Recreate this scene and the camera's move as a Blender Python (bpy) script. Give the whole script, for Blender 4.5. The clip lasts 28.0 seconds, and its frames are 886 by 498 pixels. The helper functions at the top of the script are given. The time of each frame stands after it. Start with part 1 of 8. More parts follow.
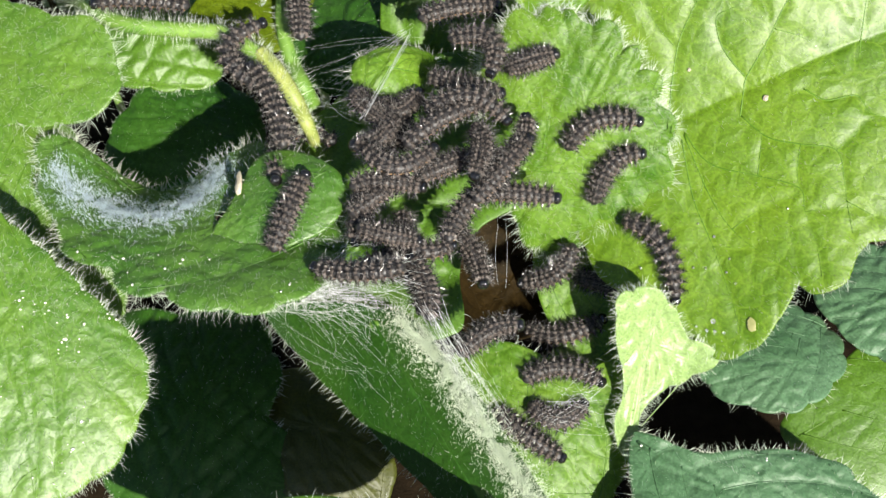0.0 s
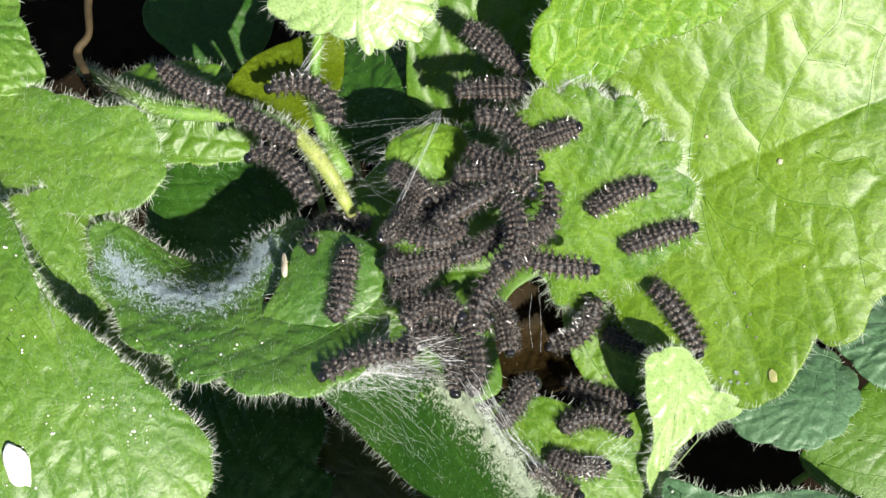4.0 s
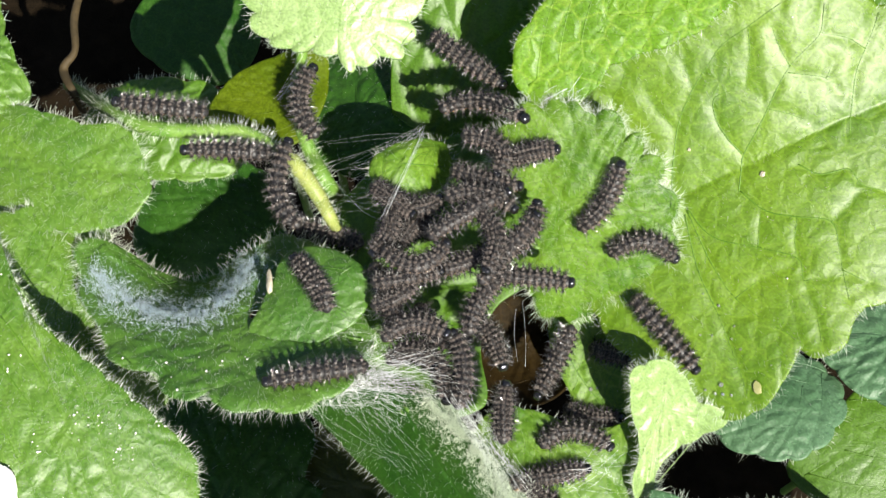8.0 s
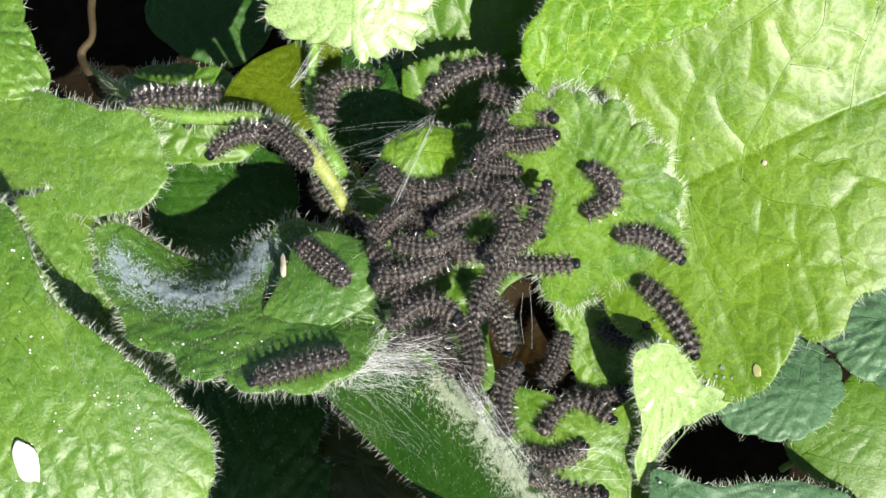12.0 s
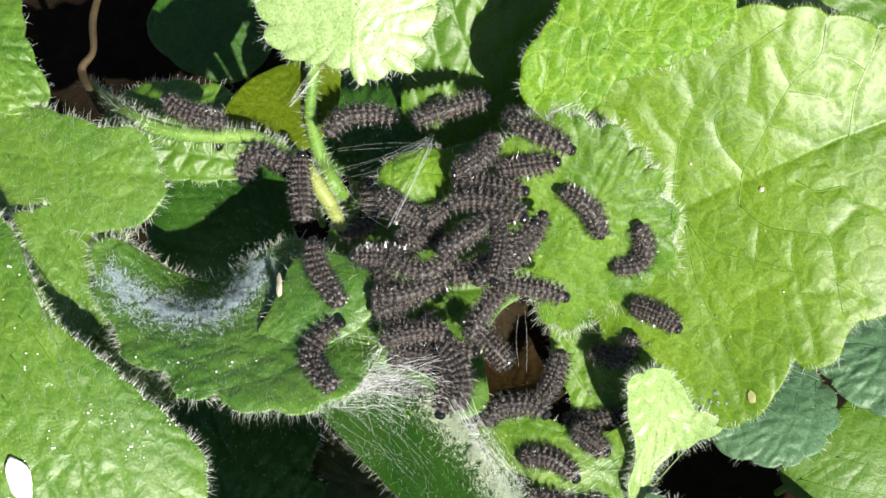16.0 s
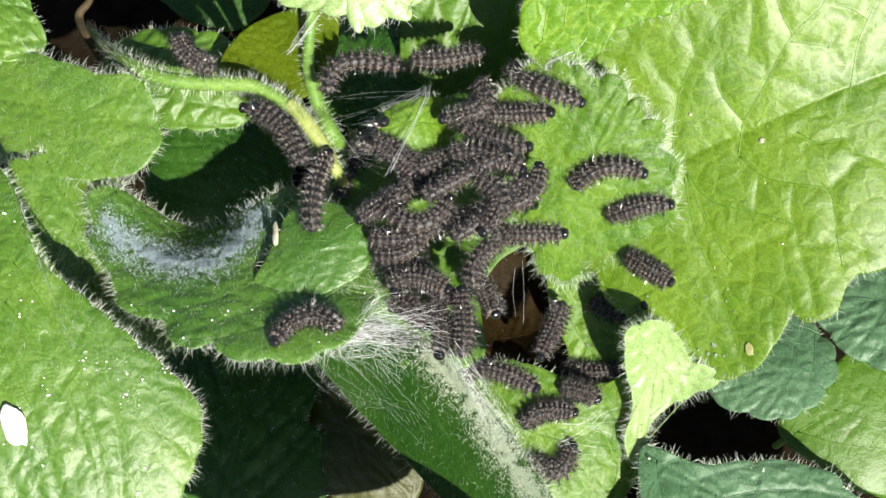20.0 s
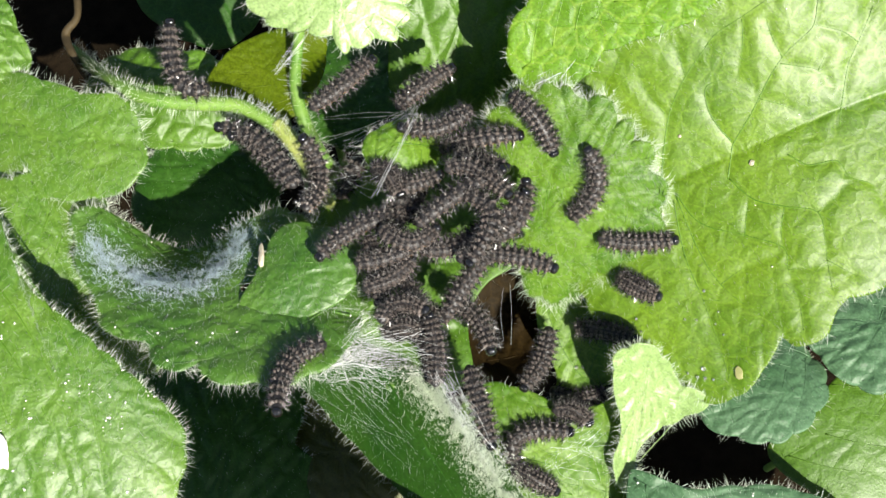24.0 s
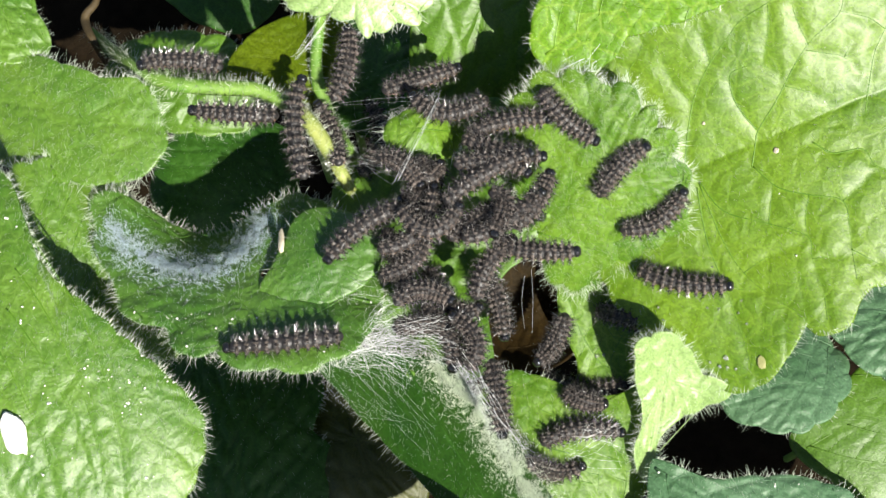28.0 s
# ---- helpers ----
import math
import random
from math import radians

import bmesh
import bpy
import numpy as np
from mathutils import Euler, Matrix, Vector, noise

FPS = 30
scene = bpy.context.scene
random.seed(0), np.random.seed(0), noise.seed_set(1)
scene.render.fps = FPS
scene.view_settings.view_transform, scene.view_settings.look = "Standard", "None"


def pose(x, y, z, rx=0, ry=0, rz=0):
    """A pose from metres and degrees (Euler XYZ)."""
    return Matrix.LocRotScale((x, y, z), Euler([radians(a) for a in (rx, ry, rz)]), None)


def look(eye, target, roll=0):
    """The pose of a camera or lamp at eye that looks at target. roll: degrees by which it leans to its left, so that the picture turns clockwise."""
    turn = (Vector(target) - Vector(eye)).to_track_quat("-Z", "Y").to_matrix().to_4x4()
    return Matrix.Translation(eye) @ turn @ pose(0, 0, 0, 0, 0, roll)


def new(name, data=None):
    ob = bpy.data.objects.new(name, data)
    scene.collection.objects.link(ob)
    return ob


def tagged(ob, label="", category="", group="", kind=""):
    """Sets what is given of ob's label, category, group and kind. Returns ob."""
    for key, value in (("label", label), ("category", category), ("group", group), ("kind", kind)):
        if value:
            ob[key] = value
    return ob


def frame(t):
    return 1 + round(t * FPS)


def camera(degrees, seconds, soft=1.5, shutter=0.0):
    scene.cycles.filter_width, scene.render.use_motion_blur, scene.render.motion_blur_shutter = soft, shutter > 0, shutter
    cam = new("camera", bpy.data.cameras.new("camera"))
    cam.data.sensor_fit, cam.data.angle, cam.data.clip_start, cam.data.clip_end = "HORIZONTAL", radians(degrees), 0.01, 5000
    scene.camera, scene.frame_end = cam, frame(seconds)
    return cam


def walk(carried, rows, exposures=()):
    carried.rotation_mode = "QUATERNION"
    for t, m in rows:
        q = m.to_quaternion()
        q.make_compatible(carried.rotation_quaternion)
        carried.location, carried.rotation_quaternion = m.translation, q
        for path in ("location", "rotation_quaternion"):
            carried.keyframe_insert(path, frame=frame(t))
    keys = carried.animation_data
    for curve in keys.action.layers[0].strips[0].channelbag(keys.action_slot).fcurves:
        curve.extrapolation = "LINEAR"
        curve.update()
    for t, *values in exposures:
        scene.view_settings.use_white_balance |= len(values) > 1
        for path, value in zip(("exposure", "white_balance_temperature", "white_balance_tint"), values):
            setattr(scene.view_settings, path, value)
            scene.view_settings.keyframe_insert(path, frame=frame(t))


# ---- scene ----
# The place is a small patch of a hairy-leaved plant, about 13 cm across; plan numbers are in millimetres.
cam = camera(32.42, 28.0, soft=1.4)
PATH = [
    (0, (0.00701, -0.08591, 0.19563), (0.00269, 0.00151, -0.03855), 0.03),
    (0.5, (0.00464, -0.08489, 0.20285), (0.00027, -0.00078, -0.03254), -0.85),
    (1, (0.00718, -0.07862, 0.20817), (0.00534, -0.00068, -0.02937), 0.07),
    (1.5, (0.00440, -0.07650, 0.20800), (0.00378, 0.00073, -0.02977), 0.71),
    (2, (0.00576, -0.07280, 0.21050), (0.00433, 0.00377, -0.02748), -0.10),
    (2.5, (0.00396, -0.06990, 0.21286), (0.00251, 0.00639, -0.02522), -0.40),
    (3, (0.00188, -0.06869, 0.21434), (0.00028, 0.00724, -0.02385), -0.87),
    (3.5, (0.00011, -0.06775, 0.21463), (-0.00249, 0.00629, -0.02414), -1.58),
    (5.5, (0.00184, -0.06718, 0.21441), (-0.00073, 0.00455, -0.02507), -1.80),
    (6, (0.00242, -0.06684, 0.21464), (-0.00048, 0.00476, -0.02487), -2.14),
    (6.5, (0.00253, -0.06716, 0.21479), (-0.00017, 0.00499, -0.02456), -2.05),
    (7, (0.00279, -0.06511, 0.21553), (-0.00055, 0.00659, -0.02394), -2.76),
    (7.5, (0.00322, -0.06482, 0.21576), (0.00021, 0.00733, -0.02358), -2.34),
    (8, (0.00287, -0.06578, 0.21597), (-0.00010, 0.00709, -0.02315), -2.35),
    (8.5, (0.00063, -0.06479, 0.22164), (-0.00299, 0.00786, -0.01754), -2.95),
    (9, (0.00262, -0.06753, 0.22666), (0.00026, 0.00439, -0.01276), -1.79),
    (9.5, (0.00102, -0.06811, 0.22705), (-0.00066, -0.00303, -0.01432), -1.48),
    (10, (0.00145, -0.06722, 0.22607), (-0.00113, -0.00347, -0.01566), -2.24),
    (10.5, (0.00287, -0.06576, 0.22678), (-0.00072, -0.00290, -0.01516), -3.02),
    (11, (0.00297, -0.06543, 0.22664), (-0.00024, -0.00187, -0.01512), -2.75),
    (11.5, (0.00155, -0.06403, 0.22463), (-0.00227, 0.00178, -0.01652), -3.21),
    (12, (0.00224, -0.06443, 0.22267), (-0.00147, 0.00276, -0.01810), -2.85),
    (12.5, (0.00139, -0.06514, 0.22146), (-0.00218, 0.00133, -0.01952), -2.70),
    (14.5, (0.00327, -0.06252, 0.22238), (0.00035, 0.00564, -0.01813), -1.75),
    (15, (0.00348, -0.06285, 0.22307), (0.00047, 0.00521, -0.01747), -1.64),
    (15.5, (0.00300, -0.06221, 0.22306), (-0.00058, 0.00554, -0.01756), -2.19),
    (16, (0.00341, -0.06214, 0.22341), (-0.00101, 0.00597, -0.01710), -2.54),
    (16.5, (0.00452, -0.06228, 0.22477), (-0.00096, 0.00647, -0.01553), -3.24),
    (17, (0.00492, -0.06344, 0.22382), (-0.00011, 0.00389, -0.01689), -3.02),
    (17.5, (0.00386, -0.06375, 0.22254), (-0.00080, 0.00179, -0.01868), -2.82),
    (18, (0.00469, -0.06348, 0.22261), (0.00082, 0.00111, -0.01887), -2.12),
    (18.5, (0.00422, -0.06420, 0.22164), (-0.00065, -0.00121, -0.02024), -3.16),
    (19, (0.00447, -0.06364, 0.22212), (-0.00063, -0.00218, -0.02016), -3.37),
    (19.5, (0.00493, -0.06306, 0.22173), (0.00017, -0.00228, -0.02073), -2.92),
    (20, (0.00528, -0.06249, 0.22210), (-0.00056, -0.00160, -0.02030), -3.89),
    (20.5, (0.00469, -0.06185, 0.22181), (-0.00209, -0.00250, -0.02095), -4.89),
    (21, (0.00568, -0.06241, 0.22179), (-0.00129, -0.00331, -0.02102), -4.96),
    (21.5, (0.00587, -0.06195, 0.22186), (-0.00120, -0.00277, -0.02094), -5.07),
    (23.5, (0.00604, -0.06050, 0.22225), (-0.00105, 0.00162, -0.01981), -4.69),
    (24, (0.00684, -0.06057, 0.22059), (0.00124, 0.00229, -0.02132), -3.35),
    (24.5, (0.00703, -0.06130, 0.21994), (0.00108, 0.00105, -0.02209), -3.74),
    (25, (0.00605, -0.06203, 0.21928), (0.00093, 0.00010, -0.02283), -2.90),
    (25.5, (0.00478, -0.06117, 0.21940), (-0.00122, 0.00046, -0.02281), -3.70),
    (26, (0.00519, -0.06071, 0.21974), (-0.00105, 0.00022, -0.02264), -3.91),
    (26.5, (0.00454, -0.06018, 0.21982), (-0.00199, 0.00102, -0.02248), -4.01),
    (27, (0.00516, -0.06015, 0.21950), (-0.00160, 0.00138, -0.02272), -4.12),
    (27.5, (0.00488, -0.06108, 0.21904), (-0.00166, 0.00022, -0.02324), -4.00),
    (28, (0.00539, -0.06049, 0.21902), (-0.00204, 0.00048, -0.02332), -4.82),
]
walk(cam, [(t, look(eye, target, roll)) for t, eye, target, roll in PATH])

# ---- light ----
world = bpy.data.worlds.new("sky")
scene.world = world
world.use_nodes = True
wn = world.node_tree
sky = wn.nodes.new("ShaderNodeTexSky")
sky.sky_type = "NISHITA"
sky.sun_disc = False
SUN_WAY = Vector((0.36, -0.56, 0.74)).normalized()      # from the plant towards the sun
sky.sun_elevation = math.asin(SUN_WAY.z)
sky.sun_rotation = math.atan2(SUN_WAY.x, SUN_WAY.y)
wn.links.new(sky.outputs[0], wn.nodes["Background"].inputs[0])
wn.nodes["Background"].inputs[1].default_value = 0.048
lamp = bpy.data.lights.new("sun", "SUN")
lamp.energy, lamp.angle, lamp.color = 5.0, radians(0.5), (1.0, 0.94, 0.84)
sun = new("sun", lamp)
sun.matrix_world = look(SUN_WAY * 2.0, (0, 0, 0))
scene.view_settings.exposure = 1.19


# ---- materials ----
def shader(name):
    m = bpy.data.materials.new(name)
    m.use_nodes = True
    t = m.node_tree
    return m, t, t.nodes["Principled BSDF"], t.nodes["Material Output"]


def node(t, kind, **values):
    n = t.nodes.new(kind)
    for key, value in values.items():
        n.inputs[key].default_value = value
    return n


def ramp(t, source, stops):
    r = t.nodes.new("ShaderNodeValToRGB")
    e = r.color_ramp.elements
    while len(e) < len(stops):
        e.new(0.5)
    for el, (p, col) in zip(e, stops):
        el.position, el.color = p, (*col, 1)
    t.links.new(source, r.inputs[0])
    return r


def mix(t, fac, a, b, kind="MIX"):
    n = t.nodes.new("ShaderNodeMix")
    n.data_type, n.blend_type = "RGBA", kind
    for s, v in ((n.inputs[0], fac), (n.inputs[6], a), (n.inputs[7], b)):
        if isinstance(v, bpy.types.NodeSocket):
            t.links.new(v, s)
        else:
            s.default_value = (*v, 1) if isinstance(v, tuple) else v
    return n.outputs[2]


def bump(t, height, strength, distance, normal=None):
    b = node(t, "ShaderNodeBump", Strength=strength, Distance=distance)
    t.links.new(height, b.inputs["Height"])
    if normal:
        t.links.new(normal, b.inputs["Normal"])
    return b.outputs[0]


def leaf_material(name, dark, light, vein, through_col, thin=0.3, rough=0.42, cell=420, net_strength=0.16, spec=0.55, pebble=0.16, wax=0.1):
    """A living leaf: mottled green, a net of fine veins, small bulges, light let through."""
    m, t, p, out = shader(name)
    co = t.nodes.new("ShaderNodeTexCoord").outputs["Object"]
    big = node(t, "ShaderNodeTexNoise", Scale=70, Detail=4, Roughness=0.6)
    fine = node(t, "ShaderNodeTexNoise", Scale=2600, Detail=3, Roughness=0.6)
    warp = node(t, "ShaderNodeTexNoise", Scale=300, Detail=2)
    for n in (big, fine, warp):
        t.links.new(co, n.inputs["Vector"])
    moved = t.nodes.new("ShaderNodeVectorMath")
    moved.operation = "MULTIPLY_ADD"
    moved.inputs[1].default_value = (0.0022, 0.0022, 0.0022)
    t.links.new(warp.outputs["Color"], moved.inputs[0])
    t.links.new(co, moved.inputs[2])
    net = t.nodes.new("ShaderNodeTexVoronoi")
    net.feature = "DISTANCE_TO_EDGE"
    net.inputs["Scale"].default_value = cell
    t.links.new(moved.outputs[0], net.inputs["Vector"])
    body = ramp(t, big.outputs[0], [(0.3, dark), (0.7, light)]).outputs[0]
    grain = ramp(t, fine.outputs[0], [(0.3, (0.72, 0.72, 0.72)), (0.7, (1.2, 1.2, 1.2))]).outputs[0]
    lines = ramp(t, net.outputs["Distance"], [(0.0, (1, 1, 1)), (0.09, (0, 0, 0))]).outputs[0]
    soft = t.nodes.new("ShaderNodeMath")
    soft.operation = "MULTIPLY"
    soft.inputs[1].default_value = net_strength
    t.links.new(lines, soft.inputs[0])
    col = mix(t, 1.0, mix(t, soft.outputs[0], body, vein), grain, "MULTIPLY")
    t.links.new(col, p.inputs["Base Color"])
    p.inputs["Roughness"].default_value = rough
    p.inputs["Specular IOR Level"].default_value = spec
    p.inputs["Coat Weight"].default_value, p.inputs["Coat Roughness"].default_value = wax, 0.44
    bulge_ramp = ramp(t, net.outputs["Distance"], [(0.0, (0, 0, 0)), (0.42, (1, 1, 1))])
    bulge_ramp.color_ramp.interpolation = "EASE"
    bulge = bulge_ramp.outputs[0]
    nrm = bump(t, fine.outputs[0], 0.6, 0.0001, bump(t, bulge, pebble, 0.0004))
    t.links.new(nrm, p.inputs["Normal"])
    back = t.nodes.new("ShaderNodeBsdfTranslucent")
    t.links.new(mix(t, 1.0, col, through_col, "MULTIPLY"), back.inputs[0])
    t.links.new(nrm, back.inputs["Normal"])
    both = t.nodes.new("ShaderNodeMixShader")
    both.inputs[0].default_value = thin
    t.links.new(p.outputs[0], both.inputs[1])
    t.links.new(back.outputs[0], both.inputs[2])
    t.links.new(both.outputs[0], out.inputs[0])
    return m


def plain(name, dark, light, scale=900, rough=0.6, relief=0.0001, spec=0.4):
    m, t, p, out = shader(name)
    co = t.nodes.new("ShaderNodeTexCoord").outputs["Object"]
    a = node(t, "ShaderNodeTexNoise", Scale=scale, Detail=5, Roughness=0.65)
    b = node(t, "ShaderNodeTexNoise", Scale=scale / 7, Detail=3)
    t.links.new(co, a.inputs["Vector"])
    t.links.new(co, b.inputs["Vector"])
    mixed = t.nodes.new("ShaderNodeMath")
    mixed.operation = "MULTIPLY_ADD"
    mixed.inputs[1].default_value, mixed.inputs[2].default_value = 0.5, 0.0
    t.links.new(a.outputs[0], mixed.inputs[0])
    half = t.nodes.new("ShaderNodeMath")
    half.operation = "MULTIPLY_ADD"
    half.inputs[1].default_value = 0.5
    t.links.new(b.outputs[0], half.inputs[0])
    t.links.new(mixed.outputs[0], half.inputs[2])
    t.links.new(ramp(t, half.outputs[0], [(0.35, dark), (0.65, light)]).outputs[0], p.inputs["Base Color"])
    p.inputs["Roughness"].default_value = rough
    p.inputs["Specular IOR Level"].default_value = spec
    t.links.new(bump(t, a.outputs[0], 0.6, relief), p.inputs["Normal"])
    return m


def hair_material(name, colour, thin=0.5, rough=0.3):
    m, t, p, out = shader(name)
    p.inputs["Base Color"].default_value = (*colour, 1)
    p.inputs["Roughness"].default_value = rough
    back = t.nodes.new("ShaderNodeBsdfTranslucent")
    back.inputs[0].default_value = (*colour, 1)
    both = t.nodes.new("ShaderNodeMixShader")
    both.inputs[0].default_value = thin
    t.links.new(p.outputs[0], both.inputs[1])
    t.links.new(back.outputs[0], both.inputs[2])
    t.links.new(both.outputs[0], out.inputs[0])
    return m


MAT = {
    "leaf_bright": leaf_material("leaf_bright", (0.090, 0.200, 0.003), (0.165, 0.290, 0.008), (0.25, 0.40, 0.03), (1.5, 1.5, 0.4), 0.40, 0.46, 330, 0.3, 0.4, 0.4, 0.65),
    "leaf_mid": leaf_material("leaf_mid", (0.062, 0.155, 0.010), (0.105, 0.225, 0.014), (0.14, 0.27, 0.05), (1.3, 1.2, 0.5), 0.35, 0.45),
    "leaf_net": leaf_material("leaf_net", (0.120, 0.270, 0.010), (0.180, 0.350, 0.016), (0.30, 0.46, 0.05), (1.5, 1.5, 0.5), 0.45, 0.45, 290, 0.6, 0.6, 0.4),
    "leaf_hairy": leaf_material("leaf_hairy", (0.040, 0.135, 0.003), (0.175, 0.310, 0.028), (0.26, 0.40, 0.08), (1.4, 1.3, 0.5), 0.36, 0.48, 380, 0.24, 0.4, 0.3, 0.05),
    "leaf_soft": leaf_material("leaf_soft", (0.058, 0.165, 0.010), (0.150, 0.280, 0.026), (0.24, 0.38, 0.09), (1.3, 1.2, 0.5), 0.36, 0.46, 420, 0.2, 0.6, 0.3, 0.3),
    "leaf_lobed": leaf_material("leaf_lobed", (0.048, 0.150, 0.012), (0.120, 0.245, 0.030), (0.14, 0.26, 0.06), (1.3, 1.3, 0.5), 0.36, 0.42, 420, 0.2, 0.8, 0.35),
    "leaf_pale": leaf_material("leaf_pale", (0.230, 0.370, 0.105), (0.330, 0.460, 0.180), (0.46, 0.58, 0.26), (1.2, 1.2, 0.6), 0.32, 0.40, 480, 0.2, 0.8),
    # darker copy of the leaf green: the shade is put into its colour
    "leaf_shade_green": leaf_material("leaf_shade_green", (0.018, 0.080, 0.005), (0.040, 0.120, 0.010), (0.08, 0.19, 0.03), (1.2, 1.2, 0.5), 0.32, 0.50, 420, 0.16, 0.35),
    "leaf_blue": leaf_material("leaf_blue", (0.050, 0.130, 0.050), (0.095, 0.190, 0.095), (0.14, 0.25, 0.14), (1.1, 1.2, 0.8), 0.20, 0.50, 380, 0.2, 0.5, 0.35, 0.0),
    "leaf_olive": leaf_material("leaf_olive", (0.090, 0.150, 0.002), (0.130, 0.190, 0.004), (0.16, 0.21, 0.01), (1.3, 1.2, 0.4), 0.45, 0.55, 420, 0.16, 0.2),
    # dull yellow, darkened in place of the shade under the fold
    "leaf_yellow_shade": leaf_material("leaf_yellow_shade", (0.045, 0.060, 0.003), (0.070, 0.080, 0.005), (0.09, 0.10, 0.015), (1.3, 1.2, 0.4), 0.35, 0.5),
    # brown taken far down so its colour carries the shade of the hollow
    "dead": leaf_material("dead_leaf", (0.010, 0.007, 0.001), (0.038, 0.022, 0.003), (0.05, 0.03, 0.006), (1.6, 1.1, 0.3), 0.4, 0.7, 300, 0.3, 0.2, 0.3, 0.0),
}
# darker than the blades: the shade of the creases is in the vein colour
VEIN = plain("vein", (0.045, 0.12, 0.004), (0.08, 0.17, 0.009), 1500, 0.45)
STEM = plain("stem", (0.070, 0.165, 0.020), (0.160, 0.265, 0.050), 600, 0.5)
YELLOW_STEM = plain("stem_yellow", (0.13, 0.19, 0.035), (0.30, 0.33, 0.10), 500, 0.5)
TWIG = plain("twig", (0.028, 0.020, 0.007), (0.075, 0.052, 0.020), 900, 0.7)
# blacker than real soil: the shade under the leaves is in this colour
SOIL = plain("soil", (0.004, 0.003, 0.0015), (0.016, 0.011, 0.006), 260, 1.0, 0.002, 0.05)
HAIR = hair_material("leaf_hair", (0.80, 0.86, 0.74))
# bluer copy of the leaf hair; the blue of shade is in the colour
SHADE_BLUE_HAIR = hair_material("shade_blue_hair", (0.66, 0.76, 0.79))
SILK = hair_material("silk", (0.80, 0.83, 0.82), 0.35, 0.25)
SKIN = plain("caterpillar_skin", (0.005, 0.005, 0.006), (0.036, 0.032, 0.030), 2200, 0.45, 0.0001, 0.5)
BRISTLE, _t, _p, _o = shader("bristle")
_g = _t.nodes.new("ShaderNodeNewGeometry")
_t.links.new(ramp(_t, _g.outputs["Random Per Island"], [(0.0, (0.006, 0.006, 0.007)), (0.55, (0.020, 0.019, 0.019)), (0.80, (0.09, 0.085, 0.08)), (0.97, (0.45, 0.43, 0.41)), (1.0, (0.85, 0.83, 0.80))]).outputs[0], _p.inputs["Base Color"])
_p.inputs["Roughness"].default_value, _p.inputs["Specular IOR Level"].default_value = 0.25, 0.9
TUBERCLE = plain("tubercle", (0.018, 0.016, 0.014), (0.17, 0.14, 0.122), 2200, 0.45, 0.0001, 0.5)
BELLY = plain("belly_skin", (0.16, 0.070, 0.022), (0.46, 0.29, 0.14), 1800, 0.5)
HEAD = plain("head_shell", (0.004, 0.004, 0.004), (0.012, 0.011, 0.010), 1800, 0.12, 0.00003, 0.9)
HUSK = plain("husk", (0.30, 0.26, 0.18), (0.50, 0.46, 0.36), 2500, 0.5)
SCAR = plain("scar", (0.20, 0.22, 0.07), (0.30, 0.29, 0.13), 1500, 0.7)
WATER, _t, _p, _o = shader("water")
_p.inputs["Base Color"].default_value = (0.97, 1.0, 0.97, 1)
_p.inputs["Transmission Weight"].default_value, _p.inputs["Roughness"].default_value, _p.inputs["IOR"].default_value = 0.88, 0.03, 1.33
WHITE = plain("white_speck", (0.72, 0.70, 0.66), (0.82, 0.81, 0.78), 900, 0.7)


# ---- mesh helpers ----
MM = 0.001


def shape(name, verts, faces, material, smooth=True):
    me = bpy.data.meshes.new(name)
    me.from_pydata(verts, [], faces)
    me.materials.append(material)
    if smooth:
        me.polygons.foreach_set("use_smooth", [True] * len(me.polygons))
    me.update()
    return me


def part(name, mesh, parent, label="", kind=""):
    ob = new(name, mesh)
    ob.parent = parent
    return tagged(ob, label, kind=kind)


def tube(points, radii, sides=8):
    """Vertices and faces of a tapering round tube along points (mm)."""
    pts = [Vector(p) for p in points]
    verts, faces = [], []
    for i, p in enumerate(pts):
        way = (pts[min(i + 1, len(pts) - 1)] - pts[max(i - 1, 0)]).normalized()
        side = way.cross(Vector((0.13, 0.2, 0.97)))
        side = side.normalized() if side.length > 1e-4 else Vector((1, 0, 0))
        up = side.cross(way)
        for k in range(sides):
            a = 2 * math.pi * k / sides
            verts.append((p + float(radii[i]) * (math.cos(a) * side + math.sin(a) * up)) * MM)
    for i in range(len(pts) - 1):
        for k in range(sides):
            a, b = i * sides + k, i * sides + (k + 1) % sides
            faces.append((a, b, b + sides, a + sides))
    faces.append(tuple(range(sides - 1, -1, -1)))
    faces.append(tuple((len(pts) - 1) * sides + k for k in range(sides)))
    return verts, faces


def spline(points, steps):
    """A smooth open line through points."""
    p = [np.array(q, float) for q in points]
    p = [2 * p[0] - p[1]] + p + [2 * p[-1] - p[-2]]
    out = []
    for i in range(1, len(p) - 2):
        for k in range(steps):
            u = k / steps
            out.append(0.5 * ((2 * p[i]) + (p[i + 1] - p[i - 1]) * u + (2 * p[i - 1] - 5 * p[i] + 4 * p[i + 1] - p[i + 2]) * u * u
                              + (3 * p[i] - p[i - 1] - 3 * p[i + 1] + p[i + 2]) * u ** 3))
    out.append(p[-2])
    return out


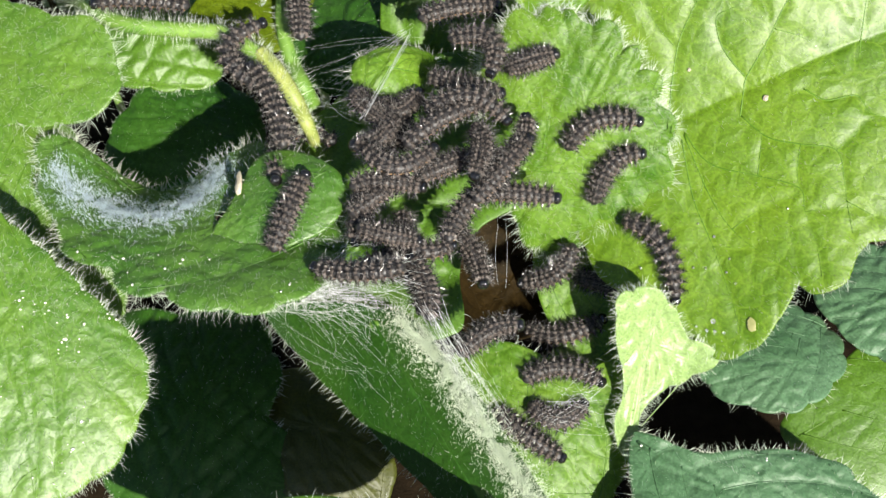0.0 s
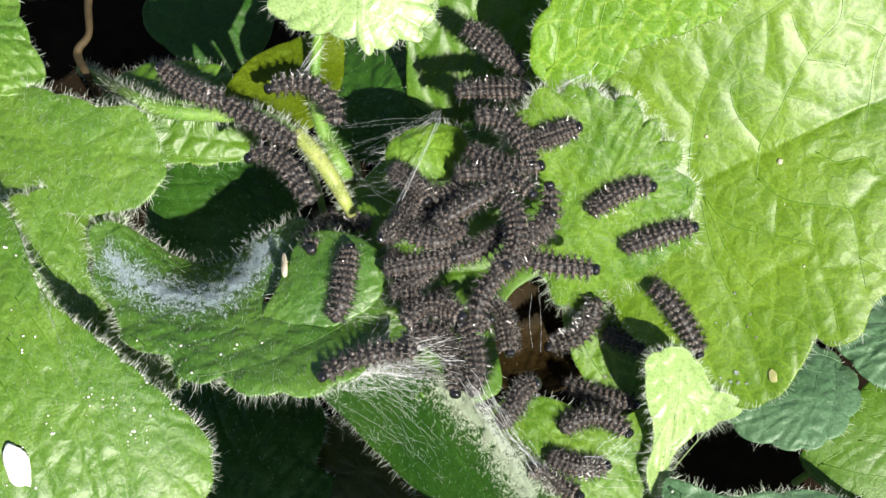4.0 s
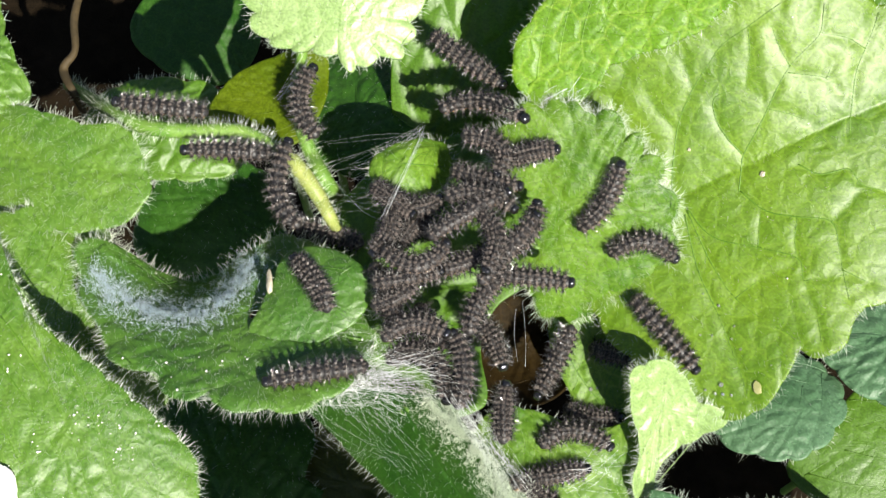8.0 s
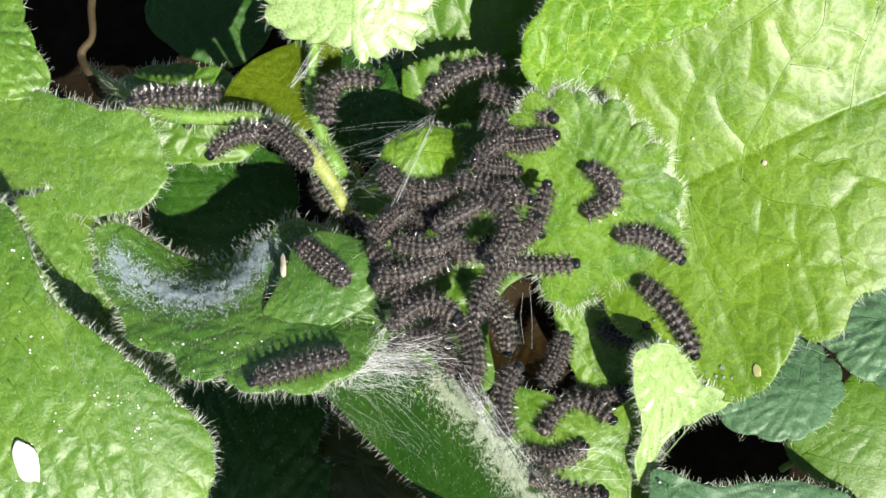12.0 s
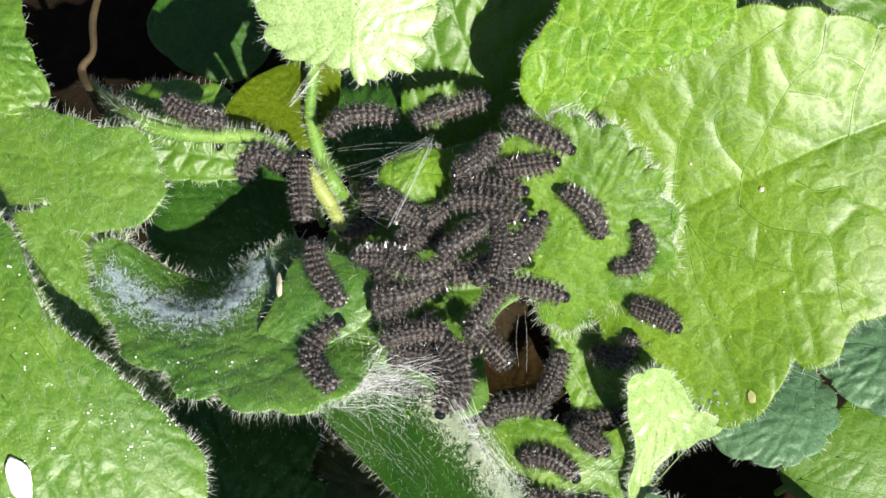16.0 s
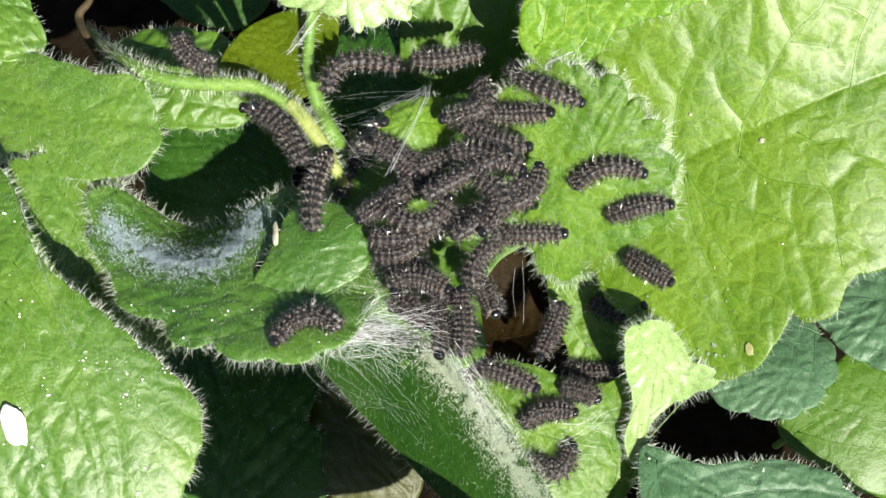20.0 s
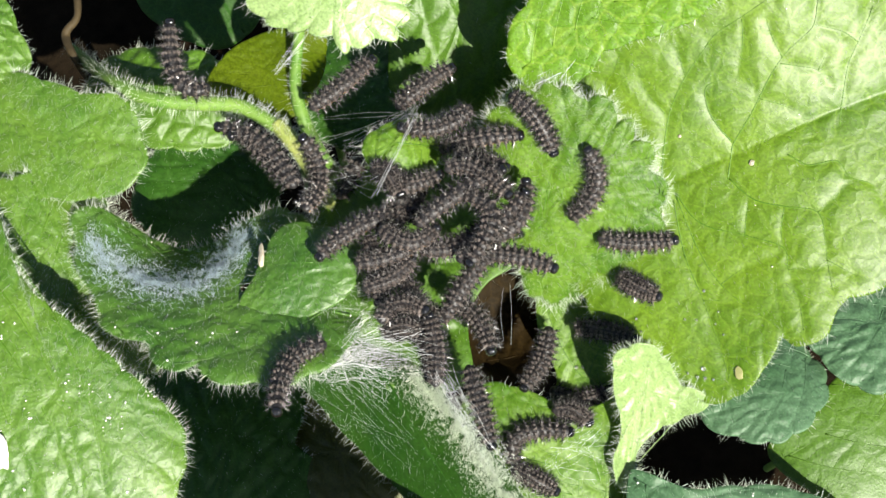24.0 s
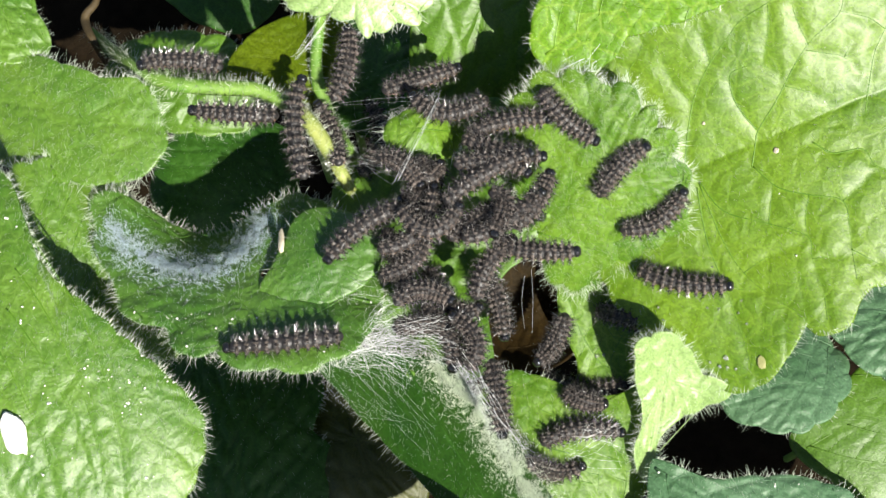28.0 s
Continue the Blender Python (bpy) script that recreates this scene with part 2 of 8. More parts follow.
def bristles(base, way, length, radius, bend):
    """Many thin bent three-sided hairs. base, way, bend: n x 3 in mm; length, radius: n."""
    n = len(base)
    ref = np.tile((0.31, 0.52, 0.8), (n, 1))
    a = np.cross(way, ref)
    a /= np.linalg.norm(a, axis=1)[:, None] + 1e-9
    b = np.cross(way, a)
    mid = base + way * (length * 0.5)[:, None] + bend * (length * 0.12)[:, None]
    tip = base + way * (length * 0.95)[:, None] + bend * (length * 0.40)[:, None]
    v = np.empty((n, 7, 3))
    for k in range(3):
        c, s = math.cos(2.0944 * k), math.sin(2.0944 * k)
        off = (c * a + s * b) * radius[:, None]
        v[:, k] = base + off
        v[:, 3 + k] = mid + off * 0.75
    v[:, 6] = tip
    pattern = [(0, 1, 4, 3), (1, 2, 5, 4), (2, 0, 3, 5), (3, 4, 6), (4, 5, 6), (5, 3, 6)]
    faces = [tuple(7 * i + k for k in f) for i in range(n) for f in pattern]
    return (v.reshape(-1, 3) * MM).tolist(), faces


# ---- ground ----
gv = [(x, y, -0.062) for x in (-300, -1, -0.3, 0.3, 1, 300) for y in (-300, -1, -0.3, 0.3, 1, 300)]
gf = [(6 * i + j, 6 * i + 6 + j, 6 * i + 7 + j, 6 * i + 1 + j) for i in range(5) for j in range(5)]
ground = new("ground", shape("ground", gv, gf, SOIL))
tagged(ground, "bare soil, its colour blackened for the deep shade under the leaves", "ground", kind="structure")

# ---- the plant ----
plant = new("plant")
plant.location = (0, 0, -0.062)
tagged(plant, "low green hairy-leaved plant with silk and a caterpillar nest", "plant")
LIFT = Matrix.Translation((0, 0, 0.062))     # parts of the plant are built in world millimetres


def plant_part(name, mesh, label=""):
    ob = part(name, mesh, plant, label)
    ob.matrix_basis = LIFT
    return ob


def ring(outline, n):
    """A smooth closed line through outline, n points even along it, and their outward normals."""
    p = np.array(outline, float)
    m = len(p)
    dense = []
    for i in range(m):
        a, b, c, d = p[i - 1], p[i], p[(i + 1) % m], p[(i + 2) % m]
        for k in range(24):
            u = k / 24
            dense.append(0.5 * ((2 * b) + (c - a) * u + (2 * a - 5 * b + 4 * c - d) * u * u + (3 * b - a - 3 * c + d) * u ** 3))
    dense = np.array(dense + [dense[0]])
    run = np.concatenate([[0], np.cumsum(np.linalg.norm(np.diff(dense, axis=0), axis=1))])
    s = np.linspace(0, run[-1], n, endpoint=False)
    q = np.stack([np.interp(s, run, dense[:, k]) for k in (0, 1)], 1)
    way = np.roll(q, -1, 0) - np.roll(q, 1, 0)
    way /= np.linalg.norm(way, axis=1)[:, None]
    out = np.stack([way[:, 1], -way[:, 0]], 1)
    if np.sum((q - q.mean(0)) * out) < 0:
        out = -out
    return q, out


LEVEL = {}      # the height of each leaf's upper face over the plan


def rest(name, place, up):
    """A place (mm) on the upper face of the named leaf, up above it."""
    x, y = place[:2]
    return (x, y, float(LEVEL[name](np.array([(x, y)]))[0]) + up)


def lean(name, place):
    """The turn that lays a thing flat on the named leaf at place (mm)."""
    x, y = place[:2]
    z = LEVEL[name](np.array([(x - 0.6, y), (x + 0.6, y), (x, y - 0.6), (x, y + 0.6)]))
    return Vector((0, 0, 1)).rotation_difference(Vector(((z[0] - z[1]) / 1.2, (z[2] - z[3]) / 1.2, 1))).to_matrix().to_4x4()


def noise_mask(p):
    """Where dust gathers: patches about a centimetre across."""
    return np.array([noise.noise(Vector((x * 0.12, y * 0.12, 3.1))) > 0.08 for x, y in p])


def leaf(name, label, mat, centre, z0, slope, outline, rib, fold=0.0, cup=0.0, teeth=(12, 0.5), quilt=0.5, veins=4, hairs=(100, 100), hair_length=1.5,
         fuzz=None, foot=None, specks=0, seed=1, nerves=None, dip=None, curl=0.5, arch=None):
    """One leaf: a blade with thickness, scalloped edge and quilted surface; midrib, side veins, stalk and hairs are its parts."""
    rng = np.random.default_rng(seed)
    c = np.array(centre, float)
    edge, out = ring(outline, 360)
    s = np.arange(360) / 360
    wob = np.interp(s, np.linspace(0, 1, teeth[0] + 1), np.linspace(0, 1, teeth[0] + 1) + rng.uniform(-0.25, 0.25, teeth[0] + 1) / teeth[0] * (np.arange(teeth[0] + 1) % teeth[0] > 0))
    tooth = np.abs(np.sin(math.pi * teeth[0] * wob)) ** 0.7 - 0.6
    edge = edge + out * (teeth[1] * tooth)[:, None]
    turned = np.unwrap(np.arctan2(edge[:, 1] - c[1], edge[:, 0] - c[0]))
    way = 1 if turned[-1] > turned[0] else -1
    turned = way * np.maximum.accumulate(way * turned + np.arange(360) * 2e-5)     # seen from the centre the edge never doubles back
    turned = np.convolve(np.concatenate([turned[-5:] - way * 2 * math.pi, turned, turned[:5] + way * 2 * math.pi]), np.ones(11) / 11, 'valid')
    far = np.linalg.norm(edge - c, axis=1)
    edge = c + far[:, None] * np.stack([np.cos(turned), np.sin(turned)], 1)
    size = far.mean()
    r0, r1 = np.array(rib[0], float), np.array(rib[1], float)
    axis = (r1 - r0) / np.linalg.norm(r1 - r0)
    across = np.array((-axis[1], axis[0]))

    def inside_edge(p):
        a = np.arctan2(*(p - c)[::-1])
        angles = np.arctan2(edge[:, 1] - c[1], edge[:, 0] - c[0])
        i = np.argmin(np.abs((angles - a + math.pi) % (2 * math.pi) - math.pi))
        return np.linalg.norm(p - c) < 0.96 * np.linalg.norm(edge[i] - c)

    lines = []
    if nerves:
        lines.append([r0 + (r1 - r0) * k / 40 for k in range(41)])
        lines += [[q[:2] for q in spline([(*q, 0) for q in path], 7)] for path in nerves]
    elif veins:
        n = 24
        lines.append([r0 + (r1 - r0) * k / n for k in range(n + 1)])
        length = np.linalg.norm(r1 - r0)
        for k in range(veins):
            for sgn in (1, -1):
                p = r0 + (r1 - r0) * (0.06 + 0.80 * (k + 0.25 * (sgn > 0)) / veins)
                turn = 0.95 - 0.35 * k / veins + rng.uniform(-0.08, 0.08)
                path = [p]
                for q in range(40):
                    turn -= 0.020
                    p = p + (axis * math.cos(turn) + across * sgn * math.sin(turn)) * length * 0.022
                    path.append(p)
                lines.append(path)
                for q in range(4, 38, 6):
                    o, w = path[q], path[q + 1] - path[q]
                    w = w / np.linalg.norm(w)
                    flip = -sgn
                    twig, bow = [o], rng.uniform(-0.25, 0.25)
                    for e in range(7):
                        a = flip * (1.30 - 0.09 * e + bow)
                        o = o + np.array((w[0] * math.cos(a) - w[1] * math.sin(a), w[0] * math.sin(a) + w[1] * math.cos(a))) * length * rng.uniform(0.50, 0.62) / veins / 7
                        twig.append(o)
                    lines.append(twig)
    trimmed = []
    for path in lines:
        keep = [q for q in path if inside_edge(q)]
        if len(keep) > 3:
            trimmed.append(keep)
    marks = np.array([q for path in trimmed for a, b in zip(path, path[1:]) for q in (a, (a + b) / 2)]) if trimmed else np.zeros((0, 2))
    phase = rng.uniform(0, 6.28, 3)

    def level(p):
        d = p - c
        r = np.linalg.norm(d, axis=-1) / size
        z = z0 + d @ np.array(slope) + fold * np.abs((p - r0) @ across) + cup * np.minimum(r, 2.0) ** 2
        if arch:
            z = z - arch[2] * np.maximum(0, d @ np.array(arch[:2])) ** 2
        if dip:
            z = z - dip[3] * np.exp(-((p[..., 0] - dip[0]) ** 2 + (p[..., 1] - dip[1]) ** 2) / dip[2] ** 2)
        ang = np.arctan2(d[..., 1], d[..., 0])
        z = z + 0.035 * size * r ** 3 * (np.sin(4 * ang + phase[0]) + 0.6 * np.sin(7 * ang + phase[1])) * (0.5 + 0.5 * quilt)
        if len(marks):
            gap = np.concatenate([np.sqrt(np.min(np.sum((q[:, None, :] - marks) ** 2, axis=-1), axis=-1)) for q in np.array_split(p, max(1, len(p) // 1500))])
            z = z + quilt * 1.25 * (1.0 - np.exp(-(np.sqrt(gap ** 2 + 0.03) - 0.17) / 0.9)) + 0.15 * quilt * np.sin(p[..., 0] * 0.9 + phase[2]) * np.sin(p[..., 1] * 0.8)
        return z

    def rim(k, u):
        """The margin curls down a little, and every scallop is puffed up between its notches."""
        return curl * (0.7 * teeth[1] * tooth[k] * u ** 4 - 0.09 * size ** 0.7 * u ** 9)

    LEVEL.setdefault(name, level)
    rings = int(min(76, max(16, size * (1.9 if hairs[1] > 90 else 0.8))))
    us = [0.02] + [(k / rings) ** 0.8 for k in range(1, rings + 1)]
    flat = np.concatenate([c + (edge - c) * u for u in us])
    n, rows = 360, len(us)
    z = level(flat) + rim(np.tile(np.arange(n), rows), np.repeat(us, n))
    top = np.column_stack([flat, z])
    low = np.column_stack([flat, z - 0.28])
    verts = (np.concatenate([top, low]) * MM).tolist()
    faces, half = [], n * rows
    for i in range(rows - 1):
        for k in range(n):
            a, b = i * n + k, i * n + (k + 1) % n
            faces.append((a, a + n, b + n, b))
            faces.append((half + a, half + b, half + b + n, half + a + n))
    for k in range(n):
        a, b = (rows - 1) * n + k, (rows - 1) * n + (k + 1) % n
        faces.append((a, half + a, half + b, b))
    faces.append(tuple(range(n)))
    faces.append(tuple(half + k for k in range(n - 1, -1, -1)))
    blade = plant_part("dead_leaf" if name == "dead_leaf" else "leaf", shape("leaf", verts, faces, MAT[mat]), label)
    for i, path in enumerate(trimmed):
        pts = np.array(path)
        zz = level(pts)
        m = len(pts)
        wide = 0.24 if i == 0 else 0.14 if m > 24 else 0.085
        rad = [wide * (1 - 0.75 * k / m) for k in range(m)]
        v, f = tube(np.column_stack([pts, zz - wide * (0.75 if i == 0 else 0.15)]), rad, 6)
        part("midrib" if i == 0 else "side_vein", shape("vein", v, f, VEIN if mat in ("leaf_bright", "leaf_hairy", "leaf_soft") else MAT[mat]), blade)
    root = np.array((*r0, level(r0[None])[0]))
    near = r0 + axis * 5.0
    start = np.array((*near, level(near[None])[0]))
    end = np.array((*(near if foot is None else foot), -62.5))
    near_bend, far_bend = ((0.02, 0.02, 0.2), (0.3, 0.3, 0.6)) if foot is None else ((0.45, 0.45, 0.06), (0.9, 0.9, 0.5))
    line = spline([start - (0, 0, 0.3), start + (end - start) * near_bend, start + (end - start) * far_bend, end], 8)
    v, f = tube(line, [0.7 if foot is None else 0.4] * len(line), 8)
    part("leaf_stalk", shape("leaf_stalk", v, f, STEM), blade)

    def hair_part(kind, base2, way, lengths, rad, lift=0.0, mat=HAIR):
        base = np.column_stack([base2, level(base2) + lift])
        bend = rng.normal(0, 0.3, base.shape) + (0, -0.25, 0)
        v, f = bristles(base, way, lengths, rad, bend)
        part(kind, shape(kind, v, f, mat, False), blade, kind="stuff")

    if hairs[0]:
        k = rng.integers(0, n, int(hairs[0] * 0.9))
        way = np.column_stack([out[k], np.zeros(len(k))]) + rng.normal(0, 0.38, (len(k), 3)) + (0, 0, 0.25)
        way /= np.linalg.norm(way, axis=1)[:, None]
        u = rng.uniform(0.97, 1.0, len(k))
        hair_part("fringe_hairs", c + (edge[k] - c) * u[:, None], way, hair_length * rng.uniform(0.3, 1.3, len(k)), 0.010 + 0.032 * rng.uniform(0, 1, len(k)) ** 2, rim(k, u))
    if hairs[1]:
        k = rng.integers(0, n, hairs[1])
        u = np.sqrt(rng.uniform(0.0, 0.97, hairs[1]))[:, None]
        way = rng.normal(0, 0.22, (len(k), 3)) + (0.12, -0.45, 0.75)
        way /= np.linalg.norm(way, axis=1)[:, None]
        hair_part("surface_hairs", c + (edge[k] - c) * u, way, hair_length * rng.uniform(0.2, 0.85, len(k)), 0.008 + 0.018 * rng.uniform(0, 1, len(k)) ** 2, rim(k, u[:, 0]))
    if fuzz:
        track = np.array(spline([(*q, 0) for q in fuzz[1]], 12))[:, :2]
        base2 = track[rng.integers(0, len(track), fuzz[0])] + rng.normal(0, 1.0, (fuzz[0], 2)) * fuzz[2] * rng.uniform(0.2, 2.6, (fuzz[0], 1))
        base2 = base2[np.array([noise.noise(Vector((x * 0.9, y * 0.9, 7.7))) > rng.uniform(-0.6, 0.25) for x, y in base2])]
        way = rng.normal(0, 0.35, (len(base2), 3)) + (0.0, 0.2, 0.8)
        way /= np.linalg.norm(way, axis=1)[:, None]
        hair_part("frosty_fuzz", base2, way, rng.uniform(0.3, 1.1, len(base2)), rng.uniform(0.015, 0.032, len(base2)), 0.0, fuzz[3])
    if specks:
        k = rng.integers(0, n, specks)
        base2 = c + (edge[k] - c) * np.sqrt(rng.uniform(0.0, 0.95, (specks, 1)))
        base2 = base2[noise_mask(base2)]
        dots = np.column_stack([base2, level(base2) + 0.05])
        verts, faces = [], []
        for p in dots:
            k, r = len(verts), 0.03 + 0.24 * rng.uniform() ** 3
            for d in ((1, 0, 0), (0, 1, 0), (-1, 0, 0), (0, -1, 0), (0, 0, 1), (0, 0, -1)):
                verts.append(tuple((p + np.array(d) * r * rng.uniform(0.5, 1.3)) * MM))
            faces += [(k + a, k + b, k + 4) for a, b in ((0, 1), (1, 2), (2, 3), (3, 0))] + [(k + b, k + a, k + 5) for a, b in ((0, 1), (1, 2), (2, 3), (3, 0))]
        part("dust_specks", shape("dust_specks", verts, faces, WHITE), blade, kind="stuff")
    return blade


FROST = [(-51.6, -3.3), (-48.0, -6.7), (-43.7, -8.9), (-39.1, -9.8), (-34.1, -8.9), (-31.0, -5.0), (-28.6, -0.7)]       # the line along which the white fuzz grows
# the plan of the broad leaf's side veins and the small veins between them
RIGHT_NERVES = [[(44.0, 8.1), (44.3, 11.2), (44.5, 13.0), (45.9, 15.4), (47.2, 17.8), (48.8, 21.2), (50.6, 23.9), (52.8, 25.9), (54.4, 27.6), (54.7, 30.4), (55.2, 33.0)],
             [(34.5, 7.8), (34.4, 11.8), (34.7, 16.0), (35.3, 18.5), (36.8, 21.6), (38.7, 24.2), (40.5, 26.5), (43.2, 28.0), (45.8, 29.5), (48.5, 31.0)],
             [(59.5, 15.2), (59.7, 19.4), (60.0, 22.9), (61.1, 25.8), (62.5, 29.3), (63.3, 32.1)],
             [(30.2, 14.9), (25.4, 20.2), (26.5, 22.9), (27.2, 25.0)],
             [(36.7, 21.7), (35.8, 23.7), (35.2, 25.2)],
             [(34.3, 17.0), (32.0, 19.1), (30.3, 21.2)],
             [(44.3, 13.2), (42.0, 15.3), (40.4, 17.5), (39.8, 20.0), (41.6, 20.9), (44.0, 21.1), (47.0, 19.7)],
             [(44.1, 28.2), (44.5, 25.1), (44.2, 21.2)],
             [(50.3, 23.6), (48.4, 26.3), (47.5, 28.1)],
             [(50.1, 22.8), (53.1, 22.5), (55.6, 22.1), (58.2, 20.1)],
             [(55.7, 22.1), (56.6, 24.2)],
             [(61.2, 25.9), (58.5, 27.1), (54.5, 27.6)],
             [(47.7, 18.5), (51.0, 17.7), (54.4, 16.2), (55.6, 13.2)],
             [(44.2, 8.2), (47.8, 5.1), (52.1, 3.9), (56.9, 2.9), (58.1, -1.4), (58.5, -3.8), (59.4, -8.1)],
             [(52.2, 11.2), (55.3, 9.6), (59.3, 10.1), (61.3, 7.8), (64.8, 6.6), (67.4, 2.3)],
             [(36.6, 6.6), (40.3, 2.2), (46.7, 0.1), (52.2, -1.9), (53.0, -5.1), (54.7, -9.8), (55.5, -13.8)],
             [(36.6, 6.3), (40.3, -1.8), (43.6, -6.7), (47.6, -10.1), (51.6, -12.8)],
             [(36.3, 5.7), (38.3, -2.4), (41.2, -8.9), (43.7, -15.4), (45.4, -20.3)],
             [(56.9, 2.9), (58.5, 4.4), (61.2, 7.0)],
             [(58.4, -3.8), (62.6, -5.9)],
             [(52.1, 3.9), (51.8, 0.5), (52.2, -1.9)],
             [(46.7, 0.1), (47.0, 5.4)],
             [(53.0, -5.1), (58.6, -4.6)],
             [(43.6, -6.7), (46.8, -4.6), (52.2, -2.6)],
             [(41.2, -8.9), (46.1, -9.2)],
             [(39.5, 0.7), (39.2, -3.2)]]
leaf("right_leaf", "broad bright green hairy leaf with quilted veins", "leaf_bright", (47.3, 10.2), 3.5, (0.24, 0.54),
     [(19.4, 10.4), (17.6, 22.0), (24.0, 29.3), (35.7, 32.6), (50.0, 33.1), (63.2, 31.7), (75.8, 29.2), (84.7, 19.7), (81.4, 4.5), (70.7, -5.5), (60.5, -10.1), (59.5, -14.0), (54.4, -16.0), (52.4, -14.8), (50.1, -19.7), (46.2, -23.3), (40.6, -23.0), (34.9, -19.7), (25.6, -11.0), (20.4, -0.2)],
     ((19.7, 2.3), (81.9, 25.9)), fold=0.2, cup=0.0, teeth=(30, 0.75), quilt=0.3, veins=5, nerves=RIGHT_NERVES, arch=(1.0, 0.25, 0.009), hairs=(1300, 3000), hair_length=1.6, specks=40, seed=1)
leaf("upper_leaf", "mid-green leaf with a fine net of veins", "leaf_net", (23.5, 28.9), 16.5, (0.25, 0.6),
     [(10.3, 25.2), (11.6, 28.6), (14.5, 31.8), (17.8, 36.3), (25.6, 39.5), (37.2, 36.3), (41.2, 30.9), (38.4, 27.8), (34.1, 25.8), (28.7, 24.6), (24.2, 23.3), (22.5, 21.0), (18.1, 18.5), (14.0, 19.2), (11.1, 22.3)],
     ((11.9, 21.5), (34.9, 35.2)), fold=0, cup=0, teeth=(16, 0.5), quilt=0.25, veins=6, hairs=(350, 400), hair_length=1.2, seed=2)
leaf("nest_leaf", "scalloped light green hairy leaf under the caterpillars", "leaf_hairy", (22.3, 7.5), 4.0, (0.15, 0.85),
     [(9.8, 17.4), (11.2, 18.8), (13.0, 19.3), (15.0, 18.7), (16.6, 19.5), (19.4, 18.9), (20.7, 17.5), (23.5, 17.7), (25.9, 16.3), (27.0, 14.8), (28.8, 14.4), (29.5, 12.4), (31.8, 11.5), (32.7, 9.8), (32.2, 8.3), (34.5, 7.3), (35.3, 5.5), (33.9, 3.8), (35.1, 2.2), (35.2, -0.2), (33.7, -1.3), (32.9, -3.3), (29.9, -3.3), (27.9, -4.7), (24.9, -5.1), (22.9, -6.9), (18.7, -8.2), (14.8, -6.6), (12.2, -1.8), (9.1, 3.9), (7.0, 10.9), (7.5, 15.2)],
     ((10.0, -1.0), (31.3, 12.8)), fold=-0.05, cup=-2.0, teeth=(19, 0.8), quilt=0.55, veins=7, hairs=(1700, 5200), hair_length=2.0, curl=1.2, seed=3)
leaf("cupped_leaf", "cupped dark green leaf with white frosty fuzz tinted shade-blue", "leaf_lobed", (-30.0, -15.3), 3.5, (0.0, -0.42),
     [(-55.2, 1.3), (-54.1, -2.7), (-53.6, -6.7), (-52.1, -9.4), (-49.9, -11.7), (-48.9, -13.8), (-47.8, -16.9), (-45.3, -18.9), (-42.6, -19.3), (-40.8, -19.4), (-39.7, -21.8), (-37.4, -23.8), (-34.6, -24.1), (-33.0, -22.9), (-31.8, -24.4), (-29.3, -25.8), (-26.2, -26.0), (-23.9, -25.3), (-21.8, -26.4), (-18.8, -25.8), (-16.9, -24.4), (-14.2, -23.4), (-11.2, -19.8), (-9.6, -15.3), (-10.4, -10.6), (-13.1, -4.8), (-17.2, 0.2), (-22.5, 3.3), (-26.7, 2.8), (-30.8, 0.7), (-38.2, -1.8), (-45.3, 0.3), (-50.8, 2.8)],
     ((-11.4, -14.4), (-50.9, -6.7)), fold=0.03, cup=0.5, teeth=(22, 0.4), quilt=0.35, veins=6, hairs=(950, 2400), hair_length=2.0, fuzz=(17000, FROST, 1, SHADE_BLUE_HAIR), specks=220, dip=(-39.6, 0.2, 8.5, 9), curl=1.5, seed=4)
leaf("leaf_tip", "bright green leaf tip lying over the frosty leaf", "leaf_lobed", (-19.2, -8.9), 4.5, (0.1, -0.05),
     [(-22.8, -1.0), (-24.8, -5.7), (-26.5, -9.9), (-27.8, -13.1), (-25.1, -14.6), (-21.4, -16.5), (-17.7, -15.0), (-13.7, -13.1), (-11.0, -10.4), (-10.2, -5.7), (-14.0, -1.7), (-18.2, -0.2)],
     ((-13.1, -3.9), (-25.6, -13.3)), fold=-0.15, cup=-0.8, teeth=(10, 0.15), quilt=0.2, veins=3, hairs=(60, 700), hair_length=1.6, seed=35)
leaf("shaded_leaf", "green leaf with rounded lobes, shade put into its colour", "leaf_shade_green", (-36.2, 15.4), -24, (0.0, 0.0),
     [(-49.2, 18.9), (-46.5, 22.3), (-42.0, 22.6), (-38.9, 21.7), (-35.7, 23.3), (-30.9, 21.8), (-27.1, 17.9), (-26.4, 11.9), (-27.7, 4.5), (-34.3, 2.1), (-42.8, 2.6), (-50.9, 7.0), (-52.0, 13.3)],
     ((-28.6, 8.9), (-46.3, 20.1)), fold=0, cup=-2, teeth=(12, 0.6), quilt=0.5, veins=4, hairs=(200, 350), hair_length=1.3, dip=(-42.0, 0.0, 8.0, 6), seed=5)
leaf("corner_leaf", "rounded pale green hairy leaf catching sun", "leaf_soft", (-57.9, 11.9), 1, (0.2, 0.2),
     [(-85.0, 23.1), (-74.2, 25.3), (-63.9, 22.5), (-57.3, 20.1), (-51.9, 18.6), (-48.1, 18.7), (-45.8, 16.1), (-44.5, 13.3), (-43.4, 9.2), (-44.8, 5.8), (-48.6, 3.6), (-55.9, 2.9), (-63.1, 4.1), (-72.9, 8.0), (-84.6, 14.9)],
     ((-83.8, 18.5), (-45.8, 11.2)), fold=0.08, cup=-2, teeth=(16, 0.5), quilt=0.25, veins=5, hairs=(650, 2400), hair_length=2.2, seed=6)
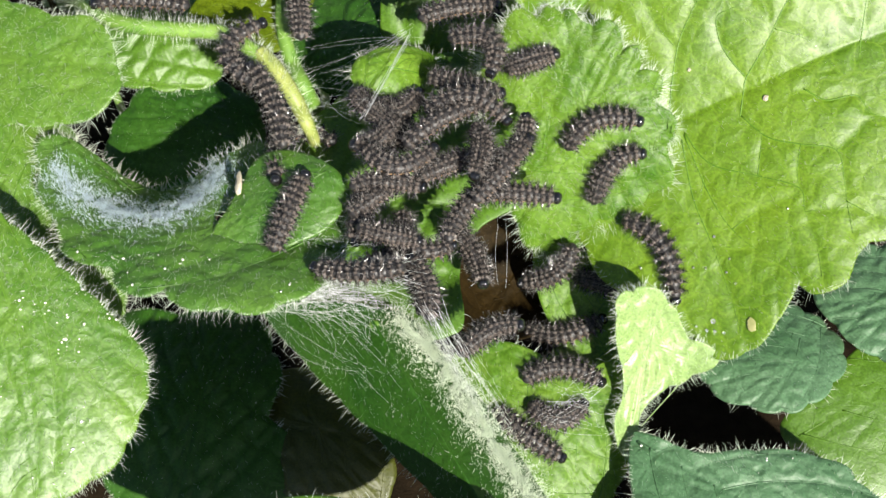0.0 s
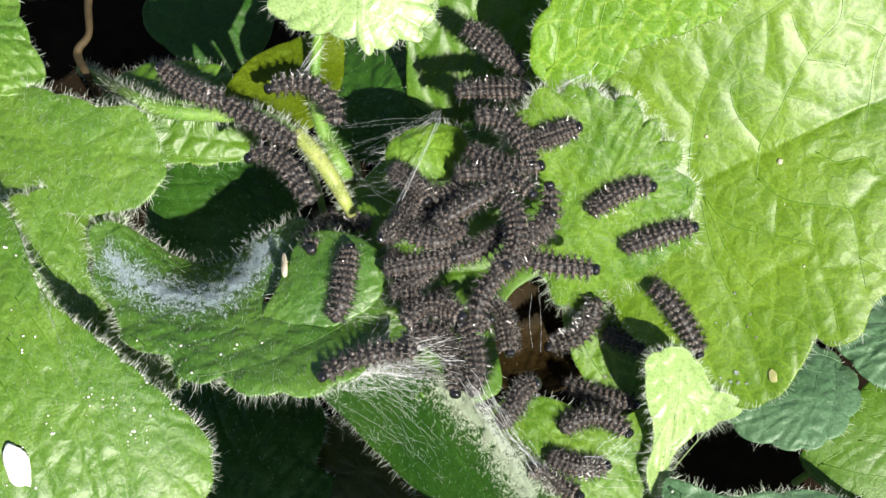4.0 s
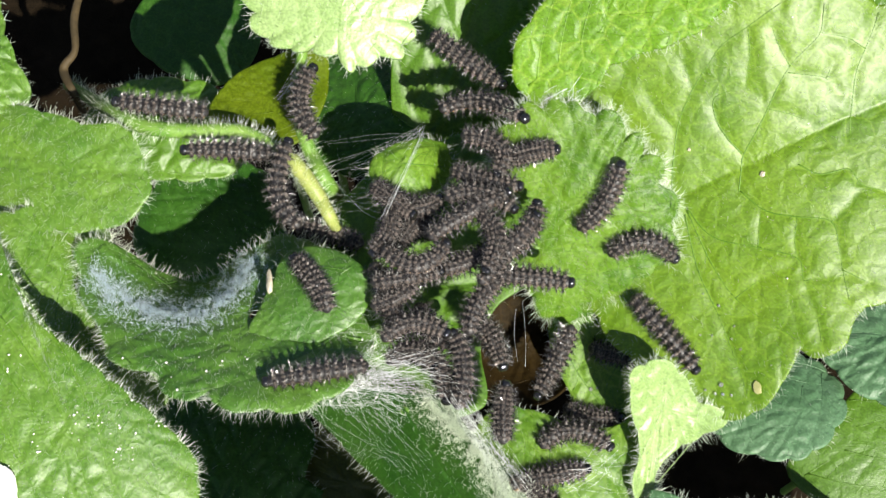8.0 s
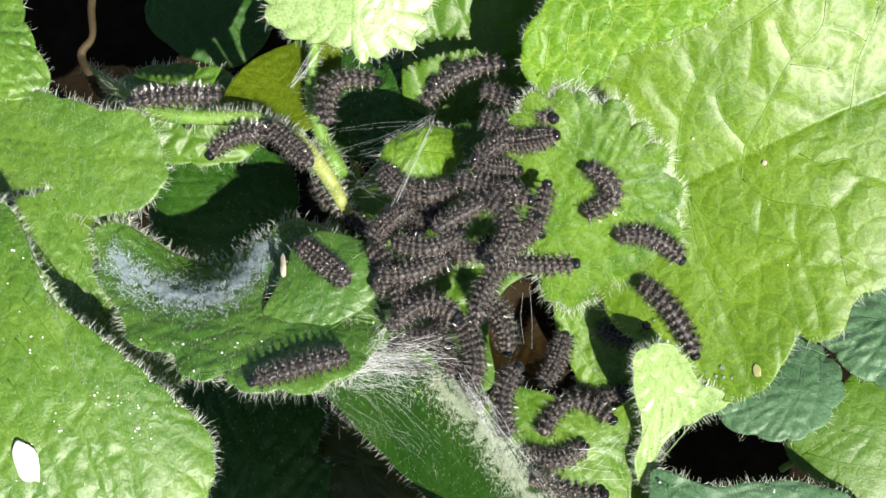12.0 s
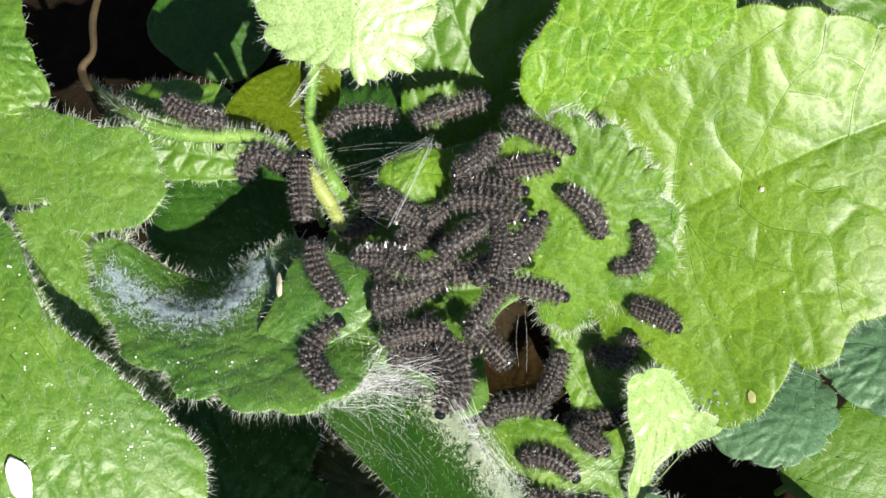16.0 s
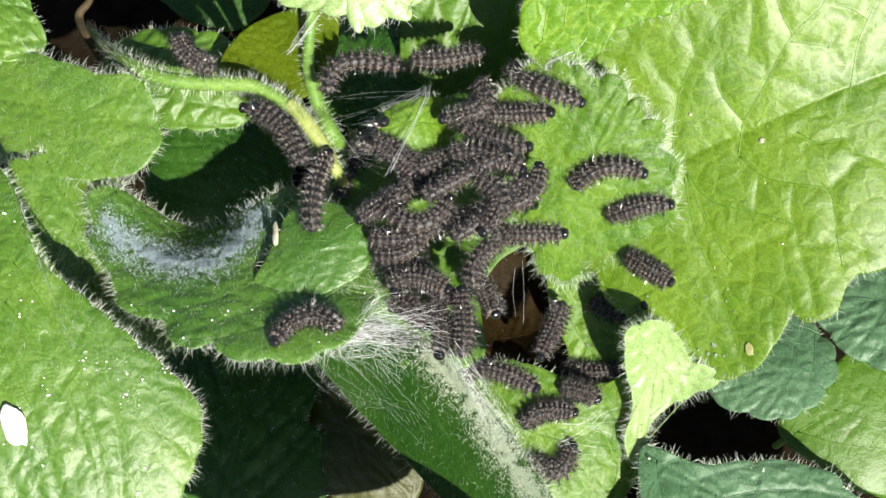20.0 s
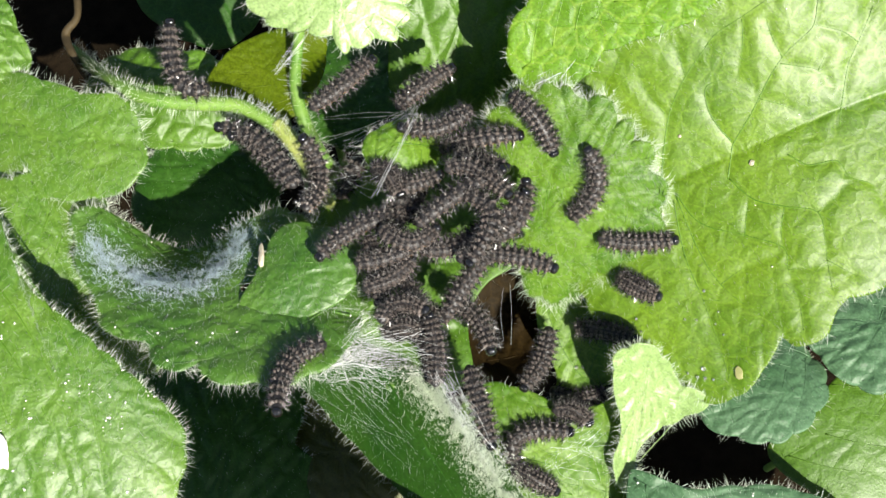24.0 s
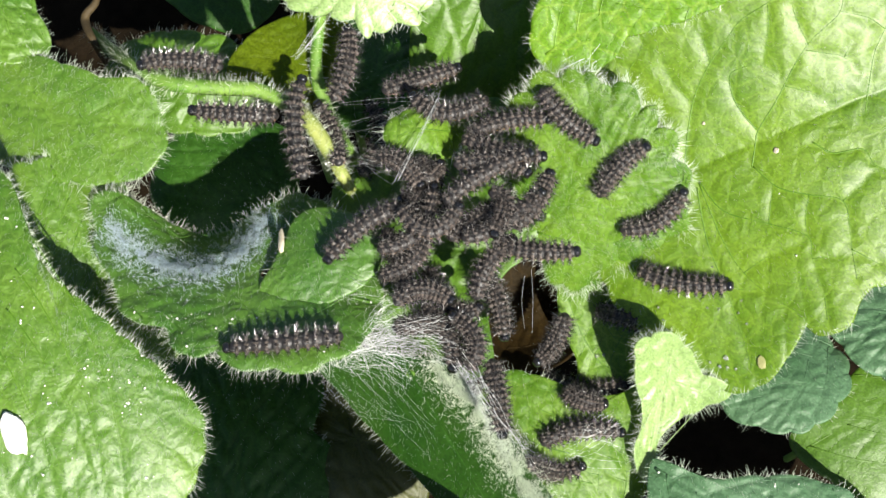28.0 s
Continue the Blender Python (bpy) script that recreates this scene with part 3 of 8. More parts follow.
leaf("front_leaf", "large sunlit pale green hairy leaf with white specks", "leaf_soft", (-50.0, -27.9), 13, (-0.1, 0.08),
     [(-81.4, -19.2), (-78.5, -5.1), (-70.4, 2.4), (-64.2, 0.8), (-60.7, -6.0), (-56.0, -14.0), (-49.1, -19.1), (-39.5, -26.7), (-34.9, -30.7), (-33.2, -34.4), (-34.0, -40.5), (-37.6, -47.2), (-47.8, -52.7), (-63.2, -53.5), (-76.1, -42.3)],
     ((-59.4, -3.5), (-64.7, -53.5)), fold=-0.06, cup=-4, teeth=(34, 0.6), quilt=0.3, veins=7, hairs=(1500, 4500), hair_length=1.7, specks=900, seed=7)
leaf("low_leaf", "hairy green leaf tucked under the sunlit one", "leaf_soft", (-54.7, -8.0), -2, (-0.5, 0.0),
     [(-67.5, 3.5), (-62.9, 6.6), (-56.9, 7.0), (-52.1, 5.4), (-49.0, 0.3), (-46.9, -6.5), (-44.0, -13.1), (-41.5, -19.6), (-45.2, -21.7), (-52.8, -20.0), (-59.7, -16.6), (-64.7, -8.7)],
     ((-61.3, 5.7), (-45.2, -19.4)), fold=-0.1, cup=-1.5, teeth=(16, 0.8), quilt=0.3, veins=6, hairs=(900, 2600), hair_length=1.8, seed=8)
leaf("back_leaf", "green leaf behind the hairy stem", "leaf_mid", (-43.3, 23.6), -9, (0, 0.1),
     [(-57.6, 22.2), (-56.6, 28.4), (-52.0, 31.4), (-44.9, 31.8), (-37.5, 30.8), (-32.5, 27.2), (-31.2, 21.1), (-34.6, 16.4), (-42.5, 15.1), (-51.6, 17.0)],
     ((-56.5, 20.1), (-33.9, 29.0)), fold=-0.1, cup=-2, teeth=(12, 0.7), quilt=0.6, veins=4, hairs=(300, 250), hair_length=1.5, seed=9)
leaf("edge_leaf", "pale sunlit leaf edge beside the gap", "leaf_soft", (-71.3, 31.4), 2, (0, 0),
     [(-83.7, 38.8), (-79.4, 49.2), (-70.4, 43.1), (-67.3, 34.4), (-65.2, 29.8), (-63.0, 25.1), (-64.2, 22.5), (-70.9, 21.8), (-80.1, 26.5)],
     ((-81.0, 35.1), (-64.2, 24.6)), fold=0, cup=-2, teeth=(14, 0.6), quilt=0.5, veins=4, hairs=(160, 120), hair_length=1.6, seed=10)
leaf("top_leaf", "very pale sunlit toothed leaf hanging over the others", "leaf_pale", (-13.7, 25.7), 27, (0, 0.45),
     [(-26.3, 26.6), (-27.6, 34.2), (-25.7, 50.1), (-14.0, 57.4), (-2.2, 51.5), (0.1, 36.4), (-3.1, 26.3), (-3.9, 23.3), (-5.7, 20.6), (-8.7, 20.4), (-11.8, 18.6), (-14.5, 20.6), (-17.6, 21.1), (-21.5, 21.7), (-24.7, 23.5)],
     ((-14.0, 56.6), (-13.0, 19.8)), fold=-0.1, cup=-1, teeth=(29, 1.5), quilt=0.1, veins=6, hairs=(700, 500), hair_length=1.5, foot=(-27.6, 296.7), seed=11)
leaf("yellow_leaf", "olive yellowing thin leaf behind the stem", "leaf_olive", (-27.6, 26.3), -4, (0, 0),
     [(-36.2, 22.5), (-35.1, 26.8), (-31.3, 30.6), (-25.1, 33.5), (-19.0, 34.9), (-17.9, 27.2), (-20.8, 19.7), (-25.5, 17.6), (-31.7, 18.8)],
     ((-21.2, 20.6), (-33.8, 28.2)), fold=0, cup=0, teeth=(8, 0.2), quilt=0.3, veins=3, hairs=(40, 20), hair_length=1.0, seed=12)
leaf("round_leaf", "rounded green leaf with shade put into its colour", "leaf_shade_green", (-13.1, 26.6), -12, (0.0, -0.2),
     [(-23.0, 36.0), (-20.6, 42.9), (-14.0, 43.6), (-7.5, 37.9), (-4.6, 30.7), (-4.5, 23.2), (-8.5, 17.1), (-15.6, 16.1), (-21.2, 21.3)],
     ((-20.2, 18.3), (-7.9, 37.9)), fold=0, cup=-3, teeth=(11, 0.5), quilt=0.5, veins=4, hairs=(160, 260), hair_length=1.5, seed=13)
leaf("folded_leaf", "folded green leaf with a silvery silk-covered ridge", "leaf_shade_green", (1.2, -34.2), 2, (0.0, -0.1),
     [(-22.4, -19.1), (-15.6, -19.1), (-7.2, -21.3), (-0.8, -21.1), (4.6, -26.5), (9.5, -31.5), (14.4, -38.5), (19.2, -45.3), (22.3, -51.5), (15.9, -56.4), (10.1, -52.8), (3.3, -45.9), (-5.7, -36.9), (-15.4, -27.2)],
     ((-8.0, -20.1), (12.2, -51.7)), fold=-1.1, cup=0, teeth=(14, 0.3), quilt=0.2, veins=0, hairs=(500, 900), hair_length=1.6, fuzz=(30000, [(-1.6, -22.5), (4.0, -27.9), (8.8, -34.8), (13.6, -41.5), (18.4, -48.4)], 0.9, HAIR), seed=14)
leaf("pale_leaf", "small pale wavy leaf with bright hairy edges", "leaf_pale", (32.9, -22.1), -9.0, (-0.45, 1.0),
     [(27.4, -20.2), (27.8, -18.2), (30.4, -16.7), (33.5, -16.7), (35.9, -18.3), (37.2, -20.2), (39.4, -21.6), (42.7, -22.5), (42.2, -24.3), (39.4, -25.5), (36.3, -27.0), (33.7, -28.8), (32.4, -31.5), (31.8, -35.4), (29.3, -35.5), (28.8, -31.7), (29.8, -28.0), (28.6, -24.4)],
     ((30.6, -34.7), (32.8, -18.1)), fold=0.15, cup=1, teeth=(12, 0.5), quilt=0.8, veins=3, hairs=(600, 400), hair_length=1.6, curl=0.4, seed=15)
leaf("inner_leaf", "bright green leaf lining the nest hollow", "leaf_hairy", (24.2, -13.3), -16, (0.1, 0.45),
     [(16.7, -4.9), (19.7, -5.7), (24.1, -7.1), (29.4, -7.9), (34.4, -12.2), (33.7, -20.4), (29.5, -26.9), (23.4, -29.3), (16.4, -27.7), (20.2, -20.0), (16.9, -12.0)],
     ((26.8, -29.4), (25.0, -7.1)), fold=0, cup=1, teeth=(10, 0.2), quilt=0.2, veins=3, hairs=(100, 80), hair_length=1.2, seed=16)
leaf("base_leaf", "light green leaf below the nest with silk", "leaf_hairy", (15.1, -30.3), -15, (0, 0.15),
     [(4.8, -24.1), (10.1, -20.7), (16.9, -22.5), (23.9, -24.2), (30.2, -22.1), (31.8, -29.9), (30.8, -38.2), (26.4, -44.9), (15.2, -47.5), (6.5, -40.9), (3.1, -32.5)],
     ((28.1, -44.1), (10.1, -22.5)), fold=0, cup=-2, teeth=(12, 0.5), quilt=0.25, veins=4, hairs=(200, 500), hair_length=1.6, seed=17)
leaf("lower_leaf", "blue-green crinkled leaf with a hairy edge", "leaf_blue", (48.6, -40.3), -13, (0, -0.15),
     [(31.1, -33.4), (33.4, -34.3), (37.9, -35.6), (41.7, -36.8), (47.7, -35.5), (54.7, -36.0), (60.3, -37.4), (63.6, -40.9), (76.0, -50.0), (88.0, -62.0), (80.0, -80.0), (58.0, -84.0), (38.0, -70.0), (30.5, -52.0), (30.8, -42.2)],
     ((31.9, -35.0), (59.2, -50.7)), fold=0.1, cup=-2, teeth=(20, 0.7), quilt=0.4, veins=5, hairs=(900, 900), hair_length=1.7, specks=160, seed=18)
leaf("lower_leaf", "blue-green lobed leaf in the shade below", "leaf_blue", (57.1, -19.8), -22, (-0.1, -0.3),
     [(41.9, -19.3), (46.7, -12.6), (54.3, -8.9), (61.8, -12.3), (64.1, -18.3), (60.6, -24.5), (54.8, -28.0), (48.4, -27.2), (43.5, -24.5)],
     ((62.7, -12.2), (45.1, -23.8)), fold=0, cup=-2, teeth=(12, 0.8), quilt=0.3, veins=4, hairs=(120, 80), hair_length=1.4, seed=19)
leaf("low_leaf", "smooth green leaf low in the background", "leaf_mid", (70.2, -24.5), -28, (0, 0.1),
     [(55.4, -28.1), (61.1, -22.1), (69.0, -13.8), (80.2, -9.0), (86.8, -17.6), (82.4, -31.9), (73.8, -39.0), (63.6, -35.4)],
     ((57.0, -29.8), (85.5, -12.2)), fold=0, cup=-2, teeth=(10, 0.3), quilt=0.15, veins=4, hairs=(0, 0), hair_length=1, seed=20)
leaf("low_leaf", "dull green leaf behind the broad leaf", "leaf_blue", (73.4, -7.7), -24, (0, -0.3),
     [(60.3, -5.7), (67.1, 0.6), (77.6, 2.0), (86.4, -4.4), (82.3, -15.4), (71.9, -19.3), (63.5, -14.5)],
     ((85.0, 1.1), (62.6, -11.1)), fold=0, cup=-2, teeth=(10, 0.8), quilt=0.5, veins=4, hairs=(60, 40), hair_length=1.4, seed=21)
leaf("low_leaf", "lobed green leaf, colour darkened to stand for deep shade", "leaf_shade_green", (-34.1, -27.1), -36, (0, 0.0),
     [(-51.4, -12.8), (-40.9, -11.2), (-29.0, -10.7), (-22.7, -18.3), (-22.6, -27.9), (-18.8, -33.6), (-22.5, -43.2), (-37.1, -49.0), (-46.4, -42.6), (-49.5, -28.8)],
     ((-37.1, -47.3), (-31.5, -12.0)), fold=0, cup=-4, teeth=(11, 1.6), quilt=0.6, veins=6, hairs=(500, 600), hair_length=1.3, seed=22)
leaf("low_leaf", "yellowed leaf deep under the fold, shade put into its colour", "leaf_yellow_shade", (-15.5, -29.3), -38, (0, 0.0),
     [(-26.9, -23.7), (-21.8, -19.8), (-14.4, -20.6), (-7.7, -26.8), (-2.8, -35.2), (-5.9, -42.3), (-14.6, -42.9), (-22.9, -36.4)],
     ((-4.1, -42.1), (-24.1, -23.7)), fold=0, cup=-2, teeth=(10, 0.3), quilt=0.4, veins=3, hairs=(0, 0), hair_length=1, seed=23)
leaf("back_leaf", "green leaf behind the nest in half shade", "leaf_mid", (3.3, 36.2), -5, (0.0, 0.6),
     [(-8.4, 32.8), (-7.4, 40.4), (-2.0, 48.0), (6.9, 51.1), (15.8, 46.8), (17.7, 37.6), (16.6, 21.5), (7.0, 15.2), (-5.5, 16.8)],
     ((-2.3, 17.5), (8.7, 51.2)), fold=0, cup=-2, teeth=(10, 0.4), quilt=0.5, veins=4, hairs=(60, 120), hair_length=1.4, seed=24)
leaf("back_leaf", "green leaf far back, its shade in the colour", "leaf_shade_green", (-50.2, 64.1), -52, (0, 0.1),
     [(-61.3, 60.3), (-57.1, 69.2), (-51.0, 77.9), (-41.1, 77.1), (-35.2, 67.7), (-37.2, 56.1), (-43.6, 50.5), (-53.4, 52.3)],
     ((-38.3, 51.9), (-55.2, 75.4)), fold=0, cup=-2, teeth=(10, 0.4), quilt=0.5, veins=4, hairs=(0, 0), hair_length=1, seed=25)
leaf("back_leaf", "green leaf behind the broad leaf's upper edge", "leaf_mid", (64.9, 52.4), -12, (0, 0.2),
     [(44.0, 52.0), (50.5, 61.0), (67.5, 66.3), (85.0, 63.5), (86.2, 48.1), (76.2, 41.9), (62.1, 41.6), (51.1, 43.9)],
     ((46.6, 48.0), (84.7, 59.4)), fold=0, cup=-2, teeth=(10, 0.3), quilt=0.5, veins=4, hairs=(0, 0), hair_length=1, seed=26)
leaf("curled_leaf", "small curled leaf edge bound with silk", "leaf_hairy", (-6.7, 10.0), 7, (0, 0.2),
     [(-10.4, 8.9), (-9.6, 12.5), (-6.7, 14.2), (-3.1, 16.0), (0.6, 16.4), (1.5, 12.0), (-0.9, 7.8), (-5.9, 6.4)],
     ((-10.0, 7.3), (-0.1, 15.3)), fold=0, cup=-3, teeth=(8, 0.4), quilt=0.4, veins=2, hairs=(160, 120), hair_length=1.5, seed=27)
leaf("bed_leaf", "dark green leaf buried under the caterpillars", "leaf_mid", (-2.0, -3.1), -7, (0, 0.05),
     [(-19.3, 4.0), (-14.2, 11.2), (-3.8, 18.3), (8.5, 20.3), (17.6, 11.1), (15.2, -1.4), (8.3, -6.6), (5.7, -13.6), (6.5, -22.1), (-1.9, -23.8), (-10.3, -20.4), (-17.3, -11.8)],
     ((-15.5, -16.1), (11.9, 11.1)), fold=0, cup=0, teeth=(12, 0.4), quilt=0.5, veins=4, hairs=(80, 200), hair_length=1.4, seed=28)
# added out of view, only to keep the sun off the deep gap
leaf("low_leaf", "unseen green leaf added below the view to shade the gap", "leaf_mid", (-6.0, -66.0), 14, (0.0, 0.0),
     [(-28.0, -60.0), (-22.0, -53.0), (-12.0, -50.5), (0.0, -50.5), (12.0, -52.0), (20.0, -58.0), (21.0, -68.0), (12.0, -78.0), (-6.0, -82.0), (-22.0, -78.0), (-30.0, -69.0)],
     ((-6.0, -81.0), (-5.0, -52.0)), fold=-0.1, cup=-1, teeth=(16, 0.5), quilt=0.3, veins=4, hairs=(200, 200), hair_length=1.5, seed=36)
leaf("dead_leaf", "curled brown dead leaf, darkened in colour for the hollow's shade", "dead", (13.2, -9.3), -24, (0.0, 0.1),
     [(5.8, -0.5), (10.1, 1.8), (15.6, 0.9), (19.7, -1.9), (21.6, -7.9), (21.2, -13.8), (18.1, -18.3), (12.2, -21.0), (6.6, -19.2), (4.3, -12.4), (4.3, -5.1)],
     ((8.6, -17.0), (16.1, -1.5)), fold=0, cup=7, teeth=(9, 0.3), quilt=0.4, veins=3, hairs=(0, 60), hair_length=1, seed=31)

# ---- stems, silk and small things ----
def stem(name, label, points, radii, material, hairs, hair_length, seed):
    """A hairy round stem of the plant through points (mm)."""
    rng = np.random.default_rng(seed)
    line = np.array(spline(points, 10))
    rad = np.interp(np.linspace(0, 1, len(line)), np.linspace(0, 1, len(radii)), radii)
    v, f = tube(line, rad, 12)
    ob = plant_part(name, shape(name, v, f, material), label)
    if hairs:
        k = rng.integers(1, len(line) - 1, hairs)
        along = line[k + 1] - line[k - 1]
        along /= np.linalg.norm(along, axis=1)[:, None]
        way = rng.normal(0, 1, (hairs, 3)) + (0, 0.1, 0.5)
        way -= along * np.sum(way * along, 1)[:, None]
        way /= np.linalg.norm(way, axis=1)[:, None]
        v, f = bristles(line[k] + way * rad[k][:, None] * 0.95 + along * rng.uniform(-0.5, 0.5, (hairs, 1)), way, hair_length * rng.uniform(0.4, 1.1, hairs), rng.uniform(0.014, 0.028, hairs), rng.normal(0, 0.5, (hairs, 3)))
        part("stem_hairs", shape("stem_hairs", v, f, HAIR, False), ob, kind="stuff")
    return ob


stem("stem", "thick pale green hairy stem", [(-65.9, 39.4, -30.0), (-52.6, 24.5, -4.0), (-44.7, 19.2, 1.0), (-36.9, 18.3, 1.5), (-30.0, 18.0, 1.5), (-24.0, 15.0, 1.0)], [0.9, 1.1, 1.25, 1.2, 1.2, 1.1], STEM, 1000, 1.8, 31)
stem("stem", "yellowed joint of the hairy stem", [(-24.4, 15.6, 1.2), (-21.4, 12.4, 0.6), (-18.5, 8.5, -1.0), (-16.0, 5.3, -8.0), (-15.9, 15.1, -60.0)], [1.15, 1.35, 1.2, 0.9, 1.2], YELLOW_STEM, 700, 1.5, 32)
stem("stem", "thin green hairy stem", [(-20.8, 33.1, 4.0), (-22.0, 28.8, -1.0), (-22.2, 23.0, -3.0), (-20.4, 17.2, -5.0), (-17.1, 12.1, -9.0), (-14.9, 20.7, -60.0)], [0.8, 0.9, 1.0, 1.2, 1.3, 1.4], STEM, 420, 1.5, 33)
stem("twig", "dry brown crooked twig in the gap", [(-61.1, 54.0, -18.0), (-61.8, 45.7, -16.0), (-61.0, 39.1, -15.0), (-62.6, 35.5, -15.0), (-60.2, 30.8, -17.0), (-68.6, 42.7, -60.0)], [0.55, 0.7, 0.6, 0.75, 0.6, 0.6], TWIG, 0, 0, 34)


def threads(rng, starts, ends, count, sag, rad):
    """Loose silk threads from round one line of points to round another."""
    verts, faces = [], []
    a, b = np.array(spline(starts, 12)), np.array(spline(ends, 12))
    for _ in range(count):
        i, j = rng.integers(0, len(a)), rng.integers(0, len(b))
        loose = min(1.0, 2 * sag + 0.05)
        p, q = a[i] + rng.normal(0, 0.9 * loose, 3), b[j] + rng.normal(0, 1.3 * loose, 3)
        m = (p + q) / 2 + rng.normal(0, sag, 3)
        v, f = tube(spline([p, m, q], 4), [rad * rng.uniform(0.35, 0.95)] * 9, 3)
        k = len(verts)
        verts += v
        faces += [tuple(k + n for n in g) for g in f]
    return verts, faces


def silk_web(label, sets, seed):
    rng = np.random.default_rng(seed)
    verts, faces = [], []
    for starts, ends, count, sag, rad in sets:
        v, f = threads(rng, starts, ends, count, sag, rad)
        k = len(verts)
        verts += v
        faces += [tuple(k + n for n in g) for g in f]
    ob = new("silk_web", shape("silk_web", verts, faces, SILK, False))
    return tagged(ob, label, "silk web", kind="stuff")


silk_web("white tangled silk spun over the leaf edge", [
    ([(-20.9, -23.0, 3.0), (-14.5, -21.9, 3.5), (-9.7, -18.6, 3.5), (-9.2, -11.0, 3.0)], [(-7.2, -15.1, 6.0), (-4.8, -20.0, 6.0), (-6.4, -23.0, 5.0)], 90, 1.3, 0.015),
    ([(-17.7, -22.6, 3.0), (-11.3, -21.2, 4.0), (-7.2, -18.9, 5.0)], [(-11.4, -23.8, 1.0), (-6.5, -26.0, 2.0), (-4.8, -22.8, 4.0)], 45, 1.2, 0.012),
    ([(-19.3, -23.0, 3.0), (-14.4, -22.0, 4.0), (-10.5, -19.9, 4.0)], [(-16.8, -22.8, 4.0), (-12.1, -21.2, 4.0), (-8.9, -16.4, 4.5)], 60, 0.6, 0.026),
    ([(-14.5, -21.9, 3.5), (-9.7, -17.9, 4.0)], [(-1.6, -17.2, 8.0), (1.6, -23.2, 6.0)], 40, 1.0, 0.016),
    ([(-21.0, -23.6, 2.0), (-16.2, -23.2, 2.0), (-11.4, -22.4, 2.0)], [(-14.9, -28.7, -4.0), (-8.1, -31.8, 0.0), (-1.6, -33.5, 6.0)], 22, 1.0, 0.007),
    ([(1.6, -22.4, 6.0), (2.7, -24.8, 6.0)], [(6.3, -31.0, 5.0), (9.4, -34.8, 4.0), (12.5, -38.5, 3.0)], 30, 0.5, 0.016),
], 41)
silk_web("single white silk strands stretched between leaves", [
    ([(-2.4, 14.6, 9.0), (-2.7, 15.3, 9.0)], [(-7.3, 2.9, 9.0), (-8.1, 2.0, 9.0)], 4, 0.12, 0.035),
    ([(-2.4, 14.6, 9.0), (-2.7, 15.3, 9.0)], [(-12.0, 14.6, 2.0), (-15.4, 9.6, 1.0), (-19.0, 16.3, 0.0)], 16, 0.5, 0.012),
    ([(-7.4, 3.2, 8.0), (-6.6, 6.2, 8.0)], [(-15.1, 5.3, 3.0), (-14.4, 9.2, 2.0), (-12.0, 11.9, 2.0)], 16, 0.5, 0.012),
    ([(23.7, 36.1, 9.0), (23.5, 35.7, 9.0)], [(21.6, 27.9, 9.0), (21.7, 27.4, 9.0)], 2, 0.3, 0.03),
    ([(18.0, 19.0, 11.0), (14.8, 19.8, 10.0)], [(22.2, 23.8, 11.0), (22.6, 24.3, 11.0)], 9, 0.3, 0.03),
    ([(-18.0, -13.5, 3.0), (-14.8, -11.0, 3.0), (-11.6, -7.6, 3.0)], [(-14.6, -19.3, 3.0), (-11.4, -16.0, 3.0), (-9.8, -12.9, 4.0)], 26, 0.3, 0.012),
    ([(21.5, -28.8, -8.0), (18.0, -34.7, -8.0)], [(25.6, -28.8, -8.0), (25.5, -34.7, -8.0)], 22, 0.5, 0.012),
    ([(10.3, -16.1, -4.0), (10.7, -16.1, -4.0)], [(12.2, -9.1, 2.0), (11.4, -9.1, 2.0)], 2, 0.4, 0.014),
    ([(-24.7, 25.4, -2.0), (-26.3, 23.6, -2.0)], [(-20.5, 30.3, 2.0), (-20.9, 28.4, 2.0)], 7, 0.2, 0.022),
], 42)


def lump(name, label, category, leaf_name, place, up, size, material, seed):
    """A small uneven pebble-like bit lying at place (mm)."""
    bm = bmesh.new()
    bmesh.ops.create_icosphere(bm, subdivisions=3, radius=1.0)
    for v in bm.verts:
        n = noise.noise(v.co * 1.6 + Vector((seed, 0, 0)))
        v.co *= 1 + 0.35 * n
        v.co = Vector((v.co.x * size[0], v.co.y * size[1], v.co.z * size[2])) * MM
    me = bpy.data.meshes.new(name)
    bm.to_mesh(me)
    bm.free()
    me.materials.append(material)
    me.polygons.foreach_set("use_smooth", [True] * len(me.polygons))
    ob = new(name, me)
    ob.matrix_world = Matrix.Translation(Vector(rest(leaf_name, place, up)) * MM) @ lean(leaf_name, place) @ Matrix.Rotation(seed * 0.9, 4, "Z")
    return tagged(ob, label, category)


lump("flake", "white chalky flake lying on the sunlit leaf", "flake", "front_leaf", (-58.3, -36.6), 0.4, (1.6, 2.9, 0.7), WHITE, 0.4)
lump("seed_husk", "narrow pale seed husk lying on the cupped leaf", "seed", "leaf_tip", (-25.0, -5.7), 0.25, (0.5, 1.9, 0.35), HUSK, 0.15)
lump("dropping", "small dark dropping on the cupped leaf", "dropping", "cupped_leaf", (-27.2, -10.4), 0.25, (0.5, 0.8, 0.4), TWIG, 2.5)
lump("leaf_scar", "round pale brown scar on the leaf lobe", "scar", "right_leaf", (46.7, -19.6), 0.03, (0.65, 0.95, 0.06), SCAR, 0.2)
lump("grit", "tiny pale grain on the broad leaf", "grit", "right_leaf", (47.2, 10.1), 0.12, (0.45, 0.35, 0.25), HUSK, 1.2)
lump("grit", "tiny pale grain on the broad leaf", "grit", "right_leaf", (36.6, 14.0), 0.1, (0.25, 0.25, 0.2), HUSK, 2.2)


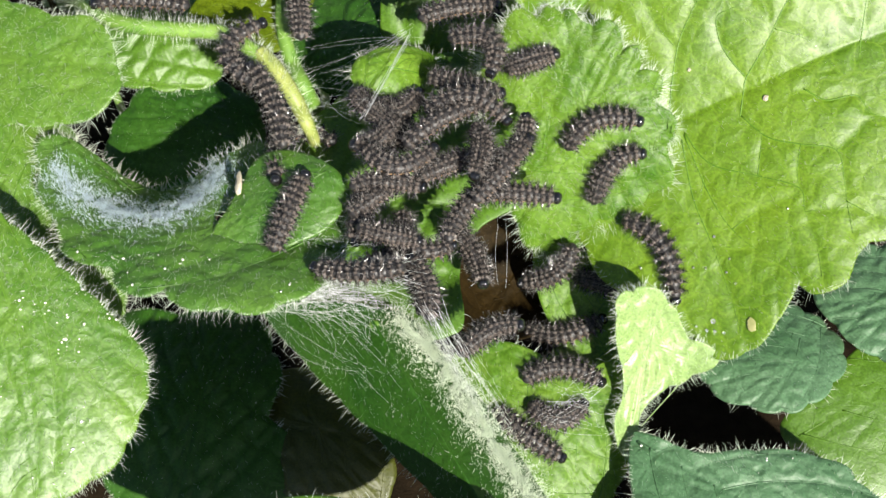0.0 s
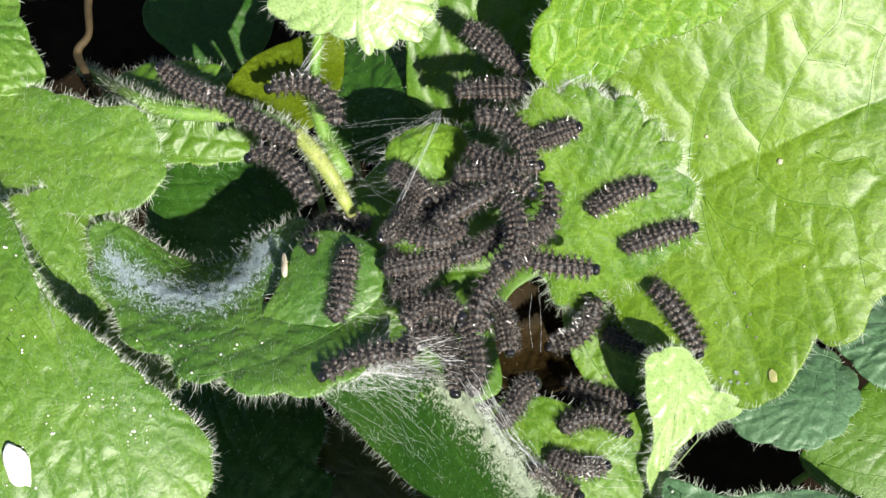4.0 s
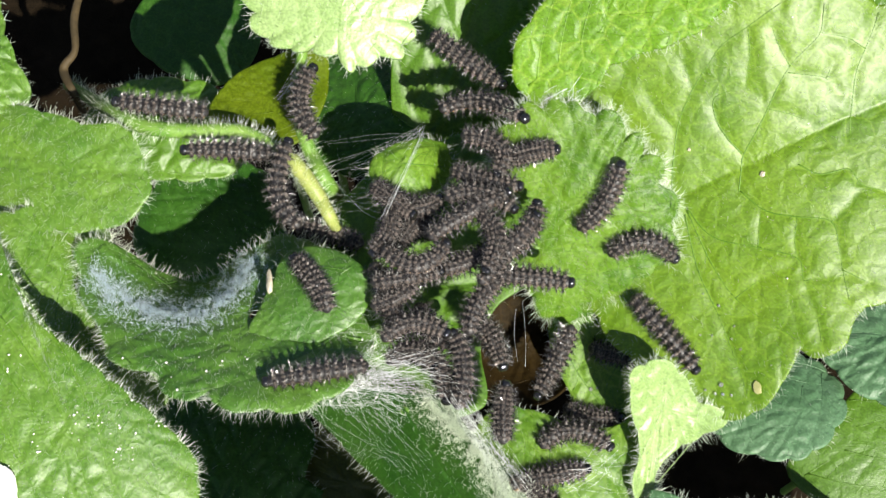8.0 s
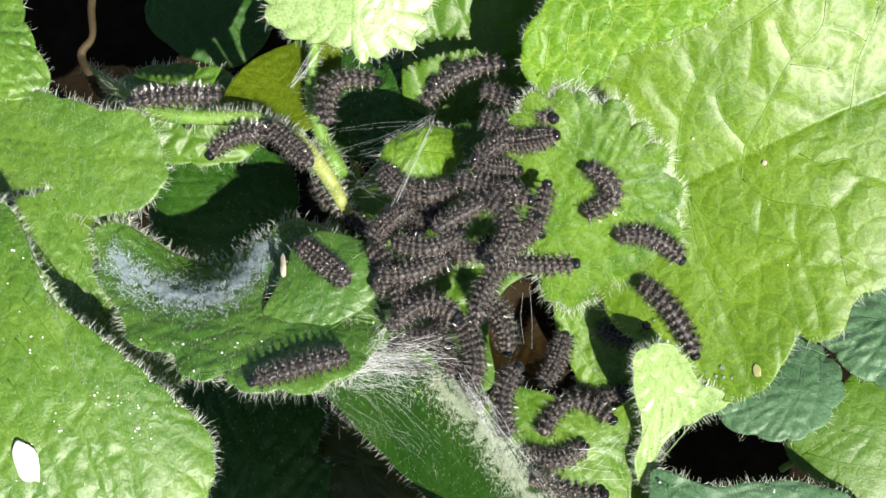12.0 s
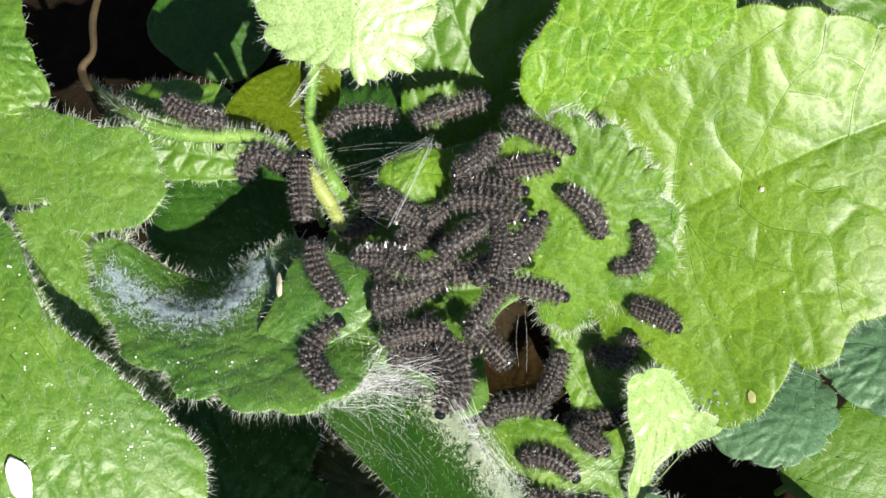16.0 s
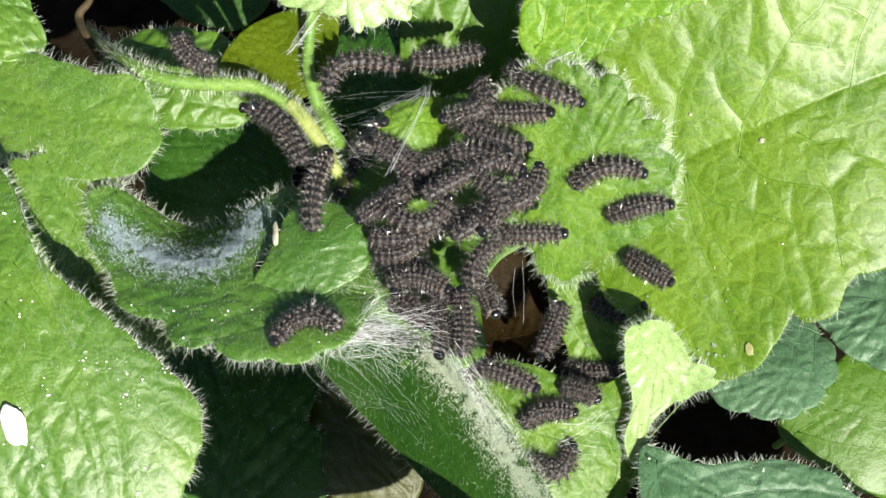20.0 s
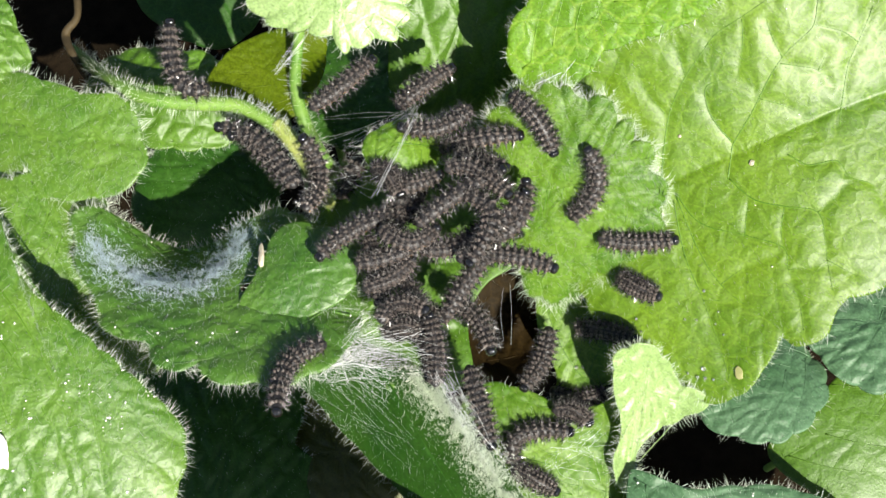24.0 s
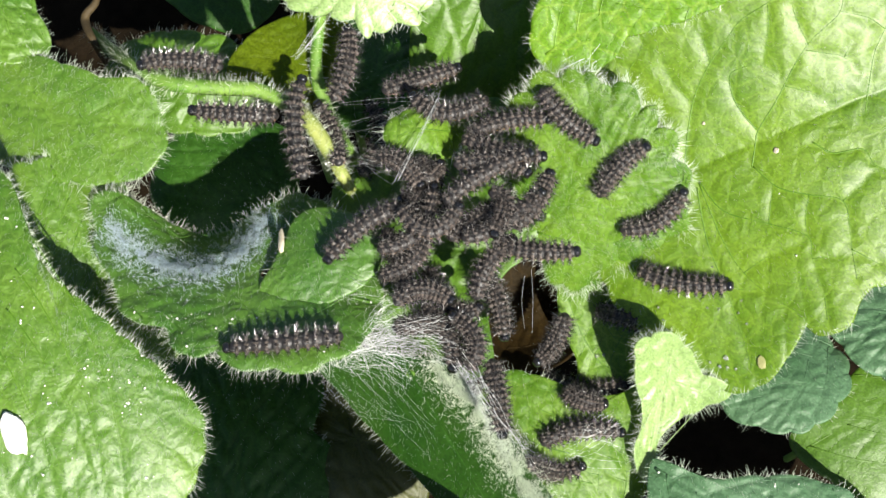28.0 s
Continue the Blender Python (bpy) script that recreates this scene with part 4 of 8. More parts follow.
def water_drop(place, r, turn):
    bm = bmesh.new()
    bmesh.ops.create_uvsphere(bm, u_segments=14, v_segments=9, radius=0.75 * r * MM)
    me = bpy.data.meshes.new("water_drop")
    bm.to_mesh(me)
    bm.free()
    me.materials.append(WATER)
    me.polygons.foreach_set("use_smooth", [True] * len(me.polygons))
    me.transform(Matrix.Diagonal((1, 1, 0.55, 1)))
    ob = new("water_drop", me)
    ob.matrix_world = Matrix.Translation(Vector(place) * MM) @ turn
    return tagged(ob, "tiny clear water drop on a leaf", "water drop", "water drops on the broad leaf")


for x, y, r in (
    (41.2, -7.6, 0.34),
    (43.4, -10.7, 0.25),
    (38.6, -11.6, 0.25),
    (40.3, -11.8, 0.25),
    (43.1, -12.4, 0.25),
    (44.3, -14.0, 0.28),
    (41.6, -18.8, 0.50),
    (40.8, -20.0, 0.36),
    (41.9, -20.2, 0.36),
    (43.1, -20.4, 0.30),
    (39.4, -19.4, 0.28),
    (31.5, -11.3, 0.28),
    (32.3, -13.2, 0.25),
    (39.0, -5.8, 0.22),
):
    water_drop(rest("right_leaf", (x, y), 0.05), r, lean("right_leaf", (x, y)))
for x, y, r in ((23.0, -17.4, 0.45), (24.1, -17.3, 0.4)):
    water_drop(rest("inner_leaf", (x, y), 0.05), r, lean("inner_leaf", (x, y)))


# ---- caterpillars ----
def body_segment(rng, front, back, tail=False):
    """One body ring, its long axis on x, with a soft fold in front and a rusty stripe low on both flanks."""
    verts, faces, flank = [], [], []
    rows, sides = 9, 20
    for i in range(rows):
        u = i / (rows - 1)
        x = (u - 0.5) * 1.75
        r = (back + (front - back) * u) * (0.80 + 0.20 * math.sin(math.pi * u) ** 0.6)
        if tail and u < 0.4:
            r *= 0.35 + 0.65 * (u / 0.4) ** 0.5
        for k in range(sides):
            a = 2 * math.pi * k / sides
            wrinkle = 1 + 0.04 * math.sin(u * 19 + 2 * math.sin(a * 2)) + rng.uniform(-0.02, 0.02)
            verts.append((x * MM, r * 1.15 * math.cos(a) * wrinkle * MM, r * math.sin(a) * wrinkle * MM))
    for i in range(rows - 1):
        for k in range(sides):
            a, b = i * sides + k, i * sides + (k + 1) % sides
            faces.append((a, b, b + sides, a + sides))
            flank.append(1 if -0.75 < math.sin(2 * math.pi * (k + 0.5) / sides) < 0.10 and 1 < i < 7 else 0)
    faces.append(tuple(range(sides - 1, -1, -1)))
    faces.append(tuple((rows - 1) * sides + k for k in range(sides)))
    me = shape("segment", verts, faces, SKIN)
    me.materials.append(BELLY)
    me.polygons.foreach_set("material_index", flank + [0, 0])
    return me


def spine_tufts(rng, size):
    """Rows of blunt fleshy cones round a ring, each with a burst of stiff bristles."""
    base, way, length, rad, cones = [], [], [], [], []
    for deg in (-30, 0, 28, 58, 90, 122, 152, 180, 210):
        a = radians(deg + rng.uniform(-4, 4))
        n = np.array((0, math.cos(a), math.sin(a)))
        root = np.array((rng.uniform(-0.08, 0.08), 1.12 * size * math.cos(a), size * math.sin(a)))
        cones.append((root * 0.93, n))
        for q in range(13):
            d = n * 0.9 + rng.normal(0, 0.52, 3) + np.array((-0.15, 0, 0))
            d /= np.linalg.norm(d)
            base.append(root + n * rng.uniform(0.0, 0.45) + rng.normal(0, 0.10, 3)), way.append(d), length.append(rng.uniform(0.5, 1.45)), rad.append(rng.uniform(0.016, 0.036))
        for q in range(6):
            b = a + rng.uniform(-0.25, 0.25)
            m = np.array((0, math.cos(b), math.sin(b)))
            d = m + rng.normal(0, 0.35, 3) + np.array((-0.3, 0, 0))
            d /= np.linalg.norm(d)
            base.append(np.array((rng.uniform(-0.7, 0.7), 1.1 * size * math.cos(b), 0.97 * size * math.sin(b)))), way.append(d), length.append(rng.uniform(0.3, 0.8)), rad.append(rng.uniform(0.014, 0.026))
    base, way = np.array(base), np.array(way)
    v, f = bristles(base, way, np.array(length), np.array(rad), rng.normal(0, 0.25, base.shape))
    k0 = len(f)
    for root, n in cones:
        side = np.array((1.0, 0, 0))
        over = np.cross(n, side)
        k = len(v)
        for h, r in ((0.0, 0.36), (0.22, 0.27), (0.42, 0.12)):
            for q in range(6):
                w = q * math.pi / 3
                v.append(((root + n * h + (side * math.cos(w) + over * math.sin(w) * 0.8) * r) * MM).tolist())
        for j in (0, 6):
            f += [(k + j + q, k + j + (q + 1) % 6, k + j + 6 + (q + 1) % 6, k + j + 6 + q) for q in range(6)]
        f.append(tuple(k + 12 + q for q in range(6)))
    me = shape("spine_tuft", v, f, BRISTLE, False)
    me.materials.append(TUBERCLE)
    me.polygons.foreach_set("material_index", [0] * k0 + [1] * (len(f) - k0))
    return me


def head_mesh(rng):
    """The round shining head with a cleft down the middle."""
    bm = bmesh.new()
    bmesh.ops.create_icosphere(bm, subdivisions=3, radius=0.86)
    for v in bm.verts:
        v.co.x *= 0.85
        v.co.z *= 1.02
        v.co.x -= 0.10 * math.exp(-(v.co.y / 0.16) ** 2) * (v.co.x > 0)
        v.co.z -= 0.10 * math.exp(-(v.co.y / 0.14) ** 2) * (v.co.z > 0)
        v.co *= MM
    me = bpy.data.meshes.new("head")
    bm.to_mesh(me)
    bm.free()
    me.materials.append(HEAD)
    me.polygons.foreach_set("use_smooth", [True] * len(me.polygons))
    return me


srng = np.random.default_rng(5)
SEGMENTS = 11
GIRTH = [0.72, 0.90, 0.99, 1.04, 1.06, 1.06, 1.05, 1.02, 0.96, 0.88, 0.76]
SEGMENT_MESH = [body_segment(srng, GIRTH[min(k + 1, SEGMENTS - 1)], GIRTH[k], k == 0) for k in range(SEGMENTS)]
TUFT_MESH = [spine_tufts(srng, GIRTH[k]) for k in range(SEGMENTS)]
HEAD_MESH = head_mesh(srng)
KEYED = []


def caterpillar(label, rows, later):
    """rows and later: seconds, then tail, middle and head of the body's midline (mm). The rings glide along it."""
    a0 = rows[0][1]
    rows = rows + later
    home = new("caterpillar")
    home.location = Vector(a0) * MM
    tagged(home, label, "caterpillar", "caterpillars of the nest")
    pieces = []
    for k in range(SEGMENTS):
        seg = part("segment", SEGMENT_MESH[k], home)
        part("spine_tuft", TUFT_MESH[k], seg, "stiff grey-black branching bristles", "stuff")
        pieces.append(seg)
    pieces.append(part("head", HEAD_MESH, home, "shining black head"))
    KEYED.append((home, pieces, rows))
    return home


def midline(tail, mid, head):
    """Even steps along the curve that runs through tail, mid and head: places and ways."""
    a, m, b = (np.array(q, float) for q in (tail, mid, head))
    ctrl = 2 * m - 0.5 * (a + b)
    u = np.linspace(0, 1, 80)[:, None]
    pts = (1 - u) ** 2 * a + 2 * u * (1 - u) * ctrl + u * u * b
    run = np.concatenate([[0], np.cumsum(np.linalg.norm(np.diff(pts, axis=0), axis=1))])
    where = np.linspace(0.5 / (SEGMENTS + 0.6), 1.0, SEGMENTS + 1) * run[-1]
    at = np.stack([np.interp(where, run, pts[:, k]) for k in range(3)], 1)
    fore = np.stack([np.interp(np.minimum(where + 0.5, run[-1]), run, pts[:, k]) for k in range(3)], 1)
    back = np.stack([np.interp(np.maximum(where - 0.5, 0), run, pts[:, k]) for k in range(3)], 1)
    return at, fore - back


def motions():
    for home, pieces, rows in KEYED:
        poses = [[] for _ in pieces]
        for t, tail, mid, head in rows:
            at, way = midline(tail, mid, head)
            for k, list_of in enumerate(poses):
                x = Vector(way[k]).normalized()
                y = Vector((0, 0.12, 1)).cross(x).normalized()
                z = x.cross(y)
                m = Matrix((x, y, z)).transposed().to_4x4()
                m.translation = Vector(at[k]) * MM - home.location
                list_of.append((t, m))
        for piece, list_of in zip(pieces, poses):
            walk(piece, list_of)


caterpillar("bristly black caterpillar resting on a leaf", [
    (0, (-34.8, 20.8, 4.0), (-41.6, 21.6, 4.0), (-48.2, 20.5, 4.0)),
    (1, (-34.8, 20.9, 4.0), (-41.6, 21.7, 4.0), (-48.2, 20.6, 4.0)),
    (2, (-34.7, 20.3, 4.0), (-41.5, 21.1, 4.0), (-49.2, 22.8, 4.0)),
    (3, (-35.0, 20.0, 4.0), (-40.6, 21.3, 4.0), (-47.0, 25.9, 4.0)),
    (6, (-34.6, 19.0, 4.0), (-38.5, 20.4, 4.0), (-43.7, 22.2, 4.0)),
    (8, (-35.2, 20.2, 4.0), (-41.7, 21.2, 4.0), (-49.0, 22.1, 4.0)),
    (9, (-35.0, 20.7, 4.0), (-41.7, 21.2, 4.0), (-48.7, 20.2, 4.0)),
    (11, (-35.2, 20.5, 4.0), (-41.9, 20.5, 4.0), (-49.4, 20.5, 4.0)),
    (12, (-35.5, 20.9, 4.0), (-42.5, 20.9, 4.0), (-49.4, 19.9, 4.0))], [
    (15, (-34.6, 19.9, 4.0), (-39.9, 20.7, 4.0), (-44.4, 23.0, 4.0)),
    (17, (-34.9, 19.6, 4.0), (-39.8, 20.9, 4.0), (-44.0, 23.6, 4.0)),
    (19, (-35.3, 19.9, 4.0), (-39.3, 21.2, 4.0), (-43.9, 24.9, 4.0)),
    (21, (-35.9, 19.8, 4.0), (-39.1, 21.6, 4.0), (-39.8, 25.7, 4.0)),
    (24, (-34.4, 20.0, 4.0), (-39.2, 21.2, 4.0), (-41.2, 30.4, 4.0)),
    (25, (-35.1, 19.9, 4.0), (-41.7, 22.5, 4.0), (-48.8, 25.0, 4.0)),
    (26, (-35.3, 20.2, 4.0), (-41.9, 21.8, 4.0), (-49.5, 19.3, 4.0)),
    (27, (-35.5, 20.7, 4.0), (-40.7, 21.5, 4.0), (-47.2, 21.7, 4.0)),
    (28, (-35.8, 20.6, 4.0), (-41.9, 21.7, 4.0), (-47.9, 20.6, 4.0))])
caterpillar("bristly black caterpillar resting on a leaf", [
    (0, (-22.4, 8.6, 3.5), (-28.5, 13.9, 3.5), (-23.9, 18.9, 3.5)),
    (1, (-22.4, 8.7, 3.5), (-28.6, 14.0, 3.5), (-23.9, 19.0, 3.5)),
    (1.33, (-21.8, 8.0, 3.5), (-27.2, 13.5, 3.5), (-25.0, 19.0, 3.5)),
    (1.67, (-21.2, 7.2, 3.5), (-25.7, 13.0, 3.5), (-26.1, 18.9, 3.5)),
    (2, (-20.6, 6.4, 3.5), (-24.3, 12.6, 3.5), (-27.2, 18.8, 3.5)),
    (3, (-24.3, 13.4, 3.5), (-29.4, 16.6, 3.5), (-33.4, 19.8, 3.5)),
    (6, (-24.0, 11.6, 3.5), (-29.9, 14.7, 3.5), (-36.3, 17.4, 3.6)),
    (8, (-25.3, 13.7, 3.5), (-32.1, 14.5, 3.5), (-38.4, 14.5, 3.5)),
    (9, (-27.2, 14.3, 3.5), (-32.6, 14.8, 3.5), (-39.1, 13.4, 3.5)),
    (11, (-26.7, 13.7, 3.5), (-32.9, 14.6, 3.5), (-38.4, 11.4, 3.5)),
    (12, (-27.5, 14.7, 3.5), (-32.7, 14.7, 3.5), (-36.8, 11.4, 3.5)),
    (15, (-25.6, 12.8, 3.5), (-30.1, 14.6, 3.5), (-32.1, 11.4, 3.5))], [
    (17, (-24.1, 12.6, 3.5), (-29.9, 14.8, 3.5), (-30.9, 9.3, 3.5)),
    (19, (-24.1, 12.1, 3.5), (-30.3, 14.8, 3.5), (-31.3, 9.3, 3.5)),
    (19.25, (-23.3, 10.4, 3.5), (-29.2, 13.9, 3.5), (-31.2, 10.4, 3.5)),
    (19.5, (-22.6, 8.6, 3.5), (-28.0, 13.0, 3.5), (-31.2, 11.6, 3.5)),
    (19.75, (-21.9, 6.9, 3.5), (-26.8, 12.1, 3.5), (-31.1, 12.7, 3.5)),
    (20, (-21.1, 5.1, 3.5), (-25.7, 11.2, 3.5), (-31.0, 13.8, 3.5)),
    (24, (-21.6, 5.7, 3.5), (-28.0, 12.2, 3.5), (-32.7, 13.9, 3.5)),
    (25, (-21.8, 4.9, 3.5), (-28.3, 12.2, 3.5), (-32.0, 12.1, 3.5)),
    (26, (-25.9, 12.1, 3.5), (-30.2, 12.4, 3.5), (-34.7, 10.5, 3.5)),
    (27, (-28.1, 12.1, 3.5), (-32.4, 11.6, 3.5), (-37.6, 13.6, 3.5)),
    (28, (-26.9, 13.4, 3.5), (-34.5, 13.6, 3.5), (-39.7, 13.9, 3.5))])
caterpillar("bristly black caterpillar resting on a leaf", [
    (0, (-19.3, -0.4, 4.0), (-21.4, 6.6, 4.0), (-25.0, 11.8, 4.0)),
    (1, (-19.3, -0.3, 4.0), (-21.4, 6.7, 4.0), (-25.0, 12.0, 4.0)),
    (2, (-22.1, 2.7, 4.0), (-22.0, 8.8, 4.0), (-28.1, 14.5, 4.0)),
    (3, (-21.3, 2.7, 4.0), (-24.9, 10.6, 4.0), (-29.9, 10.1, 4.0)),
    (6, (-21.6, 5.7, 4.0), (-27.1, 9.2, 4.0), (-31.8, 12.3, 4.0)),
    (8, (-20.8, 2.4, 4.0), (-24.2, 7.7, 4.0), (-22.8, 15.6, 4.0)),
    (9, (-21.7, 4.9, 4.0), (-24.4, 8.6, 4.0), (-25.5, 16.0, 4.0)),
    (11, (-19.4, 3.9, 4.0), (-22.2, 8.5, 4.0), (-26.7, 15.8, 4.0)),
    (12, (-21.3, 10.0, 4.0), (-23.4, 11.8, 4.0), (-28.0, 16.3, 4.0)),
    (15, (-21.4, 4.2, 4.0), (-23.2, 8.6, 4.0), (-27.3, 12.2, 4.0)),
    (15.5, (-21.6, 4.1, 4.0), (-22.9, 9.9, 4.0), (-24.9, 13.4, 4.0)),
    (16, (-21.7, 4.1, 4.0), (-22.6, 11.3, 4.0), (-22.5, 14.5, 4.0))], [
    (16.5, (-21.8, 4.0, 4.0), (-22.3, 12.6, 4.0), (-20.2, 15.5, 4.0)),
    (17, (-21.9, 3.9, 4.0), (-22.0, 13.8, 4.0), (-17.8, 16.7, 4.0)),
    (17.67, (-21.9, 4.1, 4.0), (-22.2, 12.7, 4.0), (-20.0, 17.4, 4.0)),
    (18.33, (-21.9, 4.3, 4.0), (-22.5, 11.8, 4.0), (-22.2, 18.1, 4.0)),
    (19, (-22.0, 4.5, 4.0), (-22.7, 10.7, 4.0), (-24.4, 18.8, 4.0)),
    (20, (-21.4, 5.0, 4.0), (-24.8, 10.7, 4.0), (-29.2, 13.8, 4.0)),
    (24, (-20.6, 4.7, 4.0), (-26.1, 11.6, 4.0), (-30.5, 12.4, 4.0)),
    (25, (-20.1, 3.9, 4.0), (-25.6, 10.8, 4.0), (-29.9, 12.5, 4.0)),
    (26, (-22.0, 5.0, 4.0), (-24.9, 10.2, 4.0), (-29.4, 14.6, 4.0)),
    (27, (-21.2, 4.3, 4.0), (-25.5, 11.2, 4.0), (-30.9, 16.3, 4.0)),
    (28, (-22.0, 3.7, 4.0), (-24.2, 12.0, 4.0), (-23.4, 19.2, 4.0))])
caterpillar("bristly black caterpillar resting on a leaf", [
    (0, (-12.9, 4.5, -5.0), (-19.8, 5.4, -4.5), (-19.7, -5.8, 4.7)),
    (1, (-12.9, 3.9, -5.1), (-19.7, 4.9, -4.7), (-19.7, -5.6, 4.7)),
    (2, (-12.9, 3.0, -5.2), (-19.8, 4.6, -4.8), (-19.5, -5.2, 4.7)),
    (3, (-13.6, 3.1, -5.2), (-20.1, 2.0, -1.9), (-19.6, -7.0, 5.1)),
    (4, (-13.2, 3.0, -5.2), (-19.8, 3.5, -4.9), (-21.1, -3.7, 4.0)),
    (5, (-12.9, 3.0, -5.2), (-19.2, 4.1, -4.9), (-22.8, 1.1, -1.6)),
    (6, (-12.6, 3.0, -5.2), (-18.7, 5.0, -5.8), (-24.5, 4.9, -4.2)),
    (8, (-12.3, 2.6, -5.3), (-17.4, 4.1, -5.6), (-22.6, 5.4, -5.1)),
    (9, (-12.6, 2.3, -5.3), (-18.1, 5.1, -5.7), (-22.6, 6.9, -5.1)),
    (11, (-12.6, 1.6, -5.3), (-16.5, 3.9, -3.2), (-20.4, 6.7, -4.9)),
    (12, (-13.1, 2.4, -5.2), (-18.5, 6.4, -5.0), (-21.3, 11.1, -4.9)),
    (12.75, (-13.5, 1.6, 0.3), (-16.5, 5.0, 0.3), (-18.4, 9.5, 1.9))], [
    (13.5, (-14.9, 3.9, -5.3), (-15.4, 6.9, -5.2), (-16.7, 11.7, -3.2)),
    (14.25, (-15.6, 4.1, -3.2), (-13.7, 6.9, -5.0), (-14.7, 13.0, -4.9)),
    (15, (-16.2, 4.1, -1.0), (-12.2, 7.1, -4.8), (-12.4, 13.7, -5.1)),
    (17, (-17.3, 5.1, -5.6), (-12.8, 6.7, -4.9), (-13.1, 13.7, -5.7)),
    (19, (-15.9, 3.8, -5.3), (-13.4, 8.4, -4.8), (-10.1, 8.9, 7.1)),
    (20, (-16.5, 2.4, -5.3), (-13.4, 9.8, -4.8), (-9.2, 10.6, 7.9)),
    (24, (-14.7, 5.8, -5.1), (-11.5, 12.1, -4.2), (-7.3, 18.4, -4.8)),
    (25, (-14.2, 6.4, -5.0), (-11.9, 13.3, -4.9), (-8.6, 18.9, -4.7)),
    (26, (-14.3, 6.3, -5.0), (-12.4, 11.5, -4.3), (-9.2, 18.2, -4.6)),
    (27, (-13.9, 5.5, -5.1), (-12.1, 11.7, -4.3), (-9.8, 20.2, -4.6)),
    (28, (-14.5, 7.2, -5.0), (-11.8, 13.7, -5.4), (-14.2, 19.0, -4.7))])
caterpillar("bristly black caterpillar resting on a leaf", [
    (0, (-19.1, -16.0, 5.1), (-17.8, -11.0, 5.4), (-15.7, -4.9, 5.1)),
    (1, (-19.1, -15.8, 5.0), (-17.8, -10.9, 5.5), (-15.7, -4.9, 5.2)),
    (2, (-17.8, -14.6, 5.1), (-16.9, -9.7, 5.6), (-14.8, -3.5, 4.9)),
    (3, (-17.4, -14.5, 4.9), (-16.4, -9.8, 5.6), (-14.6, -3.3, 4.9)),
    (6, (-17.3, -13.4, 5.1), (-15.8, -9.5, 5.5), (-19.2, -4.1, 4.6)),
    (8, (-16.3, -10.7, 5.4), (-18.0, -6.6, 5.4), (-21.4, -2.4, 4.0)),
    (9, (-15.1, -8.9, 5.4), (-18.3, -6.2, 5.2), (-22.4, -2.2, 3.7)),
    (11, (-15.1, -9.3, 5.4), (-18.7, -6.2, 5.1), (-22.3, -1.8, 3.5)),
    (12, (-15.1, -8.9, 5.4), (-18.6, -6.0, 5.1), (-22.6, -2.4, 3.7))], [
    (15, (-15.2, -9.2, 5.4), (-18.9, -3.9, 4.5), (-21.2, 0.8, 4.8)),
    (17, (-15.8, -9.0, 5.5), (-19.0, -4.3, 4.7), (-19.2, 0.6, 4.9)),
    (19, (-18.0, -7.2, 5.5), (-19.5, -1.8, 4.0), (-18.9, 3.4, 4.8)),
    (20, (-19.2, -5.7, 5.0), (-19.5, 0.3, 4.8), (-17.9, 7.6, 1.4)),
    (24, (-18.7, 1.0, 4.8), (-17.2, 7.3, 1.7), (-19.7, 12.1, 4.7)),
    (25, (-17.9, 1.9, 4.8), (-18.0, 9.0, 1.8), (-21.0, 14.2, 4.7)),
    (26, (-17.2, 5.3, 0.6), (-18.8, 10.1, 2.1), (-22.4, 15.1, 3.0)),
    (27, (-17.0, 7.0, 1.7), (-19.1, 11.2, 4.7), (-23.1, 15.5, 4.7)),
    (28, (-17.4, 7.1, 0.9), (-19.4, 13.3, -1.9), (-21.5, 17.0, -0.7))])
